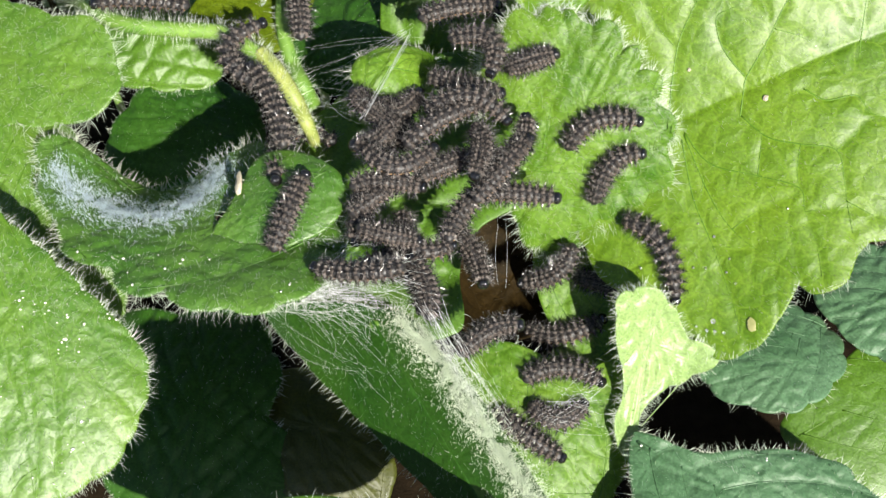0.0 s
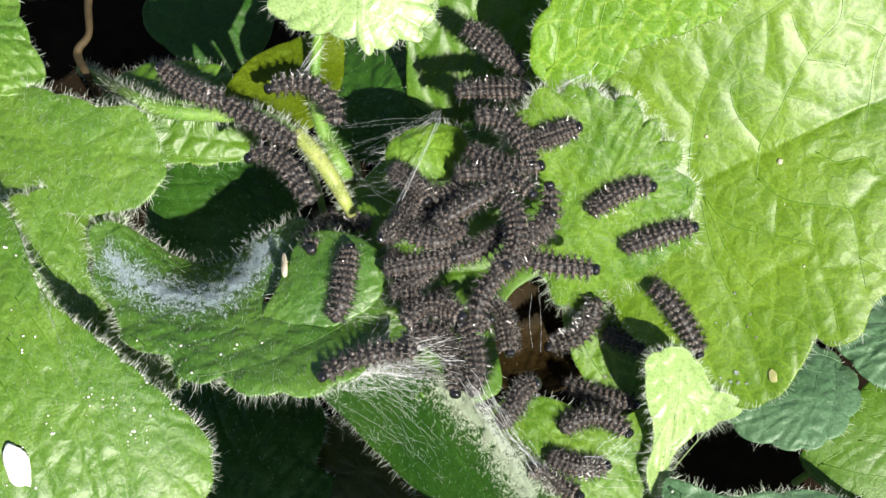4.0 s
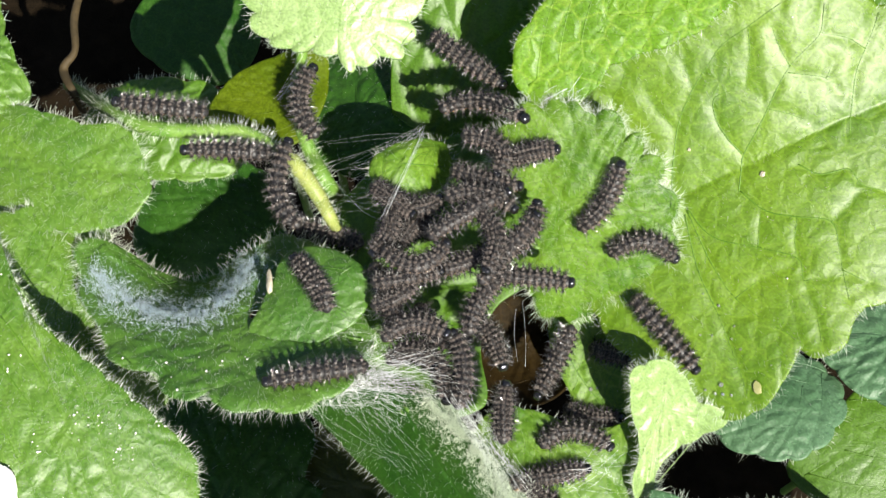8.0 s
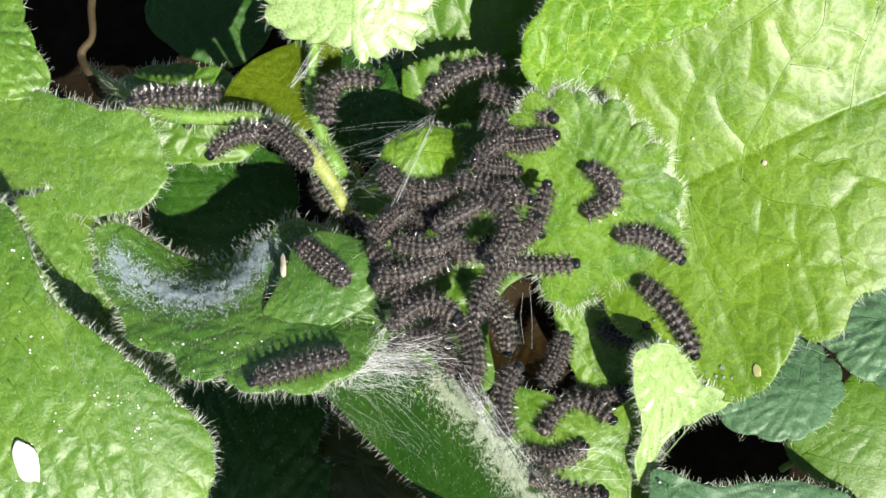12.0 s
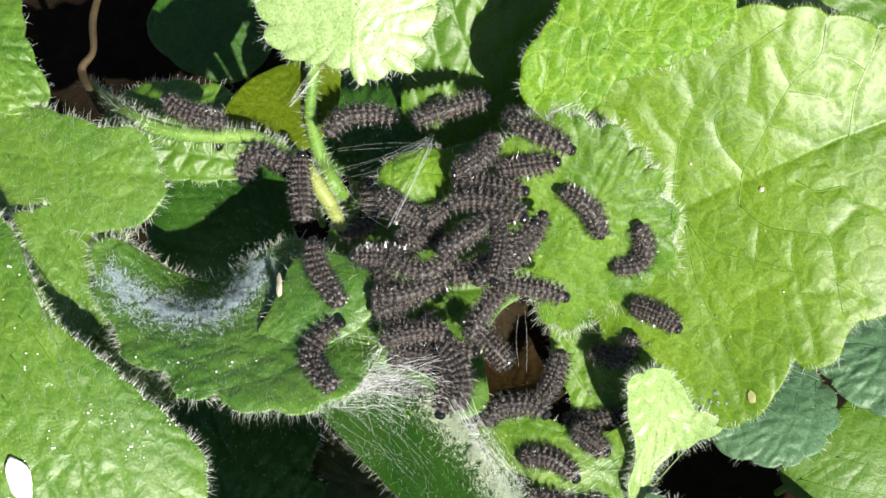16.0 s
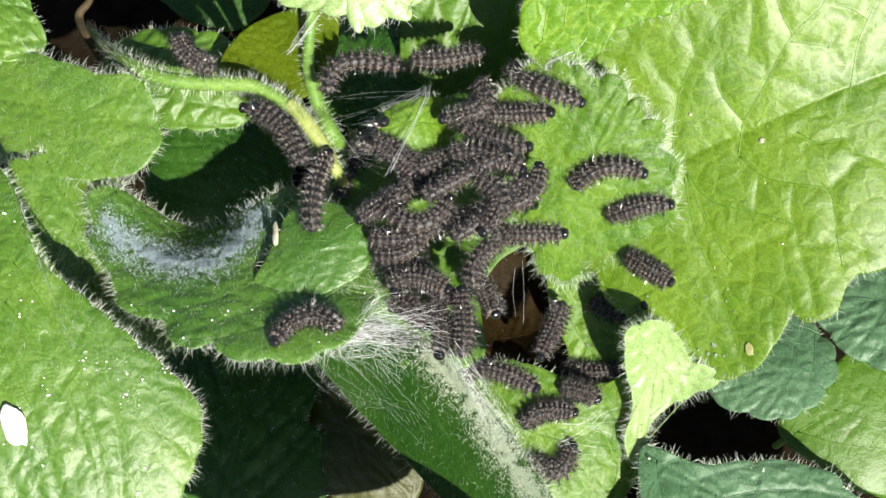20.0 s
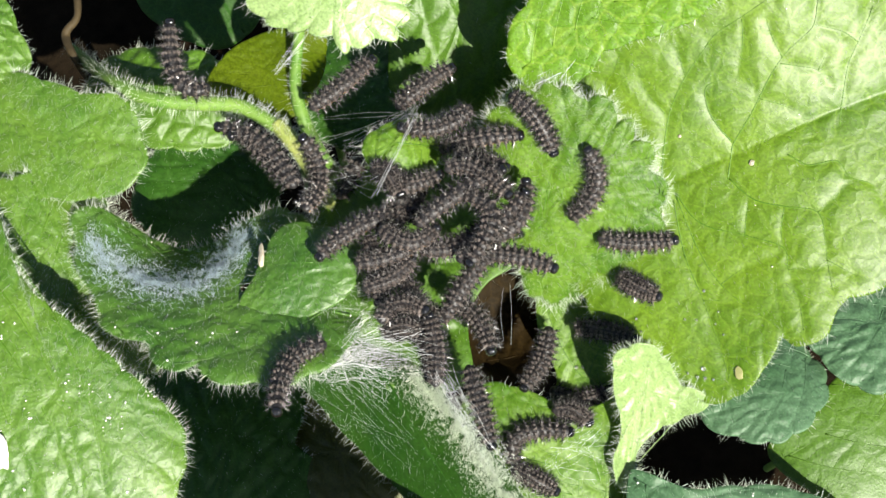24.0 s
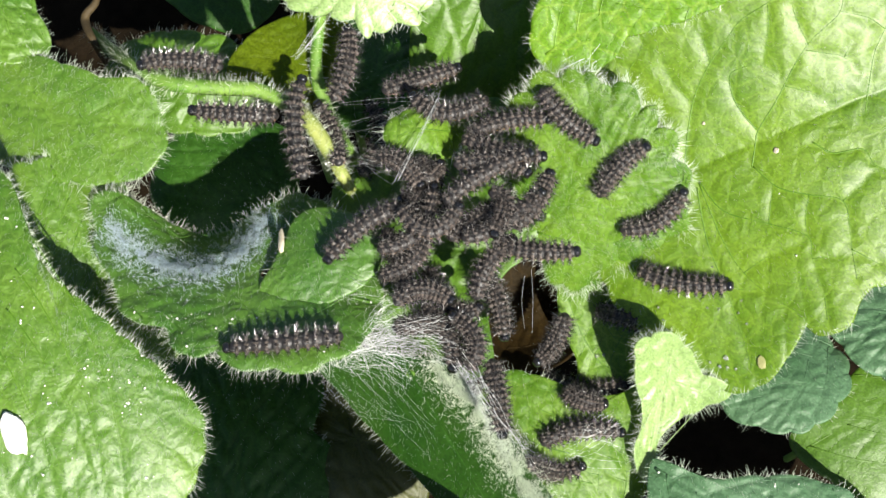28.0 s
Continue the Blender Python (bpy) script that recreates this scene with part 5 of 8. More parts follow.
caterpillar("bristly black caterpillar resting on a leaf", [
    (0, (-18.5, 17.6, 2.0), (-19.3, 23.2, 2.0), (-21.2, 27.8, 2.0)),
    (1, (-18.5, 17.6, 2.0), (-19.3, 23.2, 2.0), (-21.2, 27.8, 2.0)),
    (2, (-18.9, 17.3, 2.0), (-19.2, 24.2, 2.0), (-27.7, 24.5, 2.0)),
    (3, (-18.6, 16.8, 2.0), (-20.1, 22.7, 2.0), (-28.2, 21.8, 2.0)),
    (6, (-18.3, 16.6, 2.0), (-21.9, 21.6, 2.0), (-29.7, 24.9, 2.0)),
    (6.67, (-18.5, 16.9, 2.0), (-21.8, 22.0, 2.0), (-26.3, 26.0, 2.0)),
    (7.33, (-18.7, 17.1, 2.0), (-21.7, 22.4, 2.0), (-22.9, 27.2, 2.0)),
    (8, (-18.8, 17.3, 2.0), (-21.6, 22.8, 2.0), (-19.6, 28.4, 2.0)),
    (8.33, (-18.8, 17.4, 2.0), (-20.7, 23.3, 2.0), (-17.5, 26.6, 2.0)),
    (8.67, (-18.7, 17.6, 2.0), (-19.8, 23.9, 2.0), (-15.5, 24.7, 2.0)),
    (9, (-18.7, 17.7, 2.0), (-18.9, 24.4, 2.0), (-13.4, 22.9, 2.0))], [
    (11, (-17.3, 16.6, 2.0), (-18.3, 22.2, 2.0), (-12.5, 23.6, 2.0)),
    (12, (-19.1, 17.1, 2.0), (-18.4, 23.6, 2.0), (-11.4, 24.1, 2.0)),
    (15, (-18.7, 18.1, 2.0), (-16.7, 22.8, 2.0), (-8.7, 21.0, 2.0)),
    (17, (-18.9, 18.8, 2.0), (-13.8, 21.7, 2.0), (-8.1, 22.3, 2.0)),
    (19, (-18.9, 16.9, 2.0), (-15.2, 22.5, 2.0), (-7.4, 24.1, 2.0)),
    (20, (-18.4, 17.0, 2.0), (-16.0, 22.1, 2.0), (-6.9, 21.4, 2.0)),
    (24, (-19.0, 17.9, 2.0), (-14.9, 21.2, 2.0), (-9.9, 26.0, 2.0)),
    (25, (-18.5, 17.1, 2.0), (-15.3, 22.6, 2.0), (-15.6, 27.2, 2.0)),
    (26, (-19.1, 17.4, 2.0), (-15.5, 22.0, 2.0), (-13.2, 19.1, 25.1)),
    (27, (-18.4, 17.5, 2.0), (-16.6, 23.0, 2.0), (-16.4, 28.1, 2.0)),
    (28, (-18.7, 16.9, 2.0), (-16.9, 22.9, 2.0), (-17.2, 28.4, 2.0))])
caterpillar("bristly black caterpillar resting on a leaf", [
    (0, (7.2, 31.3, 4.0), (8.1, 26.6, 4.0), (9.5, 21.1, 4.0)),
    (1, (7.2, 31.3, 4.0), (8.1, 26.6, 4.0), (9.5, 21.1, 4.0)),
    (2, (3.5, 33.9, 4.0), (4.8, 29.2, 4.0), (8.7, 24.7, 4.0)),
    (3, (4.6, 35.0, 4.0), (5.9, 29.8, 4.0), (9.3, 24.8, 4.0)),
    (4, (0.9, 31.8, 4.0), (4.6, 29.0, 4.0), (9.4, 24.3, 4.0)),
    (5, (-2.8, 28.6, 4.0), (3.2, 28.1, 4.0), (9.4, 23.9, 4.0)),
    (6, (-6.5, 25.4, 4.0), (1.9, 27.2, 4.0), (9.5, 23.5, 4.0)),
    (8, (-1.4, 33.0, 4.0), (4.1, 28.3, 4.0), (9.2, 24.6, 4.0)),
    (9, (1.8, 36.6, 4.0), (4.5, 29.3, 4.0), (8.9, 24.5, 4.0)),
    (9.5, (1.6, 32.8, 4.0), (4.8, 28.2, 4.0), (9.0, 24.2, 4.0)),
    (10, (1.5, 29.0, 4.0), (5.1, 27.0, 4.0), (9.1, 23.9, 4.0)),
    (10.5, (1.4, 25.2, 4.0), (5.4, 25.9, 4.0), (9.1, 23.6, 4.0))], [
    (11, (1.3, 21.4, 4.0), (5.7, 24.7, 4.0), (9.2, 23.3, 4.0)),
    (12, (-4.2, 19.6, 4.0), (0.9, 24.7, 4.0), (7.9, 26.1, 4.0)),
    (15, (-5.2, 20.3, 4.0), (0.0, 22.7, 4.0), (6.9, 24.6, 4.0)),
    (17, (-5.8, 20.1, 4.0), (-0.2, 22.6, 4.0), (5.0, 24.0, 4.0)),
    (19, (-5.6, 22.8, 4.0), (-0.4, 22.5, 4.0), (5.2, 24.0, 4.0)),
    (21, (-5.8, 20.6, 4.0), (-0.2, 22.1, 4.0), (4.9, 23.1, 4.0)),
    (24, (-5.6, 17.6, 4.0), (-1.9, 21.3, 4.0), (2.3, 24.1, 4.0)),
    (25, (-5.5, 16.7, 4.0), (-1.5, 20.9, 4.0), (1.9, 22.8, 4.0)),
    (26, (-8.3, 16.1, 4.0), (-4.2, 18.9, 4.0), (0.4, 22.6, 4.0)),
    (27, (-7.2, 17.2, 4.0), (-3.9, 20.0, 4.0), (0.3, 21.9, 4.0)),
    (28, (-11.0, 17.8, 4.0), (-5.1, 19.8, 4.0), (-0.1, 21.7, 4.0))])
caterpillar("bristly black caterpillar resting on a leaf", [
    (0, (-1.4, 20.2, 4.7), (3.6, 22.1, 4.7), (9.4, 22.7, 4.7)),
    (1, (-1.4, 20.1, 4.6), (3.6, 22.0, 4.6), (9.4, 22.6, 4.6)),
    (2, (-1.6, 20.6, 4.6), (3.7, 21.6, 4.6), (10.4, 21.3, 4.6)),
    (3, (-0.8, 20.9, 4.6), (5.0, 21.4, 4.6), (10.5, 20.9, 4.6)),
    (6, (-0.1, 20.1, 4.6), (5.3, 21.0, 4.6), (11.7, 18.4, 10.8)),
    (8, (-0.1, 20.3, 4.6), (5.8, 21.7, 4.6), (12.2, 16.7, 10.1)),
    (9, (0.9, 21.4, 4.6), (7.1, 21.4, 4.6), (12.5, 16.1, 9.8)),
    (11, (3.1, 21.2, 4.6), (9.2, 21.2, 4.6), (13.7, 15.4, 9.8)),
    (12, (4.4, 21.7, 4.6), (9.5, 19.9, 4.6), (15.3, 15.1, 9.9))], [
    (15, (7.8, 21.7, 6.7), (12.7, 16.8, 10.4), (17.0, 13.7, 9.1)),
    (17, (9.4, 19.6, 7.2), (13.9, 15.9, 10.1), (19.8, 14.7, 10.1)),
    (19, (9.5, 20.0, 7.1), (14.0, 15.9, 10.1), (21.4, 15.4, 10.8)),
    (21, (9.2, 20.2, 6.1), (14.2, 15.3, 9.8), (18.1, 11.3, 7.7)),
    (24, (11.2, 17.6, 10.2), (15.1, 14.3, 9.4), (17.7, 10.0, 7.0)),
    (25, (11.6, 17.1, 10.1), (14.6, 13.7, 8.8), (18.0, 9.7, 6.8)),
    (26, (11.8, 17.5, 10.4), (15.6, 13.3, 8.8), (17.4, 8.9, 6.4)),
    (27, (12.5, 16.5, 10.1), (16.3, 12.9, 8.4), (18.5, 8.9, 6.4)),
    (28, (12.5, 16.4, 10.0), (15.9, 12.7, 8.3), (20.5, 9.8, 7.2))])
caterpillar("bristly black caterpillar resting on a leaf", [
    (0, (3.0, 15.6, 7.5), (8.7, 15.3, 8.2), (8.8, 10.4, 7.5)),
    (1, (3.0, 15.6, 7.5), (8.7, 15.4, 8.2), (8.8, 10.4, 7.5)),
    (2, (3.0, 14.9, 7.5), (8.7, 14.9, 7.8), (9.6, 8.8, 7.5)),
    (3, (2.5, 15.5, 7.5), (7.5, 14.7, 7.5), (11.1, 8.1, 7.5)),
    (6, (2.8, 15.4, 7.5), (8.5, 14.0, 7.5), (8.5, 8.8, 7.5)),
    (8, (3.2, 15.1, 7.5), (8.6, 13.3, 7.5), (8.1, 9.0, 7.5)),
    (9, (4.4, 15.6, 7.5), (7.8, 13.3, 7.5), (7.8, 10.1, 7.5)),
    (11, (4.8, 15.4, 7.5), (7.4, 12.3, 7.5), (3.9, 7.3, 7.5)),
    (12, (4.4, 16.0, 7.5), (8.2, 13.3, 7.5), (3.5, 9.7, 7.5))], [
    (15, (6.1, 16.8, 7.5), (6.1, 13.3, 7.5), (1.1, 10.5, 7.5)),
    (17, (5.1, 17.2, 7.5), (4.8, 14.0, 7.5), (0.6, 10.8, 7.5)),
    (19, (4.4, 18.0, 7.5), (5.8, 13.6, 7.5), (-0.1, 11.3, 7.5)),
    (21, (4.6, 16.8, 7.5), (4.3, 13.3, 7.5), (-1.5, 11.4, 7.5)),
    (24, (5.1, 16.6, 7.5), (1.0, 13.4, 7.5), (-4.9, 13.1, 7.8)),
    (25, (4.6, 17.0, 7.5), (0.5, 13.8, 7.5), (-5.3, 13.1, 7.9)),
    (26, (4.8, 16.5, 7.5), (0.3, 12.9, 7.5), (-4.7, 14.9, 7.5)),
    (27, (4.3, 16.3, 7.5), (-0.2, 13.5, 7.5), (-6.1, 15.1, 7.5)),
    (28, (4.3, 15.7, 7.5), (-1.4, 13.3, 7.5), (-6.5, 15.8, 7.5))])
caterpillar("bristly black caterpillar resting on a leaf", [
    (0, (11.2, 11.8, 6.5), (14.5, 12.5, 7.9), (17.6, 13.3, 8.7)),
    (1, (11.2, 11.8, 6.4), (14.5, 12.5, 7.9), (17.6, 13.5, 8.9)),
    (2, (11.2, 12.2, 6.7), (14.5, 12.6, 7.9), (17.7, 13.7, 8.9)),
    (3, (11.6, 12.2, 6.9), (14.8, 13.0, 8.3), (17.6, 13.7, 8.9)),
    (6, (9.8, 12.0, 5.9), (13.5, 12.4, 7.4), (17.1, 13.2, 8.6)),
    (8, (9.8, 11.9, 5.7), (13.2, 12.5, 7.4), (16.8, 12.7, 8.1)),
    (9, (9.6, 12.4, 6.0), (13.1, 12.4, 7.3), (16.0, 12.6, 8.1)),
    (11, (9.1, 12.4, 5.7), (12.6, 12.4, 7.1), (15.9, 12.9, 8.4)),
    (12, (8.6, 12.7, 5.5), (12.0, 12.6, 7.0), (15.7, 13.0, 8.5))], [
    (15, (7.8, 12.8, 5.0), (12.1, 12.6, 7.0), (15.4, 12.7, 8.2)),
    (17, (6.5, 11.0, 7.0), (11.6, 12.2, 6.5), (17.0, 12.7, 8.1)),
    (19, (5.8, 12.4, 7.0), (10.9, 12.7, 6.7), (15.4, 12.7, 8.2)),
    (21, (5.2, 12.1, 7.0), (10.2, 12.6, 6.3), (15.6, 12.4, 7.9)),
    (24, (1.1, 11.4, 3.1), (6.9, 11.9, 7.0), (12.7, 12.5, 7.2)),
    (25, (1.4, 10.8, 2.4), (7.2, 13.6, 4.8), (13.0, 12.9, 7.6)),
    (26, (1.1, 11.4, 2.8), (7.0, 13.2, 4.5), (12.8, 12.4, 7.1)),
    (27, (1.5, 12.8, 2.2), (7.3, 13.7, 5.1), (13.9, 12.9, 8.0)),
    (28, (2.0, 10.1, 7.0), (6.9, 12.4, 7.0), (13.5, 12.8, 7.8))])
caterpillar("bristly black caterpillar resting on a leaf", [
    (0, (20.1, 2.5, 1.3), (23.6, 5.7, 4.1), (29.7, 5.7, 4.3)),
    (1, (20.1, 2.4, 1.1), (23.6, 5.6, 4.0), (29.7, 5.7, 4.2)),
    (2, (19.7, 3.3, 1.7), (23.6, 5.9, 4.2), (28.6, 4.1, 2.8)),
    (3, (19.6, 3.7, 1.8), (24.5, 5.5, 3.9), (30.0, 4.1, 2.7)),
    (3.75, (19.6, 3.3, 1.6), (24.4, 5.6, 4.0), (28.9, 5.5, 4.1)),
    (4.5, (19.6, 2.9, 1.5), (24.4, 5.6, 4.0), (27.8, 6.7, 5.2)),
    (5.25, (19.5, 2.6, 1.1), (24.3, 5.6, 4.0), (26.7, 8.0, 6.5)),
    (6, (19.5, 2.4, 0.9), (24.3, 5.6, 4.0), (25.6, 9.2, 7.4)),
    (8, (20.3, 2.8, 1.4), (23.9, 5.7, 4.1), (26.0, 10.3, 8.4)),
    (9, (20.2, 2.5, 1.2), (23.5, 6.1, 4.4), (27.4, 9.8, 7.9)),
    (11, (20.1, 2.5, 1.2), (23.8, 6.4, 4.7), (25.1, 10.6, 8.3)),
    (12, (20.3, 2.8, 1.5), (24.4, 5.6, 4.0), (20.1, 8.8, 6.2)),
    (13, (21.2, 3.0, 1.8), (23.1, 6.0, 4.4), (18.7, 8.3, 5.5)),
    (14, (22.4, 3.1, 1.7), (21.9, 6.4, 4.5), (17.4, 7.9, 4.6))], [
    (15, (23.3, 3.3, 2.1), (20.7, 6.9, 4.7), (16.0, 7.4, 3.8)),
    (17, (22.6, 2.5, 1.4), (21.6, 6.4, 4.4), (19.8, 10.3, 7.5)),
    (17.67, (21.8, 2.5, 1.3), (22.1, 6.1, 4.4), (22.5, 8.9, 6.5)),
    (18.33, (20.9, 2.6, 1.4), (22.7, 5.8, 4.1), (25.4, 7.5, 5.8)),
    (19, (20.1, 2.7, 1.3), (23.3, 5.5, 3.8), (28.3, 6.1, 4.9)),
    (21, (19.4, 3.2, 1.5), (23.9, 5.7, 4.0), (29.9, 4.4, 3.0)),
    (21.75, (19.7, 3.0, 1.5), (23.9, 5.8, 4.1), (28.1, 5.7, 4.5)),
    (22.5, (20.0, 2.6, 1.2), (24.0, 5.8, 4.1), (26.2, 7.3, 5.6)),
    (23.25, (20.3, 2.3, 0.9), (24.1, 5.8, 4.2), (24.4, 8.8, 6.7)),
    (24, (20.7, 2.0, 0.7), (24.2, 5.9, 4.3), (22.6, 10.4, 7.8)),
    (25, (21.0, 2.4, 1.3), (23.7, 6.6, 4.9), (21.7, 11.2, 8.1)),
    (26, (21.2, 2.6, 1.7), (24.2, 7.0, 5.3), (21.9, 12.2, 9.0)),
    (27, (21.5, 2.9, 1.8), (23.2, 7.2, 5.3), (22.4, 12.4, 9.1)),
    (28, (21.5, 3.2, 1.9), (24.0, 6.7, 5.0), (27.9, 9.2, 7.3))])
caterpillar("bristly black caterpillar resting on a leaf", [
    (0, (24.3, -3.1, -4.3), (26.4, 1.1, -0.1), (30.5, 2.3, 1.0)),
    (1, (24.3, -3.4, -4.7), (26.4, 0.9, -0.4), (30.5, 2.2, 0.9)),
    (2, (23.4, -2.9, -4.3), (26.5, 0.1, -1.1), (31.6, 2.0, 0.9)),
    (3, (24.2, -1.8, -3.0), (28.6, 0.1, -0.9), (33.9, 1.1, 0.2)),
    (6, (25.0, -1.0, -2.2), (29.6, 0.7, -0.7), (35.6, 2.5, -0.9)),
    (8, (25.1, -0.4, -1.4), (30.0, 1.3, 0.1), (34.8, -0.9, -2.3)),
    (9, (24.7, -0.3, -1.5), (29.0, 1.2, -0.2), (33.9, -0.2, -1.4)),
    (11, (25.0, 0.0, -1.2), (29.3, 0.7, -0.7), (33.6, -3.3, -3.5)),
    (12, (25.2, 0.0, -1.2), (30.4, 0.1, -1.2), (35.3, -3.2, -2.9)),
    (12.75, (25.2, -0.0, -1.3), (30.3, 0.1, -1.3), (34.3, -1.3, -2.6)),
    (13.5, (25.0, -0.0, -1.3), (30.0, 0.2, -1.3), (33.0, 0.3, -1.0)),
    (14.25, (25.0, -0.1, -1.4), (29.8, 0.1, -1.4), (31.8, 1.8, 0.8))], [
    (15, (24.9, -0.2, -1.5), (29.7, 0.2, -1.3), (30.6, 3.2, 2.0)),
    (17, (25.9, -1.3, -2.5), (30.1, 0.6, -0.8), (27.6, 5.0, 3.5)),
    (17.67, (25.7, -1.5, -2.6), (29.7, 0.8, -0.6), (29.2, 4.4, 3.2)),
    (18.33, (25.5, -1.4, -2.5), (29.2, 1.1, -0.2), (31.1, 4.0, 2.7)),
    (19, (25.2, -1.5, -2.6), (28.7, 1.4, 0.0), (32.8, 3.6, 2.0)),
    (21, (24.7, 0.5, -1.0), (29.5, -0.1, -1.6), (34.7, -0.6, -1.9)),
    (24, (25.2, -0.4, -1.6), (30.3, -0.8, -2.3), (36.6, -0.4, -1.7)),
    (25, (25.1, 0.2, -1.2), (30.6, -0.7, -2.2), (36.9, 0.1, -1.5)),
    (26, (25.3, -0.6, -1.7), (32.1, -0.3, -1.9), (34.7, 1.8, 0.3)),
    (27, (25.2, -1.2, -2.1), (31.4, 0.2, -1.0), (33.5, 3.8, 2.1)),
    (28, (25.2, -0.9, -1.8), (30.5, 0.3, -0.9), (33.9, 4.0, 2.4))])
caterpillar("bristly black caterpillar resting on a leaf", [
    (0, (28.6, -5.2, -5.8), (34.0, -8.5, -5.3), (36.3, -16.1, -7.7)),
    (1, (28.5, -5.6, -5.9), (34.0, -8.7, -5.3), (36.3, -16.2, -7.7)),
    (2, (28.5, -6.2, -6.2), (34.3, -8.9, -5.3), (36.1, -15.9, -7.7)),
    (3, (29.1, -6.0, -5.9), (33.8, -9.8, -5.8), (36.1, -16.1, -7.8)),
    (6, (28.8, -5.8, -5.9), (33.2, -11.2, -6.5), (36.6, -16.1, -7.6)),
    (8, (28.7, -5.7, -5.9), (33.6, -11.3, -6.4), (37.9, -16.7, -7.4)),
    (9, (29.0, -5.9, -6.0), (33.6, -10.6, -6.2), (37.7, -16.9, -7.6)),
    (11, (28.9, -6.0, -5.9), (34.4, -10.6, -5.9), (36.8, -16.9, -7.9)),
    (12, (29.0, -5.9, -5.9), (34.0, -10.4, -5.9), (37.6, -17.1, -7.7))], [
    (15, (28.7, -5.7, -6.0), (32.3, -8.0, -5.7), (36.1, -9.7, -5.1)),
    (17, (28.4, -5.7, -6.2), (32.2, -6.8, -5.3), (35.2, -9.4, -5.3)),
    (19, (28.0, -5.9, -6.4), (31.4, -7.8, -5.9), (34.8, -9.0, -5.3)),
    (21, (28.2, -5.2, -6.0), (32.1, -7.8, -5.7), (34.7, -10.3, -5.8)),
    (24, (28.5, -5.3, -5.9), (31.5, -7.1, -5.6), (34.5, -8.4, -5.2)),
    (25, (28.5, -5.5, -6.0), (31.9, -7.7, -5.7), (35.5, -7.0, -4.4)),
    (26, (28.3, -6.1, -6.2), (33.4, -9.1, -5.7), (38.6, -6.0, -3.1)),
    (27, (28.2, -6.1, -6.3), (33.8, -8.7, -5.4), (39.8, -6.0, -2.9)),
    (28, (28.2, -5.8, -6.2), (34.1, -8.1, -5.1), (41.5, -8.7, -3.4))])
caterpillar("bristly black caterpillar resting on a leaf", [
    (0, (22.5, -11.1, -13.8), (26.9, -12.0, -13.7), (31.1, -13.3, -13.7)),
    (1, (22.4, -11.5, -13.9), (26.8, -12.3, -13.8), (31.0, -13.6, -14.0)),
    (2, (22.7, -11.5, -13.9), (26.6, -11.9, -13.7), (30.9, -14.1, -10.3)),
    (3, (22.8, -11.2, -13.8), (27.1, -13.0, -14.2), (30.9, -14.6, -10.5)),
    (6, (22.5, -11.6, -14.0), (27.2, -12.5, -13.9), (31.6, -14.2, -11.8)),
    (8, (22.9, -11.7, -14.1), (27.6, -12.9, -14.1), (32.0, -13.8, -14.0)),
    (9, (23.2, -11.8, -14.1), (28.2, -13.1, -14.0), (31.4, -13.4, -9.8)),
    (11, (23.2, -11.5, -13.9), (27.7, -12.8, -14.1), (31.4, -12.5, -9.5)),
    (12, (23.5, -11.2, -13.7), (27.9, -13.0, -14.1), (30.6, -11.8, -9.5)),
    (15, (23.1, -11.2, -12.1), (27.0, -12.9, -9.9), (29.4, -10.7, -7.8))], [
    (17, (22.7, -11.8, -12.5), (27.5, -13.4, -10.1), (28.5, -9.8, -7.7)),
    (19, (23.5, -11.0, -13.6), (28.0, -13.2, -14.2), (30.1, -10.6, -9.3)),
    (19.67, (23.3, -11.1, -13.7), (27.8, -12.9, -14.1), (30.9, -11.8, -9.4)),
    (20.33, (23.1, -11.2, -13.8), (27.6, -12.8, -14.0), (31.8, -13.2, -9.6)),
    (21, (22.8, -11.2, -13.8), (27.3, -12.4, -13.9), (32.6, -14.5, -9.9)),
    (24, (22.6, -12.1, -12.5), (26.7, -12.9, -10.1), (31.4, -14.4, -8.4)),
    (25, (22.7, -11.5, -14.0), (27.5, -12.7, -14.0), (31.8, -14.2, -12.8)),
    (26, (22.9, -11.9, -12.5), (26.9, -12.8, -9.7), (31.6, -14.6, -8.5)),
    (27, (23.3, -12.0, -12.5), (27.4, -12.9, -9.6), (32.0, -14.4, -8.3)),
    (28, (22.8, -11.0, -13.7), (27.1, -12.5, -11.4), (32.1, -14.2, -13.8))])
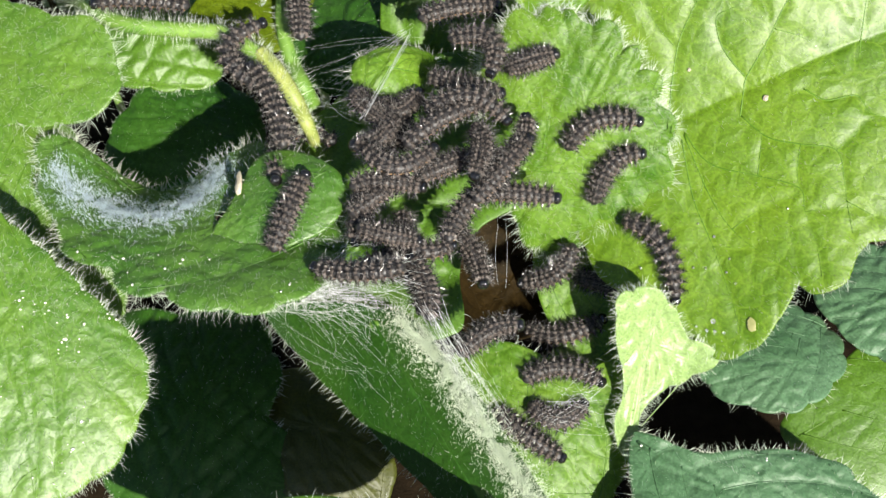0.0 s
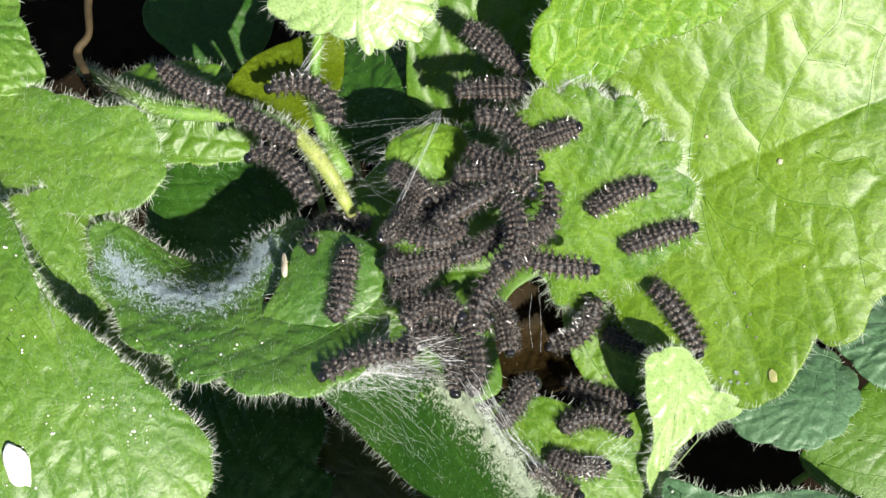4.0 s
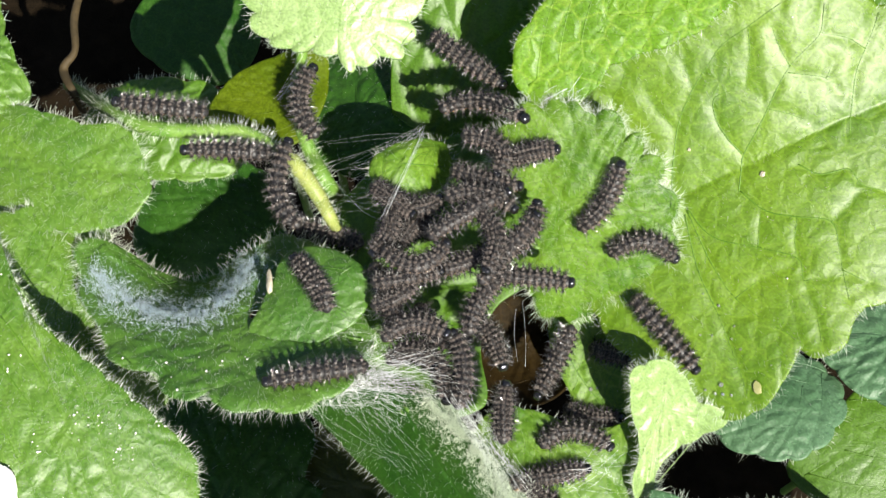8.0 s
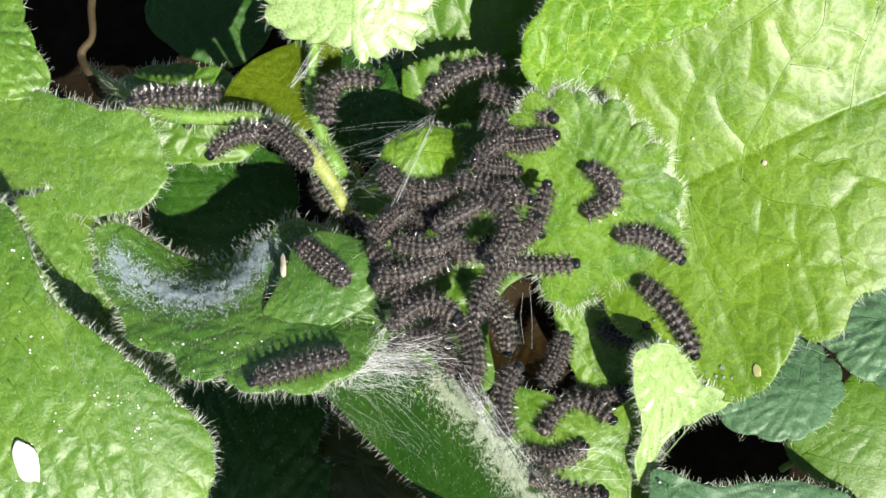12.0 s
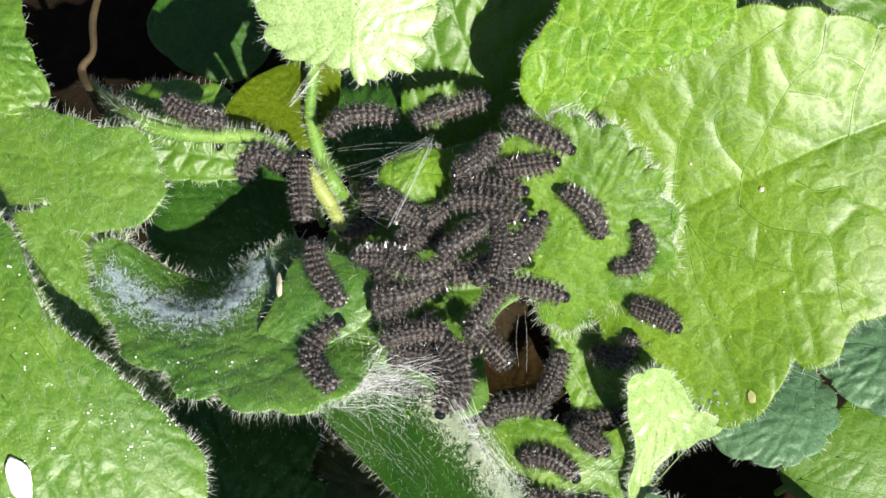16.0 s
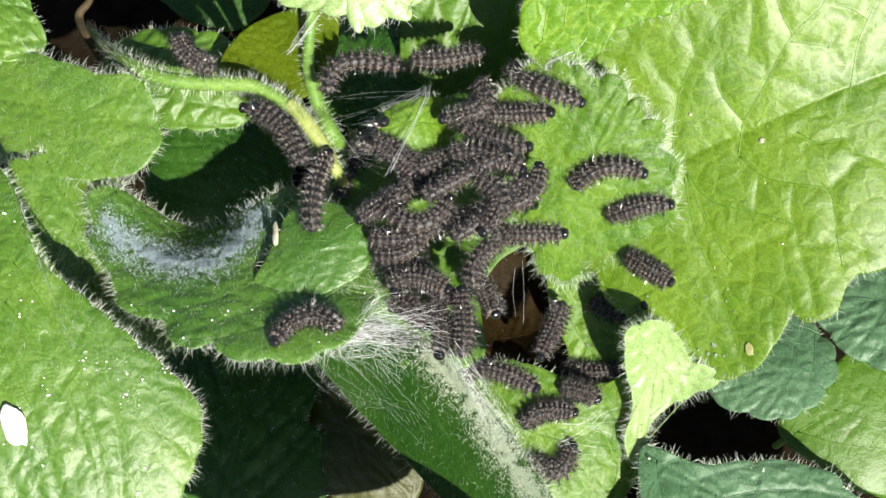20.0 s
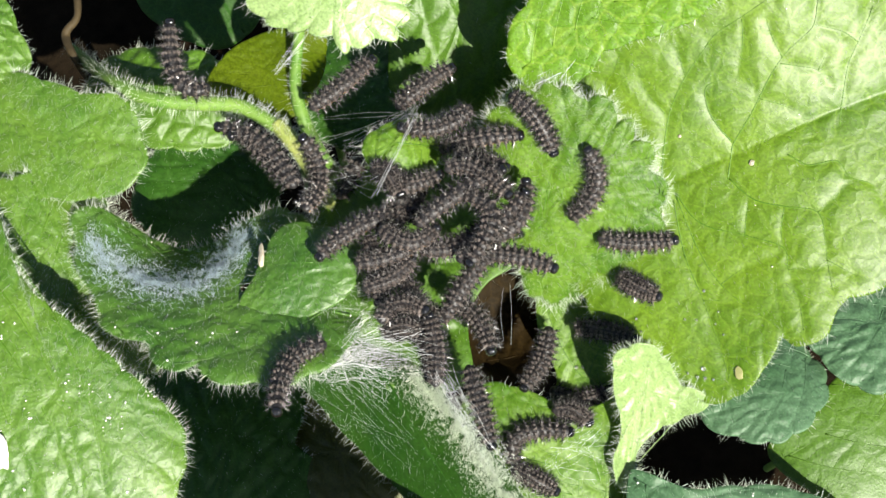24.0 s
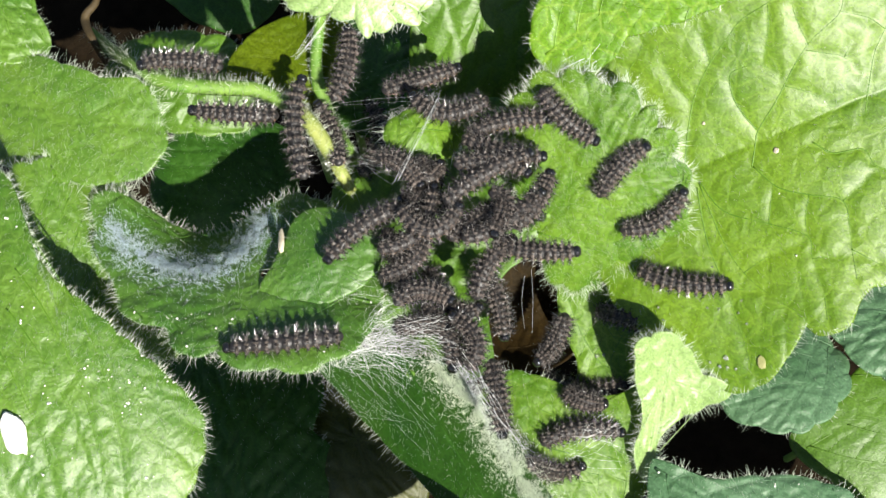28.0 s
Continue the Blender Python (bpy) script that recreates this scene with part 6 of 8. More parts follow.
caterpillar("bristly black caterpillar resting on a leaf", [
    (0, (-1.4, -19.5, 10.5), (-7.6, -20.0, 9.0), (-13.3, -18.7, 6.7)),
    (1, (-1.4, -19.5, 10.5), (-7.6, -20.0, 9.0), (-13.3, -18.7, 6.7)),
    (2, (-3.2, -20.6, 10.4), (-9.5, -20.2, 8.7), (-17.5, -18.1, 6.5)),
    (3, (-5.1, -20.5, 9.9), (-12.3, -20.0, 7.1), (-18.4, -21.4, 8.2)),
    (6, (-6.6, -19.1, 8.9), (-13.7, -19.6, 7.1), (-20.4, -24.3, 9.2)),
    (8, (-10.4, -19.0, 6.8), (-17.3, -20.3, 7.7), (-24.4, -21.6, 7.8)),
    (9, (-11.4, -19.6, 7.0), (-17.9, -21.2, 8.1), (-25.7, -23.4, 8.7)),
    (11, (-13.5, -20.7, 7.8), (-19.2, -21.7, 8.2), (-23.1, -29.7, 11.8)),
    (12, (-14.6, -20.4, 7.8), (-21.5, -22.3, 8.5), (-28.2, -24.5, 9.1)),
    (12.43, (-13.3, -19.0, 6.9), (-19.4, -19.9, 7.4), (-24.6, -19.8, 6.8)),
    (12.87, (-11.9, -17.4, 5.9), (-17.2, -17.4, 6.1), (-20.8, -15.3, 4.9)),
    (13.3, (-10.6, -15.6, 4.4), (-15.1, -15.0, 4.6), (-17.1, -11.4, 5.4)),
    (15, (-15.2, -22.4, 8.8), (-19.8, -16.9, 5.6), (-16.1, -12.5, 5.2)),
    (17, (-15.6, -22.0, 8.6), (-19.1, -16.4, 5.3), (-14.7, -11.2, 5.3))], [
    (17.67, (-15.3, -21.8, 8.6), (-18.8, -16.9, 5.6), (-17.2, -12.4, 5.2)),
    (18.33, (-14.9, -21.6, 8.5), (-18.4, -17.5, 6.1), (-19.7, -13.5, 5.1)),
    (19, (-14.5, -21.3, 8.3), (-18.1, -18.0, 6.4), (-22.2, -14.4, 4.8)),
    (19.33, (-14.5, -21.1, 8.2), (-18.6, -18.3, 6.5), (-22.7, -17.3, 5.7)),
    (19.67, (-14.4, -20.9, 8.2), (-19.0, -18.8, 6.8), (-23.1, -20.2, 7.2)),
    (20, (-14.3, -20.6, 7.9), (-19.5, -18.9, 6.8), (-23.5, -23.2, 8.6)),
    (20.33, (-14.4, -20.9, 8.1), (-19.8, -19.8, 7.3), (-21.1, -24.5, 9.2)),
    (20.67, (-14.4, -21.2, 8.2), (-20.2, -20.9, 7.9), (-18.9, -25.8, 9.6)),
    (21, (-14.4, -21.5, 8.4), (-20.6, -21.8, 8.2), (-16.3, -27.4, 11.1)),
    (24, (-14.4, -19.7, 7.3), (-19.3, -22.8, 8.6), (-20.1, -30.3, 12.4)),
    (25, (-13.9, -20.5, 7.8), (-19.5, -24.1, 9.2), (-20.8, -32.0, 13.3)),
    (26, (-14.4, -20.6, 7.9), (-21.5, -23.1, 8.8), (-27.2, -28.8, 11.1)),
    (27, (-14.4, -20.4, 7.8), (-22.0, -22.0, 8.3), (-30.5, -24.0, 8.6)),
    (28, (-14.8, -20.5, 7.9), (-23.2, -21.7, 8.0), (-31.0, -22.8, 8.1))])
caterpillar("bristly black caterpillar resting on a leaf", [
    (0, (21.7, -8.3, -8.5), (19.7, -11.7, -10.6), (14.7, -12.7, -12.9)),
    (1, (21.7, -8.4, -8.5), (19.7, -11.7, -10.7), (14.7, -12.9, -12.9)),
    (2, (20.7, -7.8, -8.5), (18.3, -12.0, -11.0), (14.1, -14.2, -13.0)),
    (3, (21.1, -7.4, -8.3), (19.0, -12.0, -11.0), (13.5, -13.4, -12.9)),
    (6, (20.8, -8.3, -8.8), (18.3, -12.6, -11.3), (15.3, -16.8, -12.3)),
    (8, (19.6, -9.5, -9.5), (17.4, -14.3, -12.1), (14.4, -19.7, -11.6)),
    (11, (18.5, -11.3, -10.7), (16.7, -15.6, -12.5), (14.8, -21.2, -11.7))], [
    (12, (17.9, -12.8, -11.4), (16.5, -17.2, -12.1), (14.3, -20.8, -11.7)),
    (17, (18.2, -12.0, -11.0), (17.0, -16.4, -12.2), (14.3, -20.1, -11.6)),
    (19, (18.8, -12.1, -11.1), (17.6, -15.4, -12.6), (15.4, -20.2, -11.7)),
    (21, (18.3, -12.3, -11.2), (17.1, -16.6, -12.1), (14.9, -21.3, -11.6)),
    (25, (18.2, -13.0, -11.5), (17.5, -17.4, -12.0), (14.5, -21.9, -11.7)),
    (26, (18.5, -13.5, -11.7), (17.2, -18.0, -11.9), (14.3, -20.7, -11.7)),
    (28, (17.5, -12.5, -11.2), (16.0, -16.9, -12.3), (13.4, -19.8, -11.6))])
caterpillar("bristly black caterpillar resting on a leaf", [
    (0, (16.0, -17.8, -18.6), (21.1, -19.0, -17.1), (26.9, -16.7, -15.7)),
    (1, (15.9, -18.6, -17.9), (21.0, -19.6, -17.3), (26.8, -17.1, -15.9)),
    (2, (15.7, -17.0, -19.3), (20.9, -19.9, -17.5), (26.3, -20.8, -17.3)),
    (3, (15.9, -17.3, -19.0), (21.1, -20.2, -17.7), (27.2, -22.0, -17.5)),
    (6, (18.7, -20.1, -17.5), (22.9, -21.1, -17.7), (28.1, -21.9, -17.4)),
    (8, (19.1, -20.3, -17.5), (23.3, -22.0, -18.0), (27.7, -22.0, -17.4)),
    (9, (18.3, -21.0, -17.5), (23.7, -22.6, -18.2), (28.6, -22.5, -16.1)),
    (11, (18.7, -21.0, -17.5), (23.3, -21.9, -18.0), (28.3, -21.9, -17.4)),
    (12, (19.1, -20.6, -17.5), (23.6, -22.3, -18.1), (28.1, -20.6, -17.1))], [
    (15, (19.1, -21.5, -17.6), (23.1, -22.2, -18.1), (28.5, -19.6, -16.7)),
    (17, (19.1, -20.7, -17.6), (23.6, -22.4, -18.1), (28.5, -21.5, -17.3)),
    (19, (19.4, -21.7, -18.2), (24.7, -22.4, -18.0), (28.8, -20.7, -17.0)),
    (21, (18.7, -20.2, -17.6), (23.2, -21.7, -18.0), (28.2, -21.7, -17.4)),
    (24, (19.4, -21.1, -17.6), (23.2, -22.7, -18.3), (28.2, -20.9, -17.2)),
    (25, (16.4, -20.9, -17.6), (21.9, -22.9, -18.5), (28.3, -22.3, -17.5)),
    (26, (16.2, -22.7, -14.8), (21.8, -23.0, -18.6), (27.8, -21.0, -17.2)),
    (27, (16.7, -22.5, -14.8), (22.2, -22.7, -18.3), (28.2, -21.7, -17.3)),
    (28, (14.5, -20.4, -17.6), (21.7, -22.8, -18.5), (28.2, -21.7, -17.4))])
caterpillar("bristly black caterpillar resting on a leaf", [
    (0, (15.8, -27.1, -13.4), (20.8, -24.8, -13.7), (26.7, -26.7, -14.2)),
    (1, (15.8, -27.6, -13.5), (20.8, -25.3, -13.7), (26.7, -27.2, -14.2)),
    (2, (15.5, -27.0, -13.4), (20.5, -23.9, -13.7), (26.4, -27.5, -14.3)),
    (3, (16.4, -26.3, -13.4), (21.5, -24.1, -13.8), (26.3, -27.0, -14.2)),
    (6, (15.2, -27.9, -13.4), (19.1, -24.4, -13.6), (25.5, -26.9, -14.0)),
    (8, (15.1, -27.1, -13.5), (19.5, -24.5, -13.6), (25.4, -27.1, -14.0)),
    (9, (15.2, -27.9, -13.4), (19.0, -23.2, -14.9), (25.1, -26.5, -14.1)),
    (11, (14.8, -30.8, -13.7), (18.4, -24.5, -13.5), (25.5, -27.1, -14.1))], [
    (12, (14.3, -28.4, -13.5), (18.9, -22.9, -14.9), (25.4, -26.1, -14.2)),
    (15, (20.1, -23.9, -13.6), (22.7, -24.7, -14.0), (25.3, -27.4, -14.1)),
    (17, (19.7, -24.6, -13.5), (22.4, -25.9, -13.8), (25.0, -27.5, -13.9)),
    (19, (19.1, -26.1, -13.5), (21.7, -25.9, -13.9), (24.4, -26.8, -13.9)),
    (21, (18.6, -24.3, -13.5), (22.1, -25.2, -13.8), (24.3, -26.8, -13.8)),
    (25, (19.8, -25.0, -13.5), (22.4, -24.8, -14.0), (25.0, -26.5, -14.0)),
    (28, (17.9, -23.6, -13.4), (20.5, -25.2, -13.6), (24.0, -25.5, -13.9))])
caterpillar("bristly black caterpillar resting on a leaf", [
    (0, (16.7, -30.5, -13.9), (20.9, -32.4, -14.5), (24.3, -29.8, -14.5)),
    (1, (16.7, -30.9, -13.9), (20.9, -32.9, -14.5), (24.2, -30.3, -14.5)),
    (2, (14.6, -30.3, -13.6), (18.8, -31.9, -14.2), (23.1, -29.3, -14.1)),
    (3, (13.9, -30.5, -13.7), (18.9, -32.1, -14.2), (22.8, -31.7, -14.5)),
    (6, (13.9, -30.4, -13.6), (18.1, -32.0, -14.1), (22.4, -31.2, -14.3)),
    (8, (12.5, -32.1, -14.1), (17.6, -31.2, -14.0), (21.9, -30.4, -14.1)),
    (9, (11.6, -31.4, -14.1), (16.9, -32.4, -14.2), (22.8, -30.6, -14.3)),
    (11, (12.0, -32.6, -14.2), (17.4, -32.6, -14.2), (22.3, -29.9, -14.1)),
    (12, (11.7, -31.0, -14.0), (16.0, -32.4, -14.1), (20.9, -30.1, -13.9)),
    (13, (11.3, -30.9, -14.0), (15.6, -30.8, -13.7), (20.3, -30.4, -14.0)),
    (14, (10.8, -30.8, -14.1), (15.2, -29.4, -13.6), (19.7, -30.7, -14.0))], [
    (15, (10.4, -30.7, -14.1), (14.8, -28.0, -13.5), (19.2, -31.0, -14.0)),
    (17, (13.6, -27.4, -13.4), (18.0, -29.1, -13.6), (21.9, -32.0, -14.3)),
    (19, (13.0, -30.6, -13.9), (15.6, -28.7, -13.5), (20.5, -30.3, -13.9)),
    (21, (13.5, -31.5, -13.9), (16.0, -28.9, -13.6), (21.3, -28.2, -13.8)),
    (24, (13.5, -33.2, -14.2), (14.2, -28.9, -13.6), (22.0, -28.2, -13.9)),
    (25, (13.9, -32.9, -14.2), (14.2, -29.1, -13.6), (23.4, -29.5, -14.2)),
    (26, (13.7, -32.6, -14.1), (14.6, -29.2, -13.6), (24.6, -29.7, -14.4)),
    (26.33, (13.7, -32.2, -14.1), (15.9, -29.3, -13.7), (25.0, -29.5, -14.4)),
    (26.67, (13.7, -31.8, -14.0), (17.2, -29.4, -13.6), (25.4, -29.4, -14.5)),
    (27, (13.8, -31.5, -13.9), (18.5, -29.6, -13.7), (25.8, -29.3, -14.4)),
    (28, (14.7, -31.9, -14.0), (19.7, -29.6, -13.9), (26.7, -29.7, -14.7))])
caterpillar("bristly black caterpillar resting on a leaf", [
    (0, (11.7, -31.5, -14.1), (15.9, -34.6, -14.5), (21.4, -37.6, -15.5)),
    (1, (11.7, -31.9, -14.1), (15.8, -35.0, -14.6), (21.4, -38.0, -15.6)),
    (2, (10.3, -34.6, -5.4), (14.7, -35.3, -14.7), (19.8, -37.6, -15.4)),
    (3, (10.5, -34.3, -5.8), (14.7, -34.6, -14.5), (18.9, -36.2, -14.9)),
    (6, (11.0, -34.0, -6.6), (14.8, -34.5, -14.4), (18.1, -36.9, -15.2)),
    (8, (10.5, -34.1, -5.9), (13.4, -33.7, -14.4), (17.5, -35.5, -14.7)),
    (9, (11.3, -34.3, -6.6), (15.1, -34.9, -14.5), (19.5, -37.6, -15.4)),
    (11, (11.7, -35.4, -6.1), (16.5, -37.3, -15.2), (23.2, -38.5, -16.1)),
    (12, (12.1, -36.4, -5.9), (17.8, -37.0, -15.3), (24.0, -37.3, -15.9)),
    (15, (13.0, -34.5, -14.7), (17.4, -35.3, -14.7), (25.4, -35.9, -15.8)),
    (17, (11.8, -36.2, -5.6), (18.1, -35.5, -14.7), (26.0, -34.4, -15.4))], [
    (19, (14.0, -35.7, -14.9), (18.4, -38.1, -15.4), (21.0, -33.8, -14.7)),
    (21, (14.0, -36.2, -14.9), (18.0, -37.4, -15.3), (20.5, -33.8, -14.7)),
    (22, (13.8, -35.5, -14.8), (17.7, -36.8, -15.2), (20.3, -35.0, -15.0)),
    (23, (13.7, -34.7, -14.6), (17.3, -36.3, -15.0), (20.2, -36.2, -15.2)),
    (24, (13.4, -34.0, -14.5), (17.0, -35.7, -14.9), (20.0, -37.2, -15.4)),
    (25, (14.1, -38.9, -5.9), (17.4, -35.3, -14.7), (20.4, -36.0, -15.1)),
    (26, (14.5, -39.5, -5.8), (16.4, -34.2, -14.6), (20.0, -35.7, -15.0)),
    (27, (13.9, -36.5, -15.0), (16.0, -33.8, -14.4), (19.6, -36.3, -15.2)),
    (27.33, (13.5, -36.0, -14.9), (16.2, -34.6, -14.6), (20.0, -35.8, -15.1)),
    (27.67, (12.7, -36.3, -6.5), (16.3, -35.3, -14.8), (20.4, -35.4, -15.1)),
    (28, (12.4, -35.8, -6.6), (16.5, -36.1, -15.0), (20.8, -35.0, -15.0))])
caterpillar("bristly black caterpillar resting on a leaf", [
    (0, (6.5, -28.5, 3.0), (10.3, -25.1, 3.0), (14.2, -24.2, 3.0)),
    (1, (6.5, -28.5, 3.0), (10.3, -25.1, 3.0), (14.2, -24.2, 3.0)),
    (2, (6.1, -27.3, 3.0), (10.0, -24.1, 3.0), (14.0, -23.2, 3.0)),
    (3, (5.9, -27.8, 3.0), (9.1, -24.6, 3.0), (13.0, -23.8, 3.0)),
    (6, (8.4, -30.7, 3.0), (8.4, -25.1, 3.0), (9.2, -20.2, 3.0)),
    (8, (8.7, -29.1, 3.0), (8.7, -25.0, 3.0), (9.2, -21.0, 3.0)),
    (9, (9.3, -30.7, 3.0), (8.5, -25.7, 3.0), (10.3, -21.4, 3.0)),
    (11, (9.8, -32.0, 3.0), (9.0, -26.5, 3.0), (10.3, -22.2, 3.0)),
    (12, (8.5, -31.0, 3.0), (7.7, -25.2, 3.0), (10.2, -21.0, 3.0))], [
    (15, (6.2, -27.7, 3.0), (9.0, -23.5, 3.0), (13.6, -23.9, 3.0)),
    (17, (6.3, -25.1, 3.0), (10.4, -22.9, 3.0), (15.4, -26.1, 3.0)),
    (19, (5.8, -29.0, 3.0), (9.9, -28.9, 3.0), (14.8, -31.2, 3.0)),
    (21, (4.4, -21.7, 3.0), (8.6, -22.4, 3.0), (13.1, -24.7, 3.0)),
    (24, (6.1, -21.6, 3.0), (7.9, -27.3, 3.0), (9.7, -32.9, 3.0)),
    (25, (5.7, -20.6, 3.0), (7.5, -26.3, 3.0), (9.2, -32.0, 3.0)),
    (26, (4.8, -22.8, 3.0), (7.3, -27.6, 3.0), (9.1, -32.4, 3.0)),
    (27, (6.0, -21.6, 3.0), (7.7, -26.5, 3.0), (7.9, -32.1, 3.0)),
    (28, (6.4, -22.5, 3.0), (7.4, -27.4, 3.0), (8.3, -33.0, 3.0))])
caterpillar("bristly black caterpillar resting on a leaf", [
    (0, (2.1, -24.3, 5.0), (1.6, -20.2, 5.0), (-0.9, -16.2, 5.0)),
    (1, (2.1, -24.3, 5.0), (1.6, -20.2, 5.0), (-0.9, -16.2, 5.0)),
    (2, (1.8, -24.7, 5.0), (1.7, -19.9, 5.0), (-0.4, -14.2, 5.0)),
    (3, (1.9, -25.0, 5.0), (1.9, -19.4, 5.0), (0.2, -14.5, 5.0)),
    (6, (2.8, -24.7, 5.0), (3.2, -19.0, 5.0), (1.2, -14.9, 5.0)),
    (8, (2.3, -24.6, 5.0), (3.2, -18.9, 5.0), (1.6, -14.0, 5.0)),
    (9, (2.7, -24.3, 5.0), (3.1, -19.2, 5.0), (2.7, -14.9, 5.0)),
    (11, (3.1, -24.3, 5.0), (3.9, -19.2, 5.0), (1.4, -14.5, 5.0)),
    (12, (2.4, -24.8, 5.0), (3.6, -19.8, 5.0), (1.1, -14.8, 5.0))], [
    (15, (2.0, -24.0, 5.0), (2.0, -19.0, 5.0), (-1.0, -14.8, 5.0)),
    (17, (2.2, -24.3, 5.0), (2.9, -19.2, 5.0), (-0.5, -15.1, 5.0)),
    (19, (3.2, -22.8, 5.0), (3.5, -18.6, 5.0), (2.6, -13.5, 5.0)),
    (21, (2.9, -24.6, 5.0), (3.1, -19.6, 5.0), (3.0, -14.5, 5.0)),
    (24, (1.4, -24.5, 5.0), (1.2, -19.6, 5.0), (0.2, -14.6, 5.0)),
    (25, (3.4, -24.4, 5.0), (2.4, -20.3, 5.0), (1.5, -16.2, 5.0)),
    (26, (2.3, -23.2, 5.0), (3.0, -19.1, 5.0), (0.4, -15.0, 5.0)),
    (27, (3.5, -22.1, 5.0), (3.4, -18.0, 5.0), (0.1, -15.6, 5.0)),
    (28, (3.2, -23.8, 5.0), (3.9, -19.7, 5.0), (0.5, -16.5, 5.0))])
caterpillar("bristly black caterpillar resting on a leaf", [
    (0, (-3.9, 3.3, 7.0), (-6.2, -0.2, 7.0), (-9.4, -1.1, 7.0)),
    (1, (-3.9, 3.3, 7.0), (-6.2, -0.2, 7.0), (-9.4, -1.1, 7.0)),
    (3, (-6.4, 3.4, 7.0), (-7.1, 0.0, 7.0), (-10.3, -2.6, 7.0)),
    (6, (-7.0, 2.9, 7.0), (-8.5, -1.3, 7.0), (-11.7, -3.0, 7.0)),
    (8, (-7.4, 4.0, 7.0), (-7.4, 0.6, 7.0), (-9.8, -2.8, 7.0)),
    (11, (-5.5, 3.9, 7.0), (-8.0, 0.3, 7.0), (-10.0, -4.1, 7.0)),
    (12, (-5.6, 2.3, 7.0), (-9.2, -0.2, 7.0), (-11.4, -3.1, 7.0)),
    (13, (-5.8, 0.6, 7.0), (-10.4, -0.8, 7.0), (-12.7, -2.1, 7.0)),
    (14, (-6.0, -1.0, 7.0), (-11.7, -1.3, 7.0), (-14.1, -1.1, 7.0)),
    (15, (-6.2, -2.6, 7.0), (-12.9, -1.8, 7.0), (-15.4, -0.1, 7.0))], [
    (15.67, (-5.9, -2.4, 7.0), (-11.6, -2.2, 7.0), (-14.4, -1.5, 7.0)),
    (16.33, (-5.7, -2.2, 7.0), (-10.4, -2.5, 7.0), (-13.4, -2.9, 7.0)),
    (17, (-5.4, -2.0, 7.0), (-9.1, -2.9, 7.0), (-12.4, -4.3, 7.0)),
    (20, (-5.5, 0.1, 7.0), (-8.7, -1.8, 7.0), (-12.4, -4.4, 7.0)),
    (24, (-6.0, -0.1, 7.0), (-11.7, -2.8, 7.0), (-16.0, -6.8, 7.0)),
    (25, (-6.4, -0.1, 7.0), (-11.2, -3.6, 7.0), (-15.4, -8.0, 7.0)),
    (26, (-8.2, -1.5, 7.0), (-12.2, -2.9, 7.0), (-15.6, -8.9, 7.0)),
    (27, (-8.7, -1.3, 7.0), (-12.7, -3.1, 7.0), (-16.4, -9.2, 7.0)),
    (28, (-7.4, -1.0, 7.0), (-13.0, -4.1, 7.0), (-17.6, -9.3, 7.0))])
caterpillar("bristly black caterpillar resting on a leaf", [
    (0, (-9.1, -6.9, 6.5), (-5.2, -5.9, 6.5), (0.4, -6.6, 6.5)),
    (1, (-9.1, -6.9, 6.5), (-5.2, -5.9, 6.5), (0.4, -6.6, 6.5)),
    (3, (-10.3, -7.5, 6.5), (-6.2, -6.6, 6.5), (-0.6, -5.7, 6.5)),
    (6, (-10.1, -7.1, 6.5), (-6.0, -6.2, 6.5), (-0.4, -5.4, 6.5)),
    (8, (-9.7, -6.9, 6.5), (-4.9, -6.1, 6.5), (0.0, -5.2, 6.5)),
    (11, (-10.4, -7.5, 6.5), (-5.4, -7.5, 6.5), (-0.3, -5.7, 6.5)),
    (15, (-11.0, -8.5, 6.5), (-6.1, -7.6, 6.5), (-0.3, -4.1, 6.5))], [
    (17, (-10.7, -7.5, 6.5), (-4.8, -7.4, 6.5), (1.0, -6.0, 6.5)),
    (20, (-10.6, -6.8, 6.5), (-5.3, -6.7, 6.5), (-0.3, -4.8, 6.5)),
    (24, (-10.7, -7.3, 6.5), (-5.0, -5.9, 6.5), (0.6, -2.3, 6.5)),
    (25, (-10.6, -7.3, 6.5), (-5.4, -4.2, 6.5), (-0.6, -1.5, 6.5)),
    (26, (-11.2, -8.2, 6.5), (-5.6, -6.3, 6.5), (-4.2, -0.4, 6.5)),
    (27, (-10.8, -8.8, 6.5), (-5.2, -5.3, 6.5), (-4.3, 1.6, 6.5)),
    (28, (-10.4, -7.3, 6.5), (-4.8, -4.5, 6.5), (-2.7, 2.3, 6.5))])
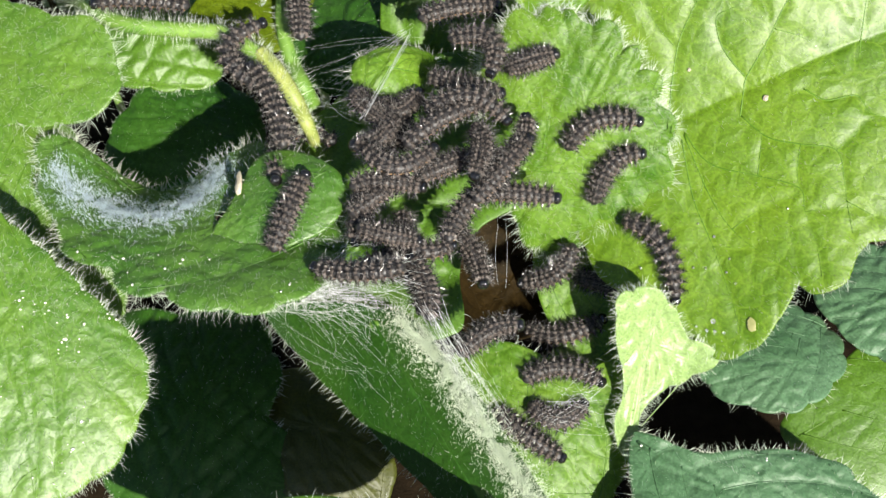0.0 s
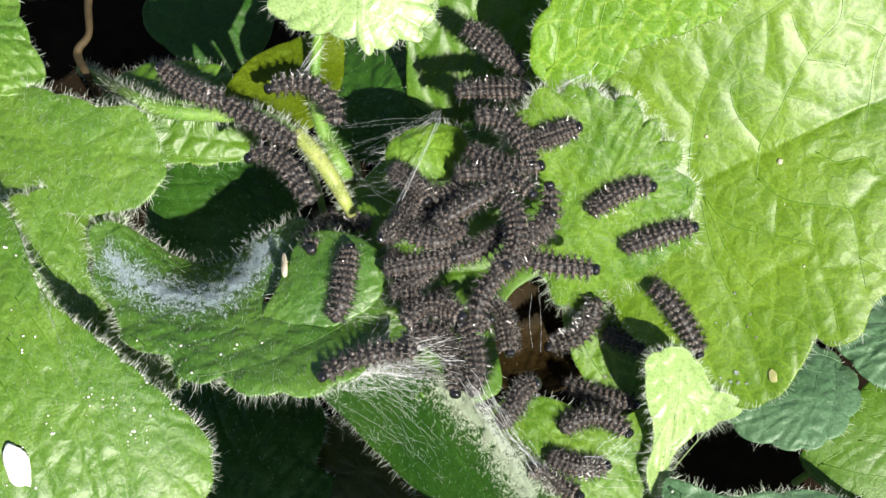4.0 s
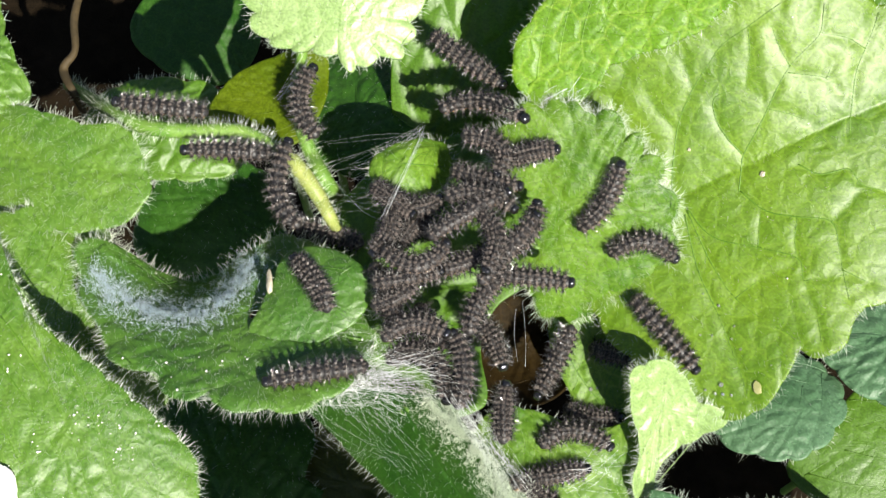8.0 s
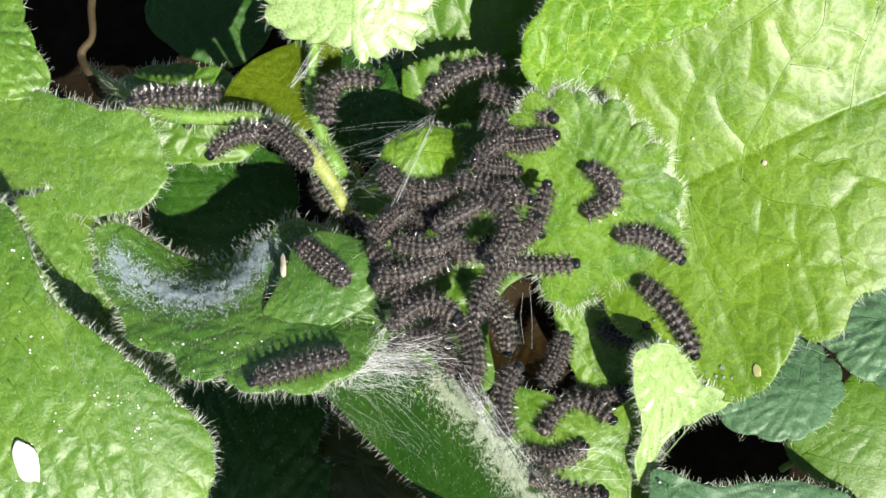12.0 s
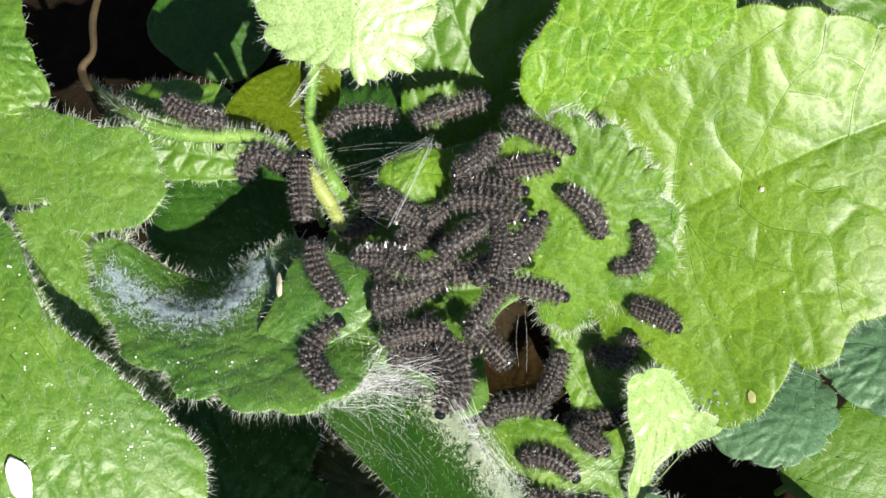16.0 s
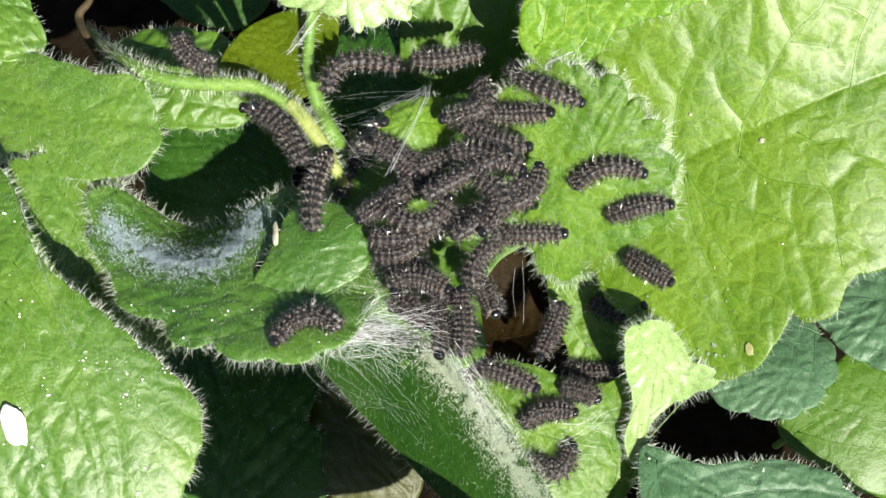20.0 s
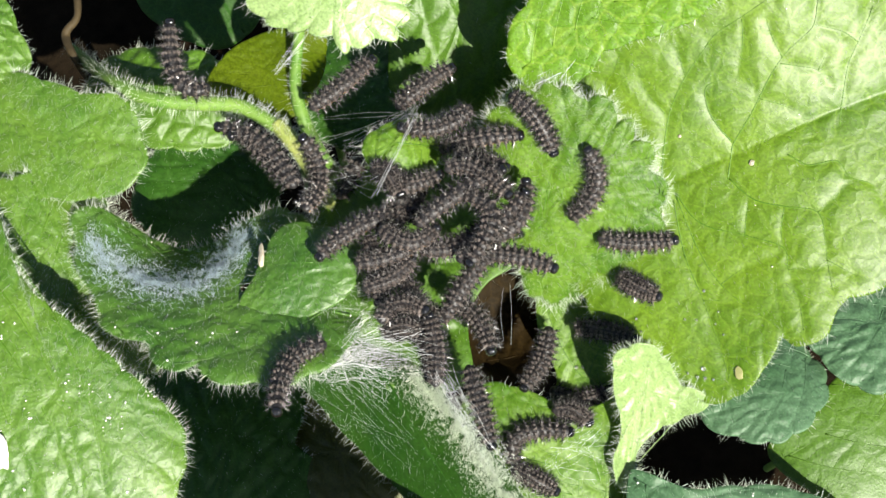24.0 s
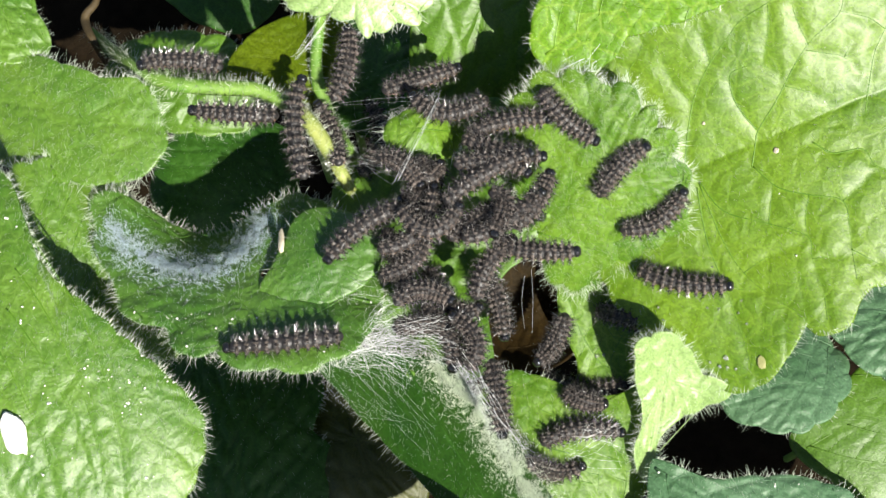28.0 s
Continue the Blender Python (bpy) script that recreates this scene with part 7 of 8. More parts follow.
caterpillar("bristly black caterpillar resting on a leaf", [
    (0, (7.6, -8.5, 7.5), (10.6, -4.2, 7.5), (14.5, 1.0, 7.5)),
    (1, (7.6, -8.5, 7.5), (10.6, -4.2, 7.5), (14.5, 1.0, 7.5)),
    (3, (5.8, -7.7, 7.5), (9.8, -3.5, 7.5), (13.9, 0.8, 7.5)),
    (6, (5.2, -7.3, 7.5), (8.4, -4.0, 7.5), (13.3, 1.1, 7.5)),
    (8, (5.6, -7.2, 7.5), (9.7, -2.2, 7.5), (13.8, 2.9, 7.5)),
    (11, (4.8, -6.0, 7.5), (9.0, -4.2, 7.5), (13.2, 0.2, 7.5)),
    (15, (5.5, -6.9, 7.5), (8.8, -2.5, 7.5), (12.9, 2.7, 7.5))], [
    (17, (2.6, -5.4, 7.5), (6.7, -2.7, 7.5), (13.3, 3.5, 7.5)),
    (20, (1.4, -6.8, 7.5), (6.2, -3.2, 7.5), (11.9, 2.9, 7.5)),
    (24, (4.1, -6.7, 7.5), (8.1, -3.3, 7.5), (13.7, 3.7, 7.5)),
    (25, (4.5, -6.7, 7.5), (8.4, -2.3, 7.5), (13.2, 3.8, 7.5)),
    (26, (3.5, -8.0, 7.5), (7.4, -3.7, 7.5), (13.0, 2.4, 7.5)),
    (27, (3.0, -6.1, 7.5), (7.7, -2.6, 7.5), (13.3, 2.7, 7.5)),
    (28, (1.7, -5.4, 7.5), (6.6, -3.6, 7.5), (12.9, 1.7, 7.5))])
caterpillar("bristly black caterpillar resting on a leaf", [
    (0, (-2.1, -1.5, 8.5), (2.5, 2.9, 8.5), (8.9, 5.6, 8.5)),
    (1, (-2.1, -1.5, 8.5), (2.5, 2.9, 8.5), (8.9, 5.6, 8.5)),
    (3, (-3.0, -1.3, 8.5), (1.8, 2.1, 8.5), (8.2, 5.6, 8.5)),
    (6, (-2.8, -0.9, 8.5), (2.0, 2.4, 8.5), (8.5, 5.9, 8.5)),
    (8, (-1.6, -0.8, 8.5), (3.2, 2.6, 8.5), (9.7, 6.0, 8.5)),
    (11, (-2.8, -1.9, 8.5), (3.1, 1.6, 8.5), (9.9, 5.2, 8.5)),
    (15, (-0.4, -1.2, 8.5), (3.7, 2.3, 8.5), (10.3, 5.9, 8.5))], [
    (17, (-1.6, -3.2, 8.5), (3.3, 0.4, 8.5), (9.9, 4.0, 8.5)),
    (20, (-2.9, -1.2, 8.5), (2.8, 2.4, 8.5), (9.3, 6.0, 8.5)),
    (24, (-1.8, -2.1, 8.5), (3.0, 2.3, 8.5), (10.3, 6.8, 8.5)),
    (25, (-2.1, -2.9, 8.5), (3.4, 2.3, 8.5), (9.8, 6.8, 8.5)),
    (26, (-0.8, -1.7, 8.5), (4.8, 1.9, 8.5), (11.2, 6.4, 8.5)),
    (27, (0.3, 1.1, 8.5), (4.2, 4.7, 8.5), (11.5, 8.4, 8.5)),
    (28, (-0.9, -0.7, 8.5), (3.9, 3.7, 8.5), (11.1, 7.3, 8.5))])
caterpillar("bristly black caterpillar in the heap on the nest", [
    (0, (-8.0, -6.2, 5.2), (-7.6, -9.2, 4.9), (-8.3, -14.2, 4.7)),
    (1, (-6.9, -3.7, 4.9), (-7.5, -9.3, 4.6), (-6.8, -13.6, 4.9)),
    (3, (-9.0, -4.1, 5.0), (-6.6, -8.7, 4.8), (-6.7, -13.5, 5.8)),
    (6, (-10.1, -4.2, 5.4), (-7.8, -9.2, 5.4), (-6.0, -13.9, 5.3)),
    (8, (-9.9, -3.9, 5.0), (-7.4, -9.0, 5.0), (-6.5, -14.0, 5.0)),
    (11, (-12.4, -3.0, 4.6), (-8.2, -8.9, 5.3), (-6.9, -15.0, 5.0)),
    (15, (-9.9, -2.7, 5.3), (-7.3, -8.4, 4.9), (-7.3, -13.5, 5.2))], [
    (17, (-10.1, -4.6, 5.1), (-8.6, -8.7, 5.2), (-8.0, -13.9, 4.6)),
    (19, (-9.2, -5.8, 4.6), (-7.0, -8.4, 4.1), (-6.9, -13.7, 4.8)),
    (21, (-8.4, -5.0, 5.1), (-7.9, -8.3, 5.0), (-6.8, -15.5, 5.7)),
    (24, (-9.2, -3.3, 5.5), (-7.2, -9.3, 4.7), (-7.2, -12.8, 4.4)),
    (26, (-10.4, -4.2, 5.1), (-7.1, -9.6, 4.3), (-6.5, -12.9, 5.3)),
    (28, (-9.7, -4.2, 5.1), (-7.5, -8.6, 4.7), (-6.4, -14.1, 5.2))])
caterpillar("bristly black caterpillar in the heap on the nest", [
    (0, (-7.8, -12.8, 6.6), (-3.3, -13.6, 5.9), (0.2, -13.8, 5.1)),
    (1, (-7.0, -14.1, 5.5), (-4.5, -13.0, 6.0), (1.3, -12.4, 5.9)),
    (3, (-7.3, -14.9, 6.7), (-3.7, -11.9, 5.6), (0.6, -15.0, 6.6)),
    (6, (-7.4, -15.3, 5.8), (-3.8, -13.0, 5.6), (1.2, -12.0, 5.9)),
    (8, (-8.0, -15.1, 6.0), (-4.1, -12.6, 6.0), (0.8, -14.3, 6.0)),
    (11, (-8.5, -16.1, 5.5), (-3.8, -12.2, 6.0), (1.1, -14.2, 6.1)),
    (15, (-9.4, -15.5, 6.0), (-4.4, -12.8, 5.7), (0.5, -13.5, 5.8))], [
    (17, (-8.2, -14.3, 6.3), (-3.2, -13.6, 6.3), (0.3, -14.1, 6.3)),
    (19, (-7.1, -14.1, 6.1), (-3.2, -12.7, 5.9), (1.5, -14.8, 6.9)),
    (21, (-7.1, -13.1, 6.0), (-4.2, -12.5, 6.3), (0.2, -13.9, 6.0)),
    (24, (-6.6, -15.7, 6.4), (-4.4, -13.1, 5.7), (-0.3, -14.1, 6.4)),
    (26, (-7.9, -14.5, 6.7), (-3.9, -12.5, 5.9), (-0.7, -13.6, 5.3)),
    (28, (-7.4, -15.1, 6.5), (-4.1, -13.0, 6.1), (0.3, -14.4, 6.0))])
caterpillar("bristly black caterpillar in the heap on the nest", [
    (0, (-6.7, -1.6, 4.7), (-4.3, 1.0, 4.9), (-2.8, 5.6, 5.5)),
    (1, (-8.4, -1.3, 4.9), (-4.7, 2.3, 4.8), (-3.3, 4.4, 4.9)),
    (3, (-6.5, -2.5, 5.2), (-3.8, 1.5, 4.7), (-1.8, 4.1, 5.7)),
    (6, (-6.4, -2.3, 4.7), (-4.2, 3.2, 4.9), (-1.6, 5.1, 5.0)),
    (8, (-6.6, -1.4, 5.0), (-4.2, 2.0, 5.0), (-1.7, 4.6, 5.0)),
    (11, (-4.6, -1.9, 5.3), (-4.1, 2.4, 4.5), (-0.1, 4.5, 5.0)),
    (15, (-7.5, -2.0, 5.2), (-3.7, 2.4, 5.5), (-1.1, 4.7, 5.3))], [
    (17, (-6.1, -1.5, 5.3), (-3.5, 2.2, 4.9), (-1.1, 6.3, 4.9)),
    (19, (-6.7, -1.5, 5.5), (-5.1, 2.2, 5.5), (-2.5, 6.0, 5.2)),
    (21, (-7.1, -1.2, 4.4), (-4.5, 3.0, 4.6), (-0.1, 4.6, 5.4)),
    (24, (-6.6, -3.4, 4.8), (-4.1, 1.5, 4.5), (-1.4, 4.1, 4.3)),
    (26, (-7.2, -0.6, 4.8), (-3.7, 2.8, 5.0), (-2.8, 3.5, 5.0)),
    (28, (-5.8, -1.1, 5.2), (-4.4, 2.2, 4.8), (-2.0, 3.5, 4.4))])
caterpillar("bristly black caterpillar in the heap on the nest", [
    (0, (0.3, 4.4, 7.6), (6.0, 6.1, 9.2), (11.3, 3.0, 8.3)),
    (1, (1.1, 4.7, 8.4), (5.3, 4.7, 8.3), (10.0, 4.9, 7.7)),
    (3, (-0.3, 6.7, 7.6), (5.8, 6.9, 8.0), (10.4, 3.7, 8.3)),
    (6, (0.0, 5.9, 8.2), (6.8, 6.0, 7.6), (11.2, 3.3, 8.1)),
    (8, (0.8, 5.3, 8.0), (5.7, 6.2, 8.0), (10.5, 3.6, 8.0)),
    (11, (0.9, 6.4, 7.7), (5.6, 4.9, 7.6), (11.9, 3.0, 7.7)),
    (15, (-0.3, 5.9, 8.1), (5.1, 6.5, 8.1), (11.2, 3.0, 8.7))], [
    (17, (1.1, 5.2, 7.8), (5.5, 6.6, 7.9), (11.5, 4.1, 8.5)),
    (19, (1.5, 5.3, 7.2), (5.8, 6.6, 8.1), (11.0, 3.2, 7.8)),
    (21, (-0.1, 6.6, 8.1), (5.4, 5.5, 7.9), (11.8, 4.0, 7.7)),
    (24, (2.1, 6.6, 8.4), (6.1, 6.8, 8.2), (11.2, 2.9, 8.6)),
    (26, (1.0, 7.2, 7.2), (6.0, 6.7, 7.9), (10.9, 4.3, 8.2)),
    (28, (0.3, 5.2, 8.4), (6.3, 6.2, 8.0), (10.7, 4.5, 7.6))])
caterpillar("bristly black caterpillar in the heap on the nest", [
    (0, (0.4, 10.1, 6.6), (6.2, 8.3, 7.2), (10.4, 8.1, 6.3)),
    (1, (2.1, 8.6, 6.5), (6.8, 8.1, 6.7), (11.0, 7.8, 7.0)),
    (3, (1.5, 11.0, 6.7), (6.3, 8.0, 7.5), (12.3, 8.6, 7.0)),
    (6, (1.4, 10.8, 6.8), (6.9, 8.6, 6.7), (11.3, 7.3, 7.7)),
    (8, (1.6, 10.0, 7.0), (6.5, 8.3, 7.0), (11.4, 7.4, 7.0)),
    (11, (3.9, 9.9, 7.0), (5.4, 8.4, 7.0), (10.4, 8.1, 6.4)),
    (15, (1.4, 10.2, 6.5), (6.9, 8.8, 6.4), (10.1, 7.9, 7.0))], [
    (17, (0.5, 9.8, 7.0), (6.4, 8.7, 7.2), (13.0, 8.6, 7.3)),
    (19, (2.5, 11.2, 7.3), (5.9, 8.7, 7.0), (12.9, 7.5, 7.2)),
    (21, (1.9, 11.5, 7.1), (6.4, 8.4, 6.8), (11.6, 7.4, 7.1)),
    (24, (3.3, 9.7, 7.0), (6.4, 8.6, 6.5), (10.8, 7.4, 7.2)),
    (26, (1.5, 9.6, 6.7), (6.8, 9.0, 7.1), (11.6, 7.8, 6.6)),
    (28, (1.3, 9.8, 7.1), (6.5, 7.7, 7.5), (12.9, 7.2, 7.2))])
caterpillar("bristly black caterpillar in the heap on the nest", [
    (0, (8.3, -2.0, 5.9), (12.9, -0.4, 7.0), (13.9, 4.6, 6.4)),
    (1, (8.9, -3.5, 6.3), (11.9, -1.0, 7.0), (14.4, 4.9, 7.0)),
    (3, (7.2, -2.8, 7.2), (12.6, -1.3, 5.2), (12.9, 5.9, 6.3)),
    (6, (7.9, -2.2, 6.1), (12.2, 0.2, 6.7), (14.2, 4.4, 6.7)),
    (8, (8.1, -2.7, 6.5), (12.1, -0.2, 6.5), (13.9, 5.0, 6.5)),
    (11, (7.7, -1.5, 7.5), (11.8, -1.3, 6.3), (14.2, 5.9, 6.9)),
    (15, (7.3, -3.4, 7.0), (11.6, 0.4, 6.4), (14.5, 5.6, 6.8))], [
    (17, (8.8, -3.6, 6.6), (12.2, 0.0, 7.0), (13.6, 4.3, 6.2)),
    (19, (7.8, -2.0, 6.2), (12.7, -0.0, 6.4), (12.7, 5.2, 6.8)),
    (21, (6.5, -1.6, 7.2), (12.3, 0.1, 7.5), (15.0, 4.2, 6.5)),
    (24, (7.9, -2.9, 5.6), (12.5, -0.5, 6.6), (13.7, 5.7, 6.4)),
    (26, (7.3, -2.2, 7.1), (12.0, 0.5, 6.6), (13.4, 6.3, 6.2)),
    (28, (9.0, -3.2, 6.7), (11.5, -0.6, 6.9), (14.0, 5.0, 6.3))])
caterpillar("bristly black caterpillar in the heap on the nest", [
    (0, (7.6, -6.6, 5.1), (12.0, -6.2, 5.2), (18.5, -6.8, 5.4)),
    (1, (8.7, -4.5, 6.0), (12.1, -6.1, 4.9), (18.3, -8.5, 5.3)),
    (3, (7.9, -3.9, 5.9), (11.7, -5.6, 5.2), (19.3, -6.8, 5.8)),
    (6, (9.6, -4.6, 6.4), (12.2, -6.0, 6.0), (20.1, -7.2, 5.5)),
    (8, (7.2, -5.4, 5.5), (12.1, -5.8, 5.5), (18.6, -6.7, 5.5)),
    (11, (6.0, -5.6, 5.9), (12.1, -6.1, 4.9), (18.9, -6.0, 5.7)),
    (15, (7.5, -6.5, 6.2), (12.1, -5.9, 5.8), (16.6, -6.7, 5.4))], [
    (17, (7.6, -4.2, 5.7), (11.2, -6.0, 5.6), (18.7, -7.8, 4.8)),
    (19, (7.7, -5.1, 5.5), (11.2, -4.9, 4.3), (18.2, -4.8, 5.4)),
    (21, (7.5, -6.4, 6.0), (11.5, -5.7, 5.6), (17.6, -5.9, 4.9)),
    (24, (6.6, -5.4, 5.3), (12.3, -5.4, 5.4), (18.1, -7.1, 5.4)),
    (26, (8.0, -5.6, 5.7), (12.1, -6.2, 5.8), (17.6, -6.7, 6.1)),
    (28, (6.3, -5.4, 4.9), (11.8, -6.6, 5.4), (18.1, -6.6, 6.1))])
caterpillar("bristly black caterpillar in the heap on the nest", [
    (0, (4.2, -13.4, 5.0), (5.5, -9.4, 4.3), (9.8, -3.4, 5.2)),
    (1, (3.5, -12.5, 4.8), (5.3, -9.6, 4.6), (9.5, -3.0, 4.9)),
    (3, (3.0, -14.6, 4.9), (4.7, -9.0, 5.3), (10.0, -4.3, 4.5)),
    (6, (2.4, -12.9, 5.4), (4.8, -8.9, 5.0), (10.2, -4.6, 4.8)),
    (8, (4.0, -14.0, 5.0), (5.6, -9.0, 5.0), (9.7, -4.8, 5.0)),
    (11, (4.1, -13.9, 5.0), (4.7, -10.5, 4.7), (8.2, -4.6, 5.3)),
    (15, (4.2, -14.4, 5.0), (6.2, -9.4, 5.4), (10.3, -4.6, 5.6))], [
    (17, (3.3, -13.2, 4.6), (5.2, -9.6, 5.2), (8.9, -4.8, 4.5)),
    (19, (4.9, -12.4, 5.1), (6.4, -8.7, 5.9), (9.8, -6.2, 5.6)),
    (21, (3.9, -14.9, 4.7), (4.8, -9.1, 4.6), (11.0, -4.2, 4.3)),
    (24, (2.6, -14.5, 4.2), (5.6, -9.0, 4.7), (9.2, -4.4, 5.6)),
    (26, (5.3, -14.0, 5.3), (5.2, -8.8, 4.6), (10.4, -5.9, 4.6)),
    (28, (4.0, -13.5, 4.4), (5.3, -9.0, 5.1), (8.9, -4.7, 4.9))])
caterpillar("bristly black caterpillar in the heap on the nest", [
    (0, (-0.4, -4.4, 5.0), (2.1, -3.6, 6.0), (7.4, -0.8, 5.3)),
    (1, (-2.9, -4.3, 5.5), (3.5, -4.4, 5.6), (6.7, -0.8, 5.3)),
    (3, (-2.2, -5.5, 6.0), (3.2, -4.1, 5.1), (6.3, -0.3, 4.8)),
    (6, (-2.5, -4.4, 6.0), (3.1, -3.3, 5.8), (8.2, -1.5, 6.2)),
    (8, (-1.7, -4.9, 5.5), (3.2, -3.7, 5.5), (7.3, -1.6, 5.5)),
    (11, (-1.5, -3.6, 5.1), (3.7, -4.3, 4.9), (7.7, -2.3, 5.7)),
    (15, (-2.6, -3.5, 5.5), (2.6, -3.6, 5.9), (6.6, -1.1, 6.3))], [
    (17, (-0.9, -4.9, 5.3), (3.5, -4.4, 4.3), (6.7, -2.5, 6.2)),
    (19, (-1.5, -5.8, 5.1), (3.5, -4.1, 5.3), (7.2, -1.4, 5.6)),
    (21, (-1.5, -3.7, 6.2), (2.4, -2.4, 5.6), (8.5, -2.2, 5.7)),
    (24, (-1.4, -4.8, 5.9), (3.5, -4.2, 5.5), (8.0, -0.9, 5.4)),
    (26, (-1.9, -5.0, 5.1), (2.6, -2.9, 5.4), (7.4, -2.2, 6.0)),
    (28, (0.0, -5.1, 5.7), (2.8, -2.8, 5.9), (6.6, -0.4, 5.7))])
caterpillar("bristly black caterpillar in the heap on the nest", [
    (0, (-6.2, 6.1, 6.5), (-3.6, 4.7, 6.0), (-0.9, 7.9, 5.9)),
    (1, (-7.1, 5.5, 6.3), (-2.8, 4.5, 6.4), (-1.4, 5.8, 5.8)),
    (3, (-6.6, 6.2, 6.5), (-1.8, 3.9, 6.2), (0.7, 6.9, 6.1)),
    (6, (-9.2, 5.1, 6.3), (-3.8, 3.8, 5.1), (1.1, 6.5, 5.7)),
    (8, (-6.7, 6.1, 6.0), (-3.4, 4.3, 6.0), (-0.1, 6.0, 6.0)),
    (11, (-6.7, 6.0, 5.6), (-3.5, 4.5, 6.2), (1.1, 6.1, 5.8)),
    (15, (-6.3, 5.5, 5.5), (-2.8, 4.1, 6.1), (0.5, 5.1, 6.3))], [
    (17, (-6.2, 6.0, 6.2), (-3.7, 3.2, 5.9), (-0.9, 6.8, 6.1)),
    (19, (-7.1, 6.1, 6.5), (-2.8, 4.5, 6.2), (-0.3, 5.9, 6.2)),
    (21, (-6.8, 6.3, 5.6), (-4.2, 3.5, 5.8), (1.1, 7.1, 5.6)),
    (24, (-8.0, 6.7, 6.5), (-4.0, 4.8, 6.1), (1.1, 6.4, 6.4)),
    (26, (-6.4, 5.2, 5.9), (-3.7, 4.7, 5.6), (-1.4, 6.7, 6.5)),
    (28, (-5.2, 6.6, 6.7), (-3.7, 4.0, 6.0), (-2.0, 6.0, 6.1))])
caterpillar("bristly black caterpillar in the heap on the nest", [
    (0, (-4.1, -15.3, 4.5), (0.0, -18.6, 4.4), (1.1, -23.2, 3.9)),
    (1, (-2.2, -15.8, 3.7), (0.3, -19.5, 4.2), (1.7, -23.5, 4.0)),
    (3, (-2.5, -14.7, 3.4), (-0.7, -18.5, 4.2), (-1.1, -24.8, 4.0)),
    (6, (-4.2, -15.0, 4.0), (0.2, -19.7, 4.3), (2.5, -24.3, 4.5)),
    (8, (-3.3, -15.4, 4.0), (-0.1, -19.1, 4.0), (0.8, -23.6, 4.0)),
    (11, (-2.4, -14.8, 4.0), (-0.6, -19.6, 4.3), (1.7, -22.5, 4.4)),
    (15, (-2.5, -15.8, 3.5), (0.1, -18.9, 4.0), (-0.6, -24.1, 3.4))], [
    (17, (-3.1, -16.3, 3.9), (0.1, -19.0, 4.6), (-0.2, -25.5, 4.4)),
    (19, (-2.0, -14.1, 4.1), (0.2, -19.1, 3.5), (0.3, -23.1, 3.8)),
    (21, (-1.5, -16.8, 3.8), (0.5, -19.4, 3.6), (-0.4, -24.2, 4.6)),
    (24, (-2.9, -14.9, 3.8), (0.4, -19.1, 3.6), (0.4, -23.4, 4.5)),
    (26, (-3.3, -14.9, 4.8), (-0.4, -19.7, 4.4), (1.2, -23.7, 4.1)),
    (28, (-3.6, -14.9, 3.9), (0.4, -19.7, 3.7), (0.9, -24.0, 4.3))])
caterpillar("bristly black caterpillar in the heap on the nest", [
    (0, (-9.9, 7.0, 7.1), (-7.7, 5.0, 6.6), (-4.8, 2.7, 7.1)),
    (1, (-9.1, 8.0, 7.7), (-6.8, 5.6, 7.7), (-3.0, 2.7, 7.1)),
    (3, (-8.9, 7.7, 7.4), (-7.2, 6.1, 6.9), (-3.8, 2.8, 7.3)),
    (6, (-11.4, 7.8, 7.5), (-7.1, 5.7, 7.2), (-4.9, 2.4, 6.9)),
    (8, (-9.9, 7.5, 7.0), (-7.4, 5.7, 7.0), (-4.1, 3.1, 7.0)),
    (11, (-10.0, 8.4, 6.9), (-6.9, 4.9, 6.7), (-4.1, 4.2, 6.8)),
    (15, (-11.8, 7.9, 7.0), (-8.0, 5.2, 6.7), (-4.0, 3.8, 6.4)),
    (17, (-7.8, 7.4, 7.1), (-7.1, 5.8, 8.0), (-3.1, 2.8, 6.9))], [
    (17.67, (-8.7, 7.4, 7.0), (-7.3, 6.0, 7.6), (-3.5, 3.2, 6.6)),
    (18.33, (-9.5, 7.3, 7.1), (-7.5, 6.3, 7.3), (-3.9, 3.6, 6.4)),
    (19, (-10.3, 7.2, 7.3), (-7.7, 6.5, 7.0), (-4.2, 4.0, 6.2)),
    (21, (-10.7, 8.0, 7.0), (-7.4, 5.9, 6.8), (-4.3, 1.9, 6.3)),
    (24, (-8.7, 6.7, 6.7), (-6.7, 6.3, 6.8), (-4.6, 3.1, 6.6)),
    (26, (-9.4, 7.6, 7.1), (-7.0, 6.1, 7.8), (-2.7, 1.6, 7.4)),
    (28, (-10.9, 6.2, 7.3), (-7.8, 5.6, 7.4), (-4.7, 2.3, 7.1))])
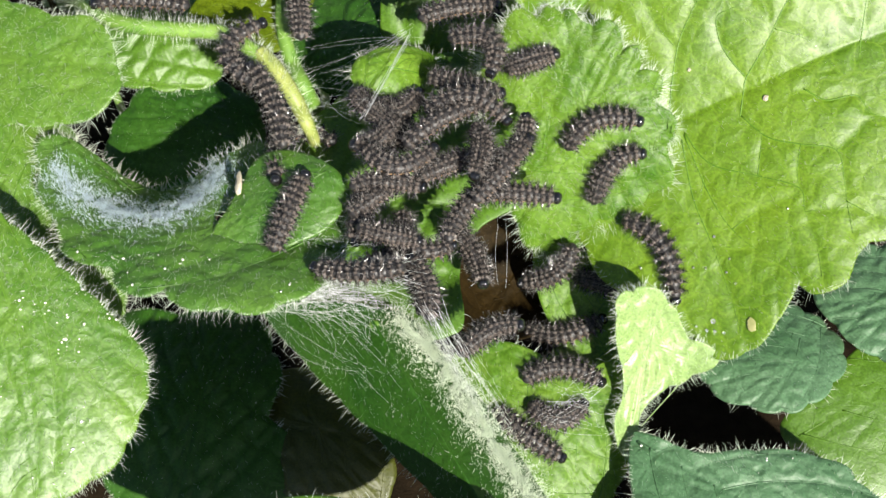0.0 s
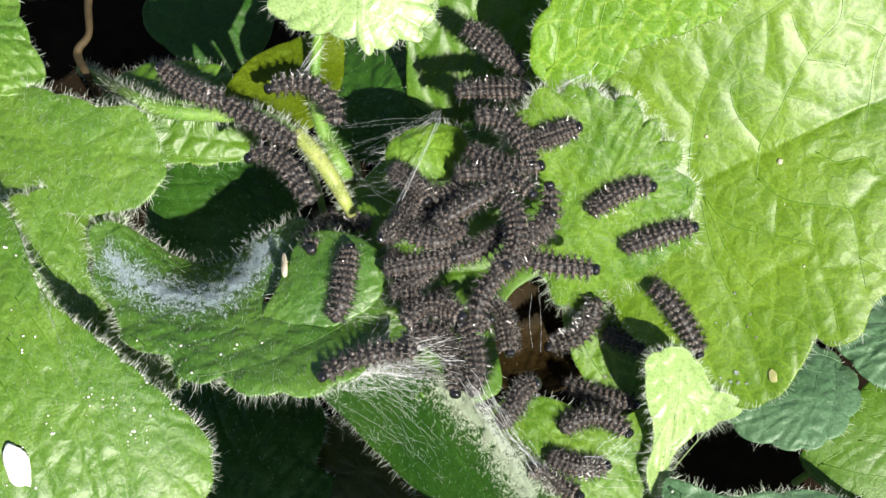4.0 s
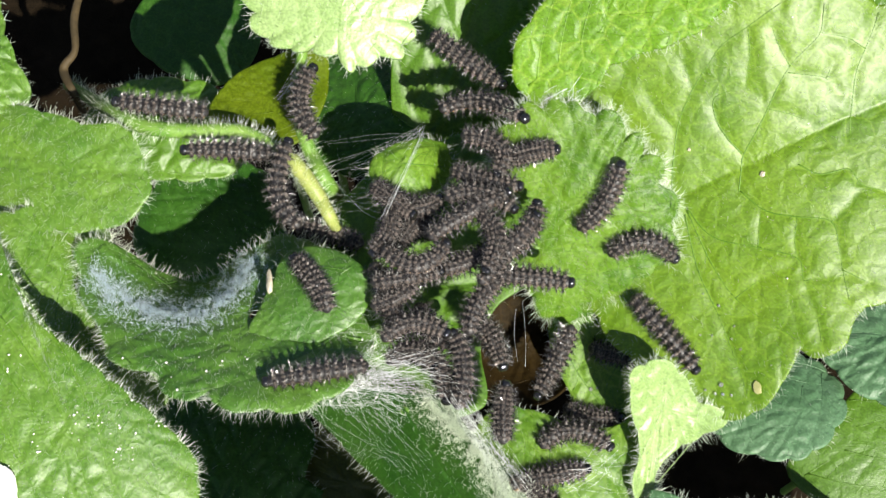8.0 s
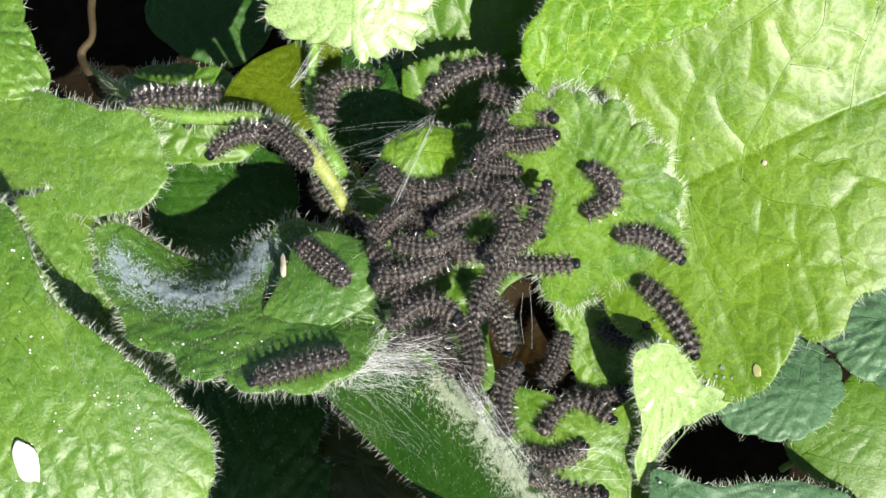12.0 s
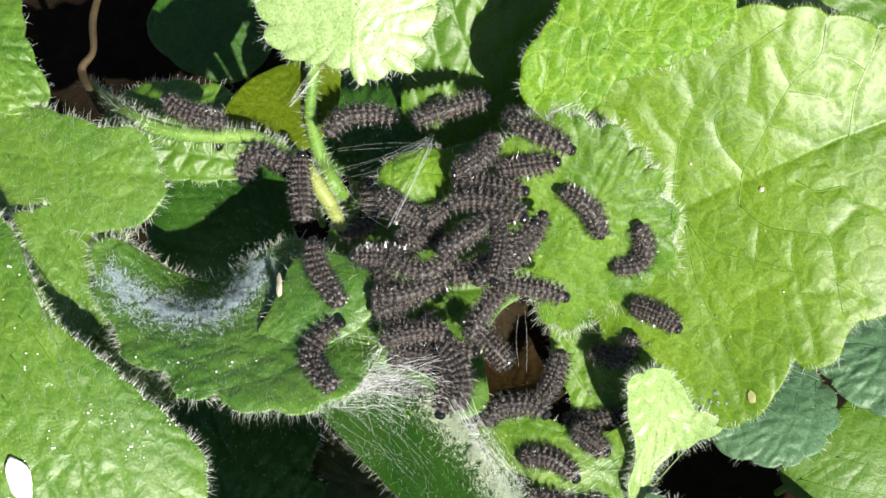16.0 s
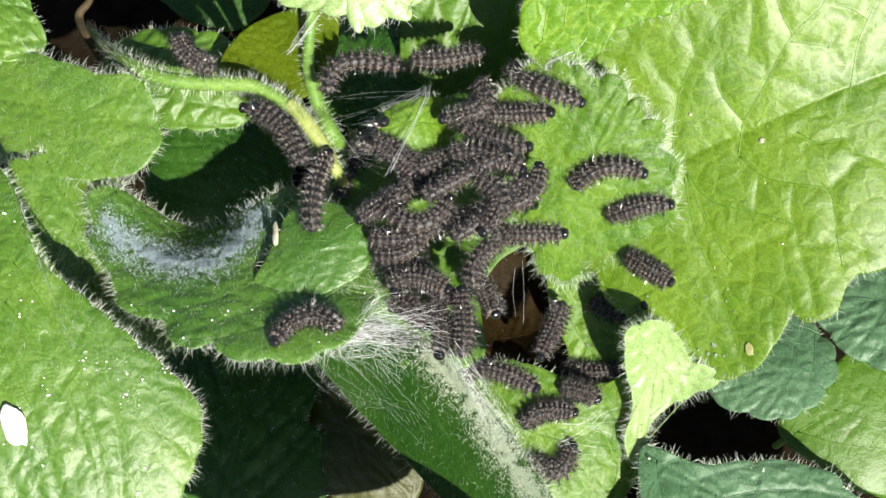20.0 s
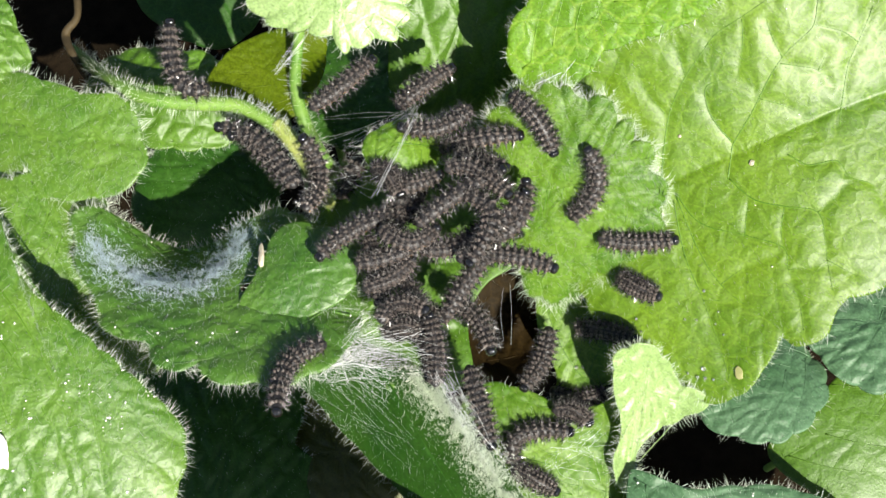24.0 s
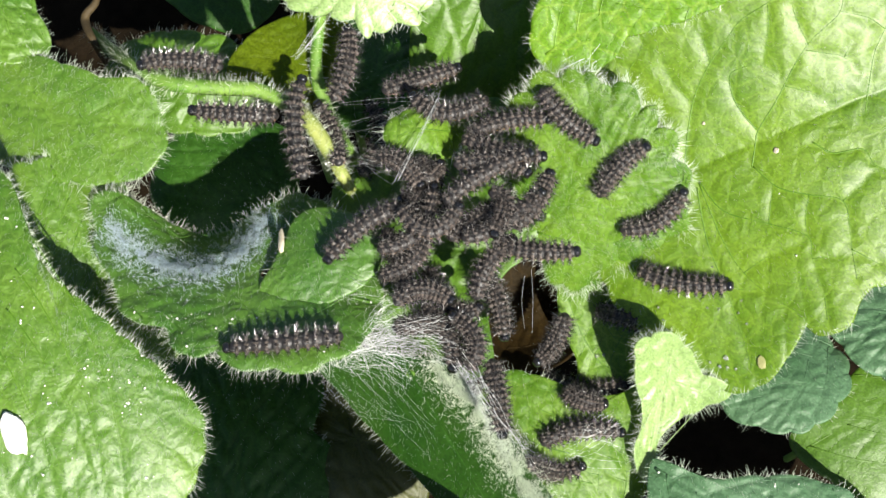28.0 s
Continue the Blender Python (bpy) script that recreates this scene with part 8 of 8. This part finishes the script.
caterpillar("bristly black caterpillar in the heap on the nest", [
    (0, (-2.2, -8.9, 2.9), (-0.4, -14.5, 4.3), (4.8, -13.7, 4.0)),
    (1, (-3.6, -9.0, 3.7), (-0.5, -14.5, 3.7), (3.0, -13.7, 3.8)),
    (3, (-2.4, -10.1, 3.6), (0.7, -14.1, 3.2), (4.2, -13.2, 3.5)),
    (6, (-3.0, -7.1, 3.5), (-0.1, -15.0, 3.3), (5.3, -14.6, 3.0)),
    (8, (-3.3, -9.5, 3.5), (-0.1, -14.5, 3.5), (4.0, -14.5, 3.5)),
    (11, (-4.1, -9.4, 3.8), (-0.4, -14.1, 3.3), (4.3, -14.0, 3.8)),
    (15, (-3.7, -9.6, 3.7), (-0.7, -14.4, 3.7), (4.9, -14.5, 3.4))], [
    (17, (-3.2, -10.1, 3.4), (0.1, -14.3, 3.1), (3.7, -16.4, 3.8)),
    (19, (-3.8, -9.2, 3.1), (-0.1, -14.3, 3.9), (2.7, -13.7, 3.4)),
    (21, (-4.0, -9.0, 3.4), (-0.2, -14.8, 3.6), (4.0, -14.7, 3.1)),
    (24, (-3.8, -9.1, 4.0), (-0.1, -13.8, 3.5), (3.0, -13.9, 3.1)),
    (26, (-3.0, -8.5, 3.4), (-0.1, -13.3, 3.6), (4.2, -13.8, 3.5)),
    (28, (-3.4, -9.1, 2.5), (0.6, -15.0, 3.1), (4.4, -14.5, 3.0))])
caterpillar("bristly black caterpillar in the heap on the nest", [
    (0, (-7.1, -19.0, 4.2), (-4.8, -16.8, 4.7), (-0.8, -18.6, 4.9)),
    (1, (-7.3, -18.6, 4.4), (-3.3, -16.4, 4.6), (-1.0, -18.6, 4.7)),
    (3, (-7.3, -18.2, 4.2), (-4.5, -16.2, 4.8), (0.0, -18.8, 4.2)),
    (6, (-6.7, -17.5, 3.9), (-3.7, -16.1, 5.2), (-1.9, -20.0, 4.8)),
    (8, (-7.3, -18.0, 4.5), (-4.1, -16.4, 4.5), (-0.9, -18.8, 4.5)),
    (11, (-8.9, -18.7, 4.1), (-4.6, -17.3, 4.4), (0.0, -18.4, 4.7)),
    (15, (-7.6, -16.7, 4.7), (-3.6, -17.1, 4.6), (-1.9, -18.5, 4.6))], [
    (17, (-8.3, -17.9, 5.0), (-3.8, -16.1, 4.2), (-1.5, -19.8, 4.6)),
    (19, (-6.2, -17.6, 4.5), (-4.6, -16.1, 4.4), (-2.6, -20.4, 4.4)),
    (21, (-8.1, -16.5, 4.5), (-4.6, -16.6, 5.1), (-1.7, -18.1, 4.7)),
    (24, (-6.0, -17.5, 4.3), (-3.8, -16.3, 4.9), (-0.9, -17.1, 4.5)),
    (26, (-6.9, -18.6, 4.6), (-4.1, -16.3, 4.9), (-1.3, -19.6, 4.9)),
    (28, (-7.5, -18.6, 5.0), (-3.7, -17.7, 4.4), (-0.1, -18.1, 4.3))])
caterpillar("bristly black caterpillar in the heap on the nest", [
    (0, (7.0, 1.9, 8.4), (8.1, -0.8, 8.8), (7.3, -5.8, 9.1)),
    (1, (5.0, 2.4, 9.2), (8.1, -0.3, 8.3), (6.2, -5.9, 8.6)),
    (3, (5.4, 2.6, 8.8), (8.6, -0.7, 8.8), (7.2, -6.8, 7.9)),
    (6, (7.1, 3.8, 8.5), (8.2, -1.3, 8.0), (6.7, -7.1, 8.9)),
    (8, (5.6, 2.6, 8.5), (8.0, -0.8, 8.5), (6.4, -5.8, 8.5)),
    (11, (5.1, 2.9, 9.3), (9.0, -0.9, 8.9), (5.5, -6.3, 8.7)),
    (15, (6.9, 2.1, 8.7), (8.1, -1.4, 8.5), (7.8, -5.9, 8.7))], [
    (17, (6.4, 2.0, 9.0), (8.8, 0.0, 9.0), (6.0, -6.3, 8.2)),
    (19, (4.8, 1.9, 8.9), (8.8, -1.1, 8.8), (5.3, -6.1, 8.1)),
    (21, (4.2, 2.7, 8.5), (7.8, -1.1, 8.1), (6.3, -6.4, 8.6)),
    (24, (4.6, 2.8, 8.7), (8.7, -0.3, 8.6), (5.8, -7.5, 8.5)),
    (26, (6.9, 4.1, 7.5), (7.7, -1.0, 8.1), (6.6, -5.8, 8.3)),
    (28, (5.6, 1.2, 8.1), (7.6, -0.3, 7.9), (6.2, -5.1, 8.5))])
caterpillar("bristly black caterpillar in the heap on the nest", [
    (0, (-9.0, -10.6, 5.7), (-5.3, -7.2, 5.8), (-2.0, -4.9, 5.5)),
    (1, (-8.3, -9.4, 6.1), (-5.4, -7.2, 6.5), (-4.1, -3.3, 5.7)),
    (3, (-9.3, -10.1, 5.8), (-6.3, -8.7, 5.2), (-3.0, -4.1, 5.8)),
    (6, (-9.4, -10.5, 4.8), (-5.5, -8.2, 5.7), (-2.0, -5.1, 5.4)),
    (8, (-9.7, -10.0, 5.5), (-5.7, -8.3, 5.5), (-3.3, -4.9, 5.5)),
    (11, (-11.8, -9.4, 5.5), (-6.1, -8.1, 5.1), (-3.8, -3.1, 5.8)),
    (15, (-8.9, -9.3, 5.8), (-5.6, -7.1, 5.5), (-2.6, -5.1, 5.4))], [
    (17, (-11.9, -11.7, 6.1), (-5.0, -8.5, 5.5), (-2.7, -5.8, 6.2)),
    (19, (-10.7, -10.6, 4.4), (-5.0, -8.3, 6.2), (-4.2, -4.6, 5.5)),
    (21, (-9.5, -8.1, 6.4), (-5.0, -8.5, 5.9), (-2.1, -4.4, 5.7)),
    (24, (-9.3, -10.8, 5.6), (-4.9, -8.8, 5.5), (-2.6, -6.2, 5.4)),
    (26, (-11.3, -10.5, 4.9), (-6.2, -8.5, 5.4), (-3.5, -7.1, 6.1)),
    (28, (-10.0, -11.0, 5.2), (-5.6, -8.8, 5.3), (-3.7, -4.5, 5.2))])
caterpillar("bristly black caterpillar in the heap on the nest", [
    (0, (5.2, -9.9, -0.1), (7.9, -13.6, -0.5), (9.1, -17.7, 0.0)),
    (1, (5.0, -8.1, 0.1), (7.5, -13.8, 0.5), (8.8, -18.6, -0.5)),
    (3, (5.3, -9.6, -0.6), (6.9, -13.3, 0.4), (7.7, -18.2, 0.3)),
    (6, (4.3, -10.7, -0.2), (6.6, -13.6, 0.1), (7.6, -17.8, 0.4)),
    (8, (4.8, -10.2, 0.0), (7.3, -13.6, 0.0), (8.9, -17.8, 0.0)),
    (11, (5.0, -9.4, -0.2), (8.0, -14.0, 0.8), (8.5, -18.5, -0.4)),
    (15, (4.5, -10.7, -0.3), (7.1, -13.3, 0.4), (8.6, -16.7, -0.4))], [
    (17, (3.9, -11.3, 0.2), (6.5, -14.3, 0.5), (10.4, -16.6, -0.6)),
    (19, (4.8, -9.5, 0.0), (6.5, -13.8, -0.7), (7.8, -15.9, 0.3)),
    (21, (3.5, -11.6, 0.2), (7.0, -13.4, -0.3), (8.7, -17.6, -0.4)),
    (24, (3.1, -11.3, -0.3), (7.2, -13.7, 0.0), (9.3, -18.7, 0.6)),
    (26, (6.6, -9.9, 0.1), (7.9, -13.3, 0.1), (8.7, -18.5, -0.5)),
    (28, (5.4, -9.2, -0.4), (7.2, -13.5, -0.2), (8.2, -18.2, -0.8))])
caterpillar("bristly black caterpillar in the heap on the nest", [
    (0, (-1.0, 0.4, 4.8), (-2.9, 2.2, 4.0), (-5.2, 2.1, 4.1)),
    (1, (-1.0, -0.7, 3.9), (-3.5, 2.0, 4.7), (-8.4, 0.5, 4.2)),
    (3, (-0.5, 2.1, 3.4), (-3.8, 2.4, 4.0), (-7.0, -0.1, 4.4)),
    (4, (-1.0, 1.5, 3.8), (-3.4, 2.5, 3.9), (-7.2, -0.1, 4.1)),
    (5, (-1.4, 0.8, 4.2), (-3.0, 2.7, 3.8), (-7.3, -0.1, 3.8)),
    (6, (-1.9, 0.1, 4.6), (-2.5, 2.8, 3.6), (-7.5, -0.2, 3.5)),
    (8, (-0.9, 0.6, 4.0), (-3.4, 2.4, 4.0), (-6.7, 0.6, 4.0)),
    (11, (-1.3, 1.8, 4.1), (-3.8, 2.0, 3.5), (-5.6, -1.2, 4.1)),
    (12.33, (-1.6, 1.1, 3.9), (-3.5, 2.1, 4.0), (-6.3, -0.9, 4.1)),
    (13.67, (-1.9, 0.4, 3.6), (-3.2, 2.2, 4.6), (-7.0, -0.6, 4.2))], [
    (15, (-2.2, -0.3, 3.4), (-2.9, 2.3, 5.1), (-7.6, -0.4, 4.2)),
    (17, (-0.4, 0.3, 3.2), (-2.7, 2.6, 4.1), (-7.3, 1.2, 3.8)),
    (19, (-0.9, 0.4, 4.5), (-3.7, 2.2, 4.4), (-6.5, 0.6, 3.9)),
    (21, (-0.1, 0.0, 4.2), (-2.4, 2.5, 3.7), (-7.8, 0.7, 3.5)),
    (24, (-2.4, -0.1, 3.5), (-3.0, 1.6, 4.6), (-7.4, 0.7, 4.2)),
    (24.67, (-1.9, 0.3, 3.6), (-3.5, 1.8, 4.2), (-7.4, 0.9, 4.1)),
    (25.33, (-1.3, 0.8, 3.6), (-4.0, 2.0, 3.7), (-7.3, 1.2, 4.0)),
    (26, (-0.8, 1.2, 3.6), (-4.6, 2.2, 3.3), (-7.3, 1.4, 3.9)),
    (28, (-1.5, -0.5, 3.9), (-3.5, 1.5, 4.1), (-7.7, 0.8, 3.8))])
caterpillar("bristly black caterpillar in the heap on the nest", [
    (0, (-7.3, -1.6, 8.0), (-3.3, -4.6, 8.5), (1.7, -1.4, 8.1)),
    (1, (-6.7, -3.8, 8.2), (-3.7, -4.2, 7.8), (0.6, -2.5, 8.0)),
    (3, (-7.4, -0.8, 7.5), (-3.5, -2.9, 8.4), (0.7, -1.0, 6.9)),
    (6, (-6.7, -2.2, 7.4), (-2.7, -5.1, 7.6), (1.2, -1.1, 7.8)),
    (8, (-8.1, -2.3, 8.0), (-3.2, -4.8, 8.0), (0.8, -1.5, 8.0)),
    (11, (-8.2, -3.5, 7.4), (-2.8, -4.2, 8.2), (1.1, -1.8, 7.9)),
    (15, (-8.9, -0.7, 7.8), (-3.0, -4.8, 7.4), (2.5, -1.8, 7.7))], [
    (17, (-8.0, -3.1, 8.0), (-3.7, -4.5, 8.0), (-0.5, -0.5, 8.1)),
    (19, (-9.1, -2.0, 8.2), (-2.3, -5.3, 8.3), (0.7, -0.9, 7.9)),
    (21, (-8.1, -1.8, 7.5), (-4.3, -4.8, 7.8), (0.9, -0.9, 7.9)),
    (24, (-7.0, -2.3, 8.1), (-2.8, -4.5, 8.0), (0.9, -2.1, 7.8)),
    (26, (-8.0, -1.5, 7.8), (-2.8, -3.8, 8.9), (0.8, -0.5, 8.3)),
    (28, (-7.4, -1.5, 8.2), (-2.8, -4.7, 7.9), (1.0, -1.0, 8.5))])

motions()
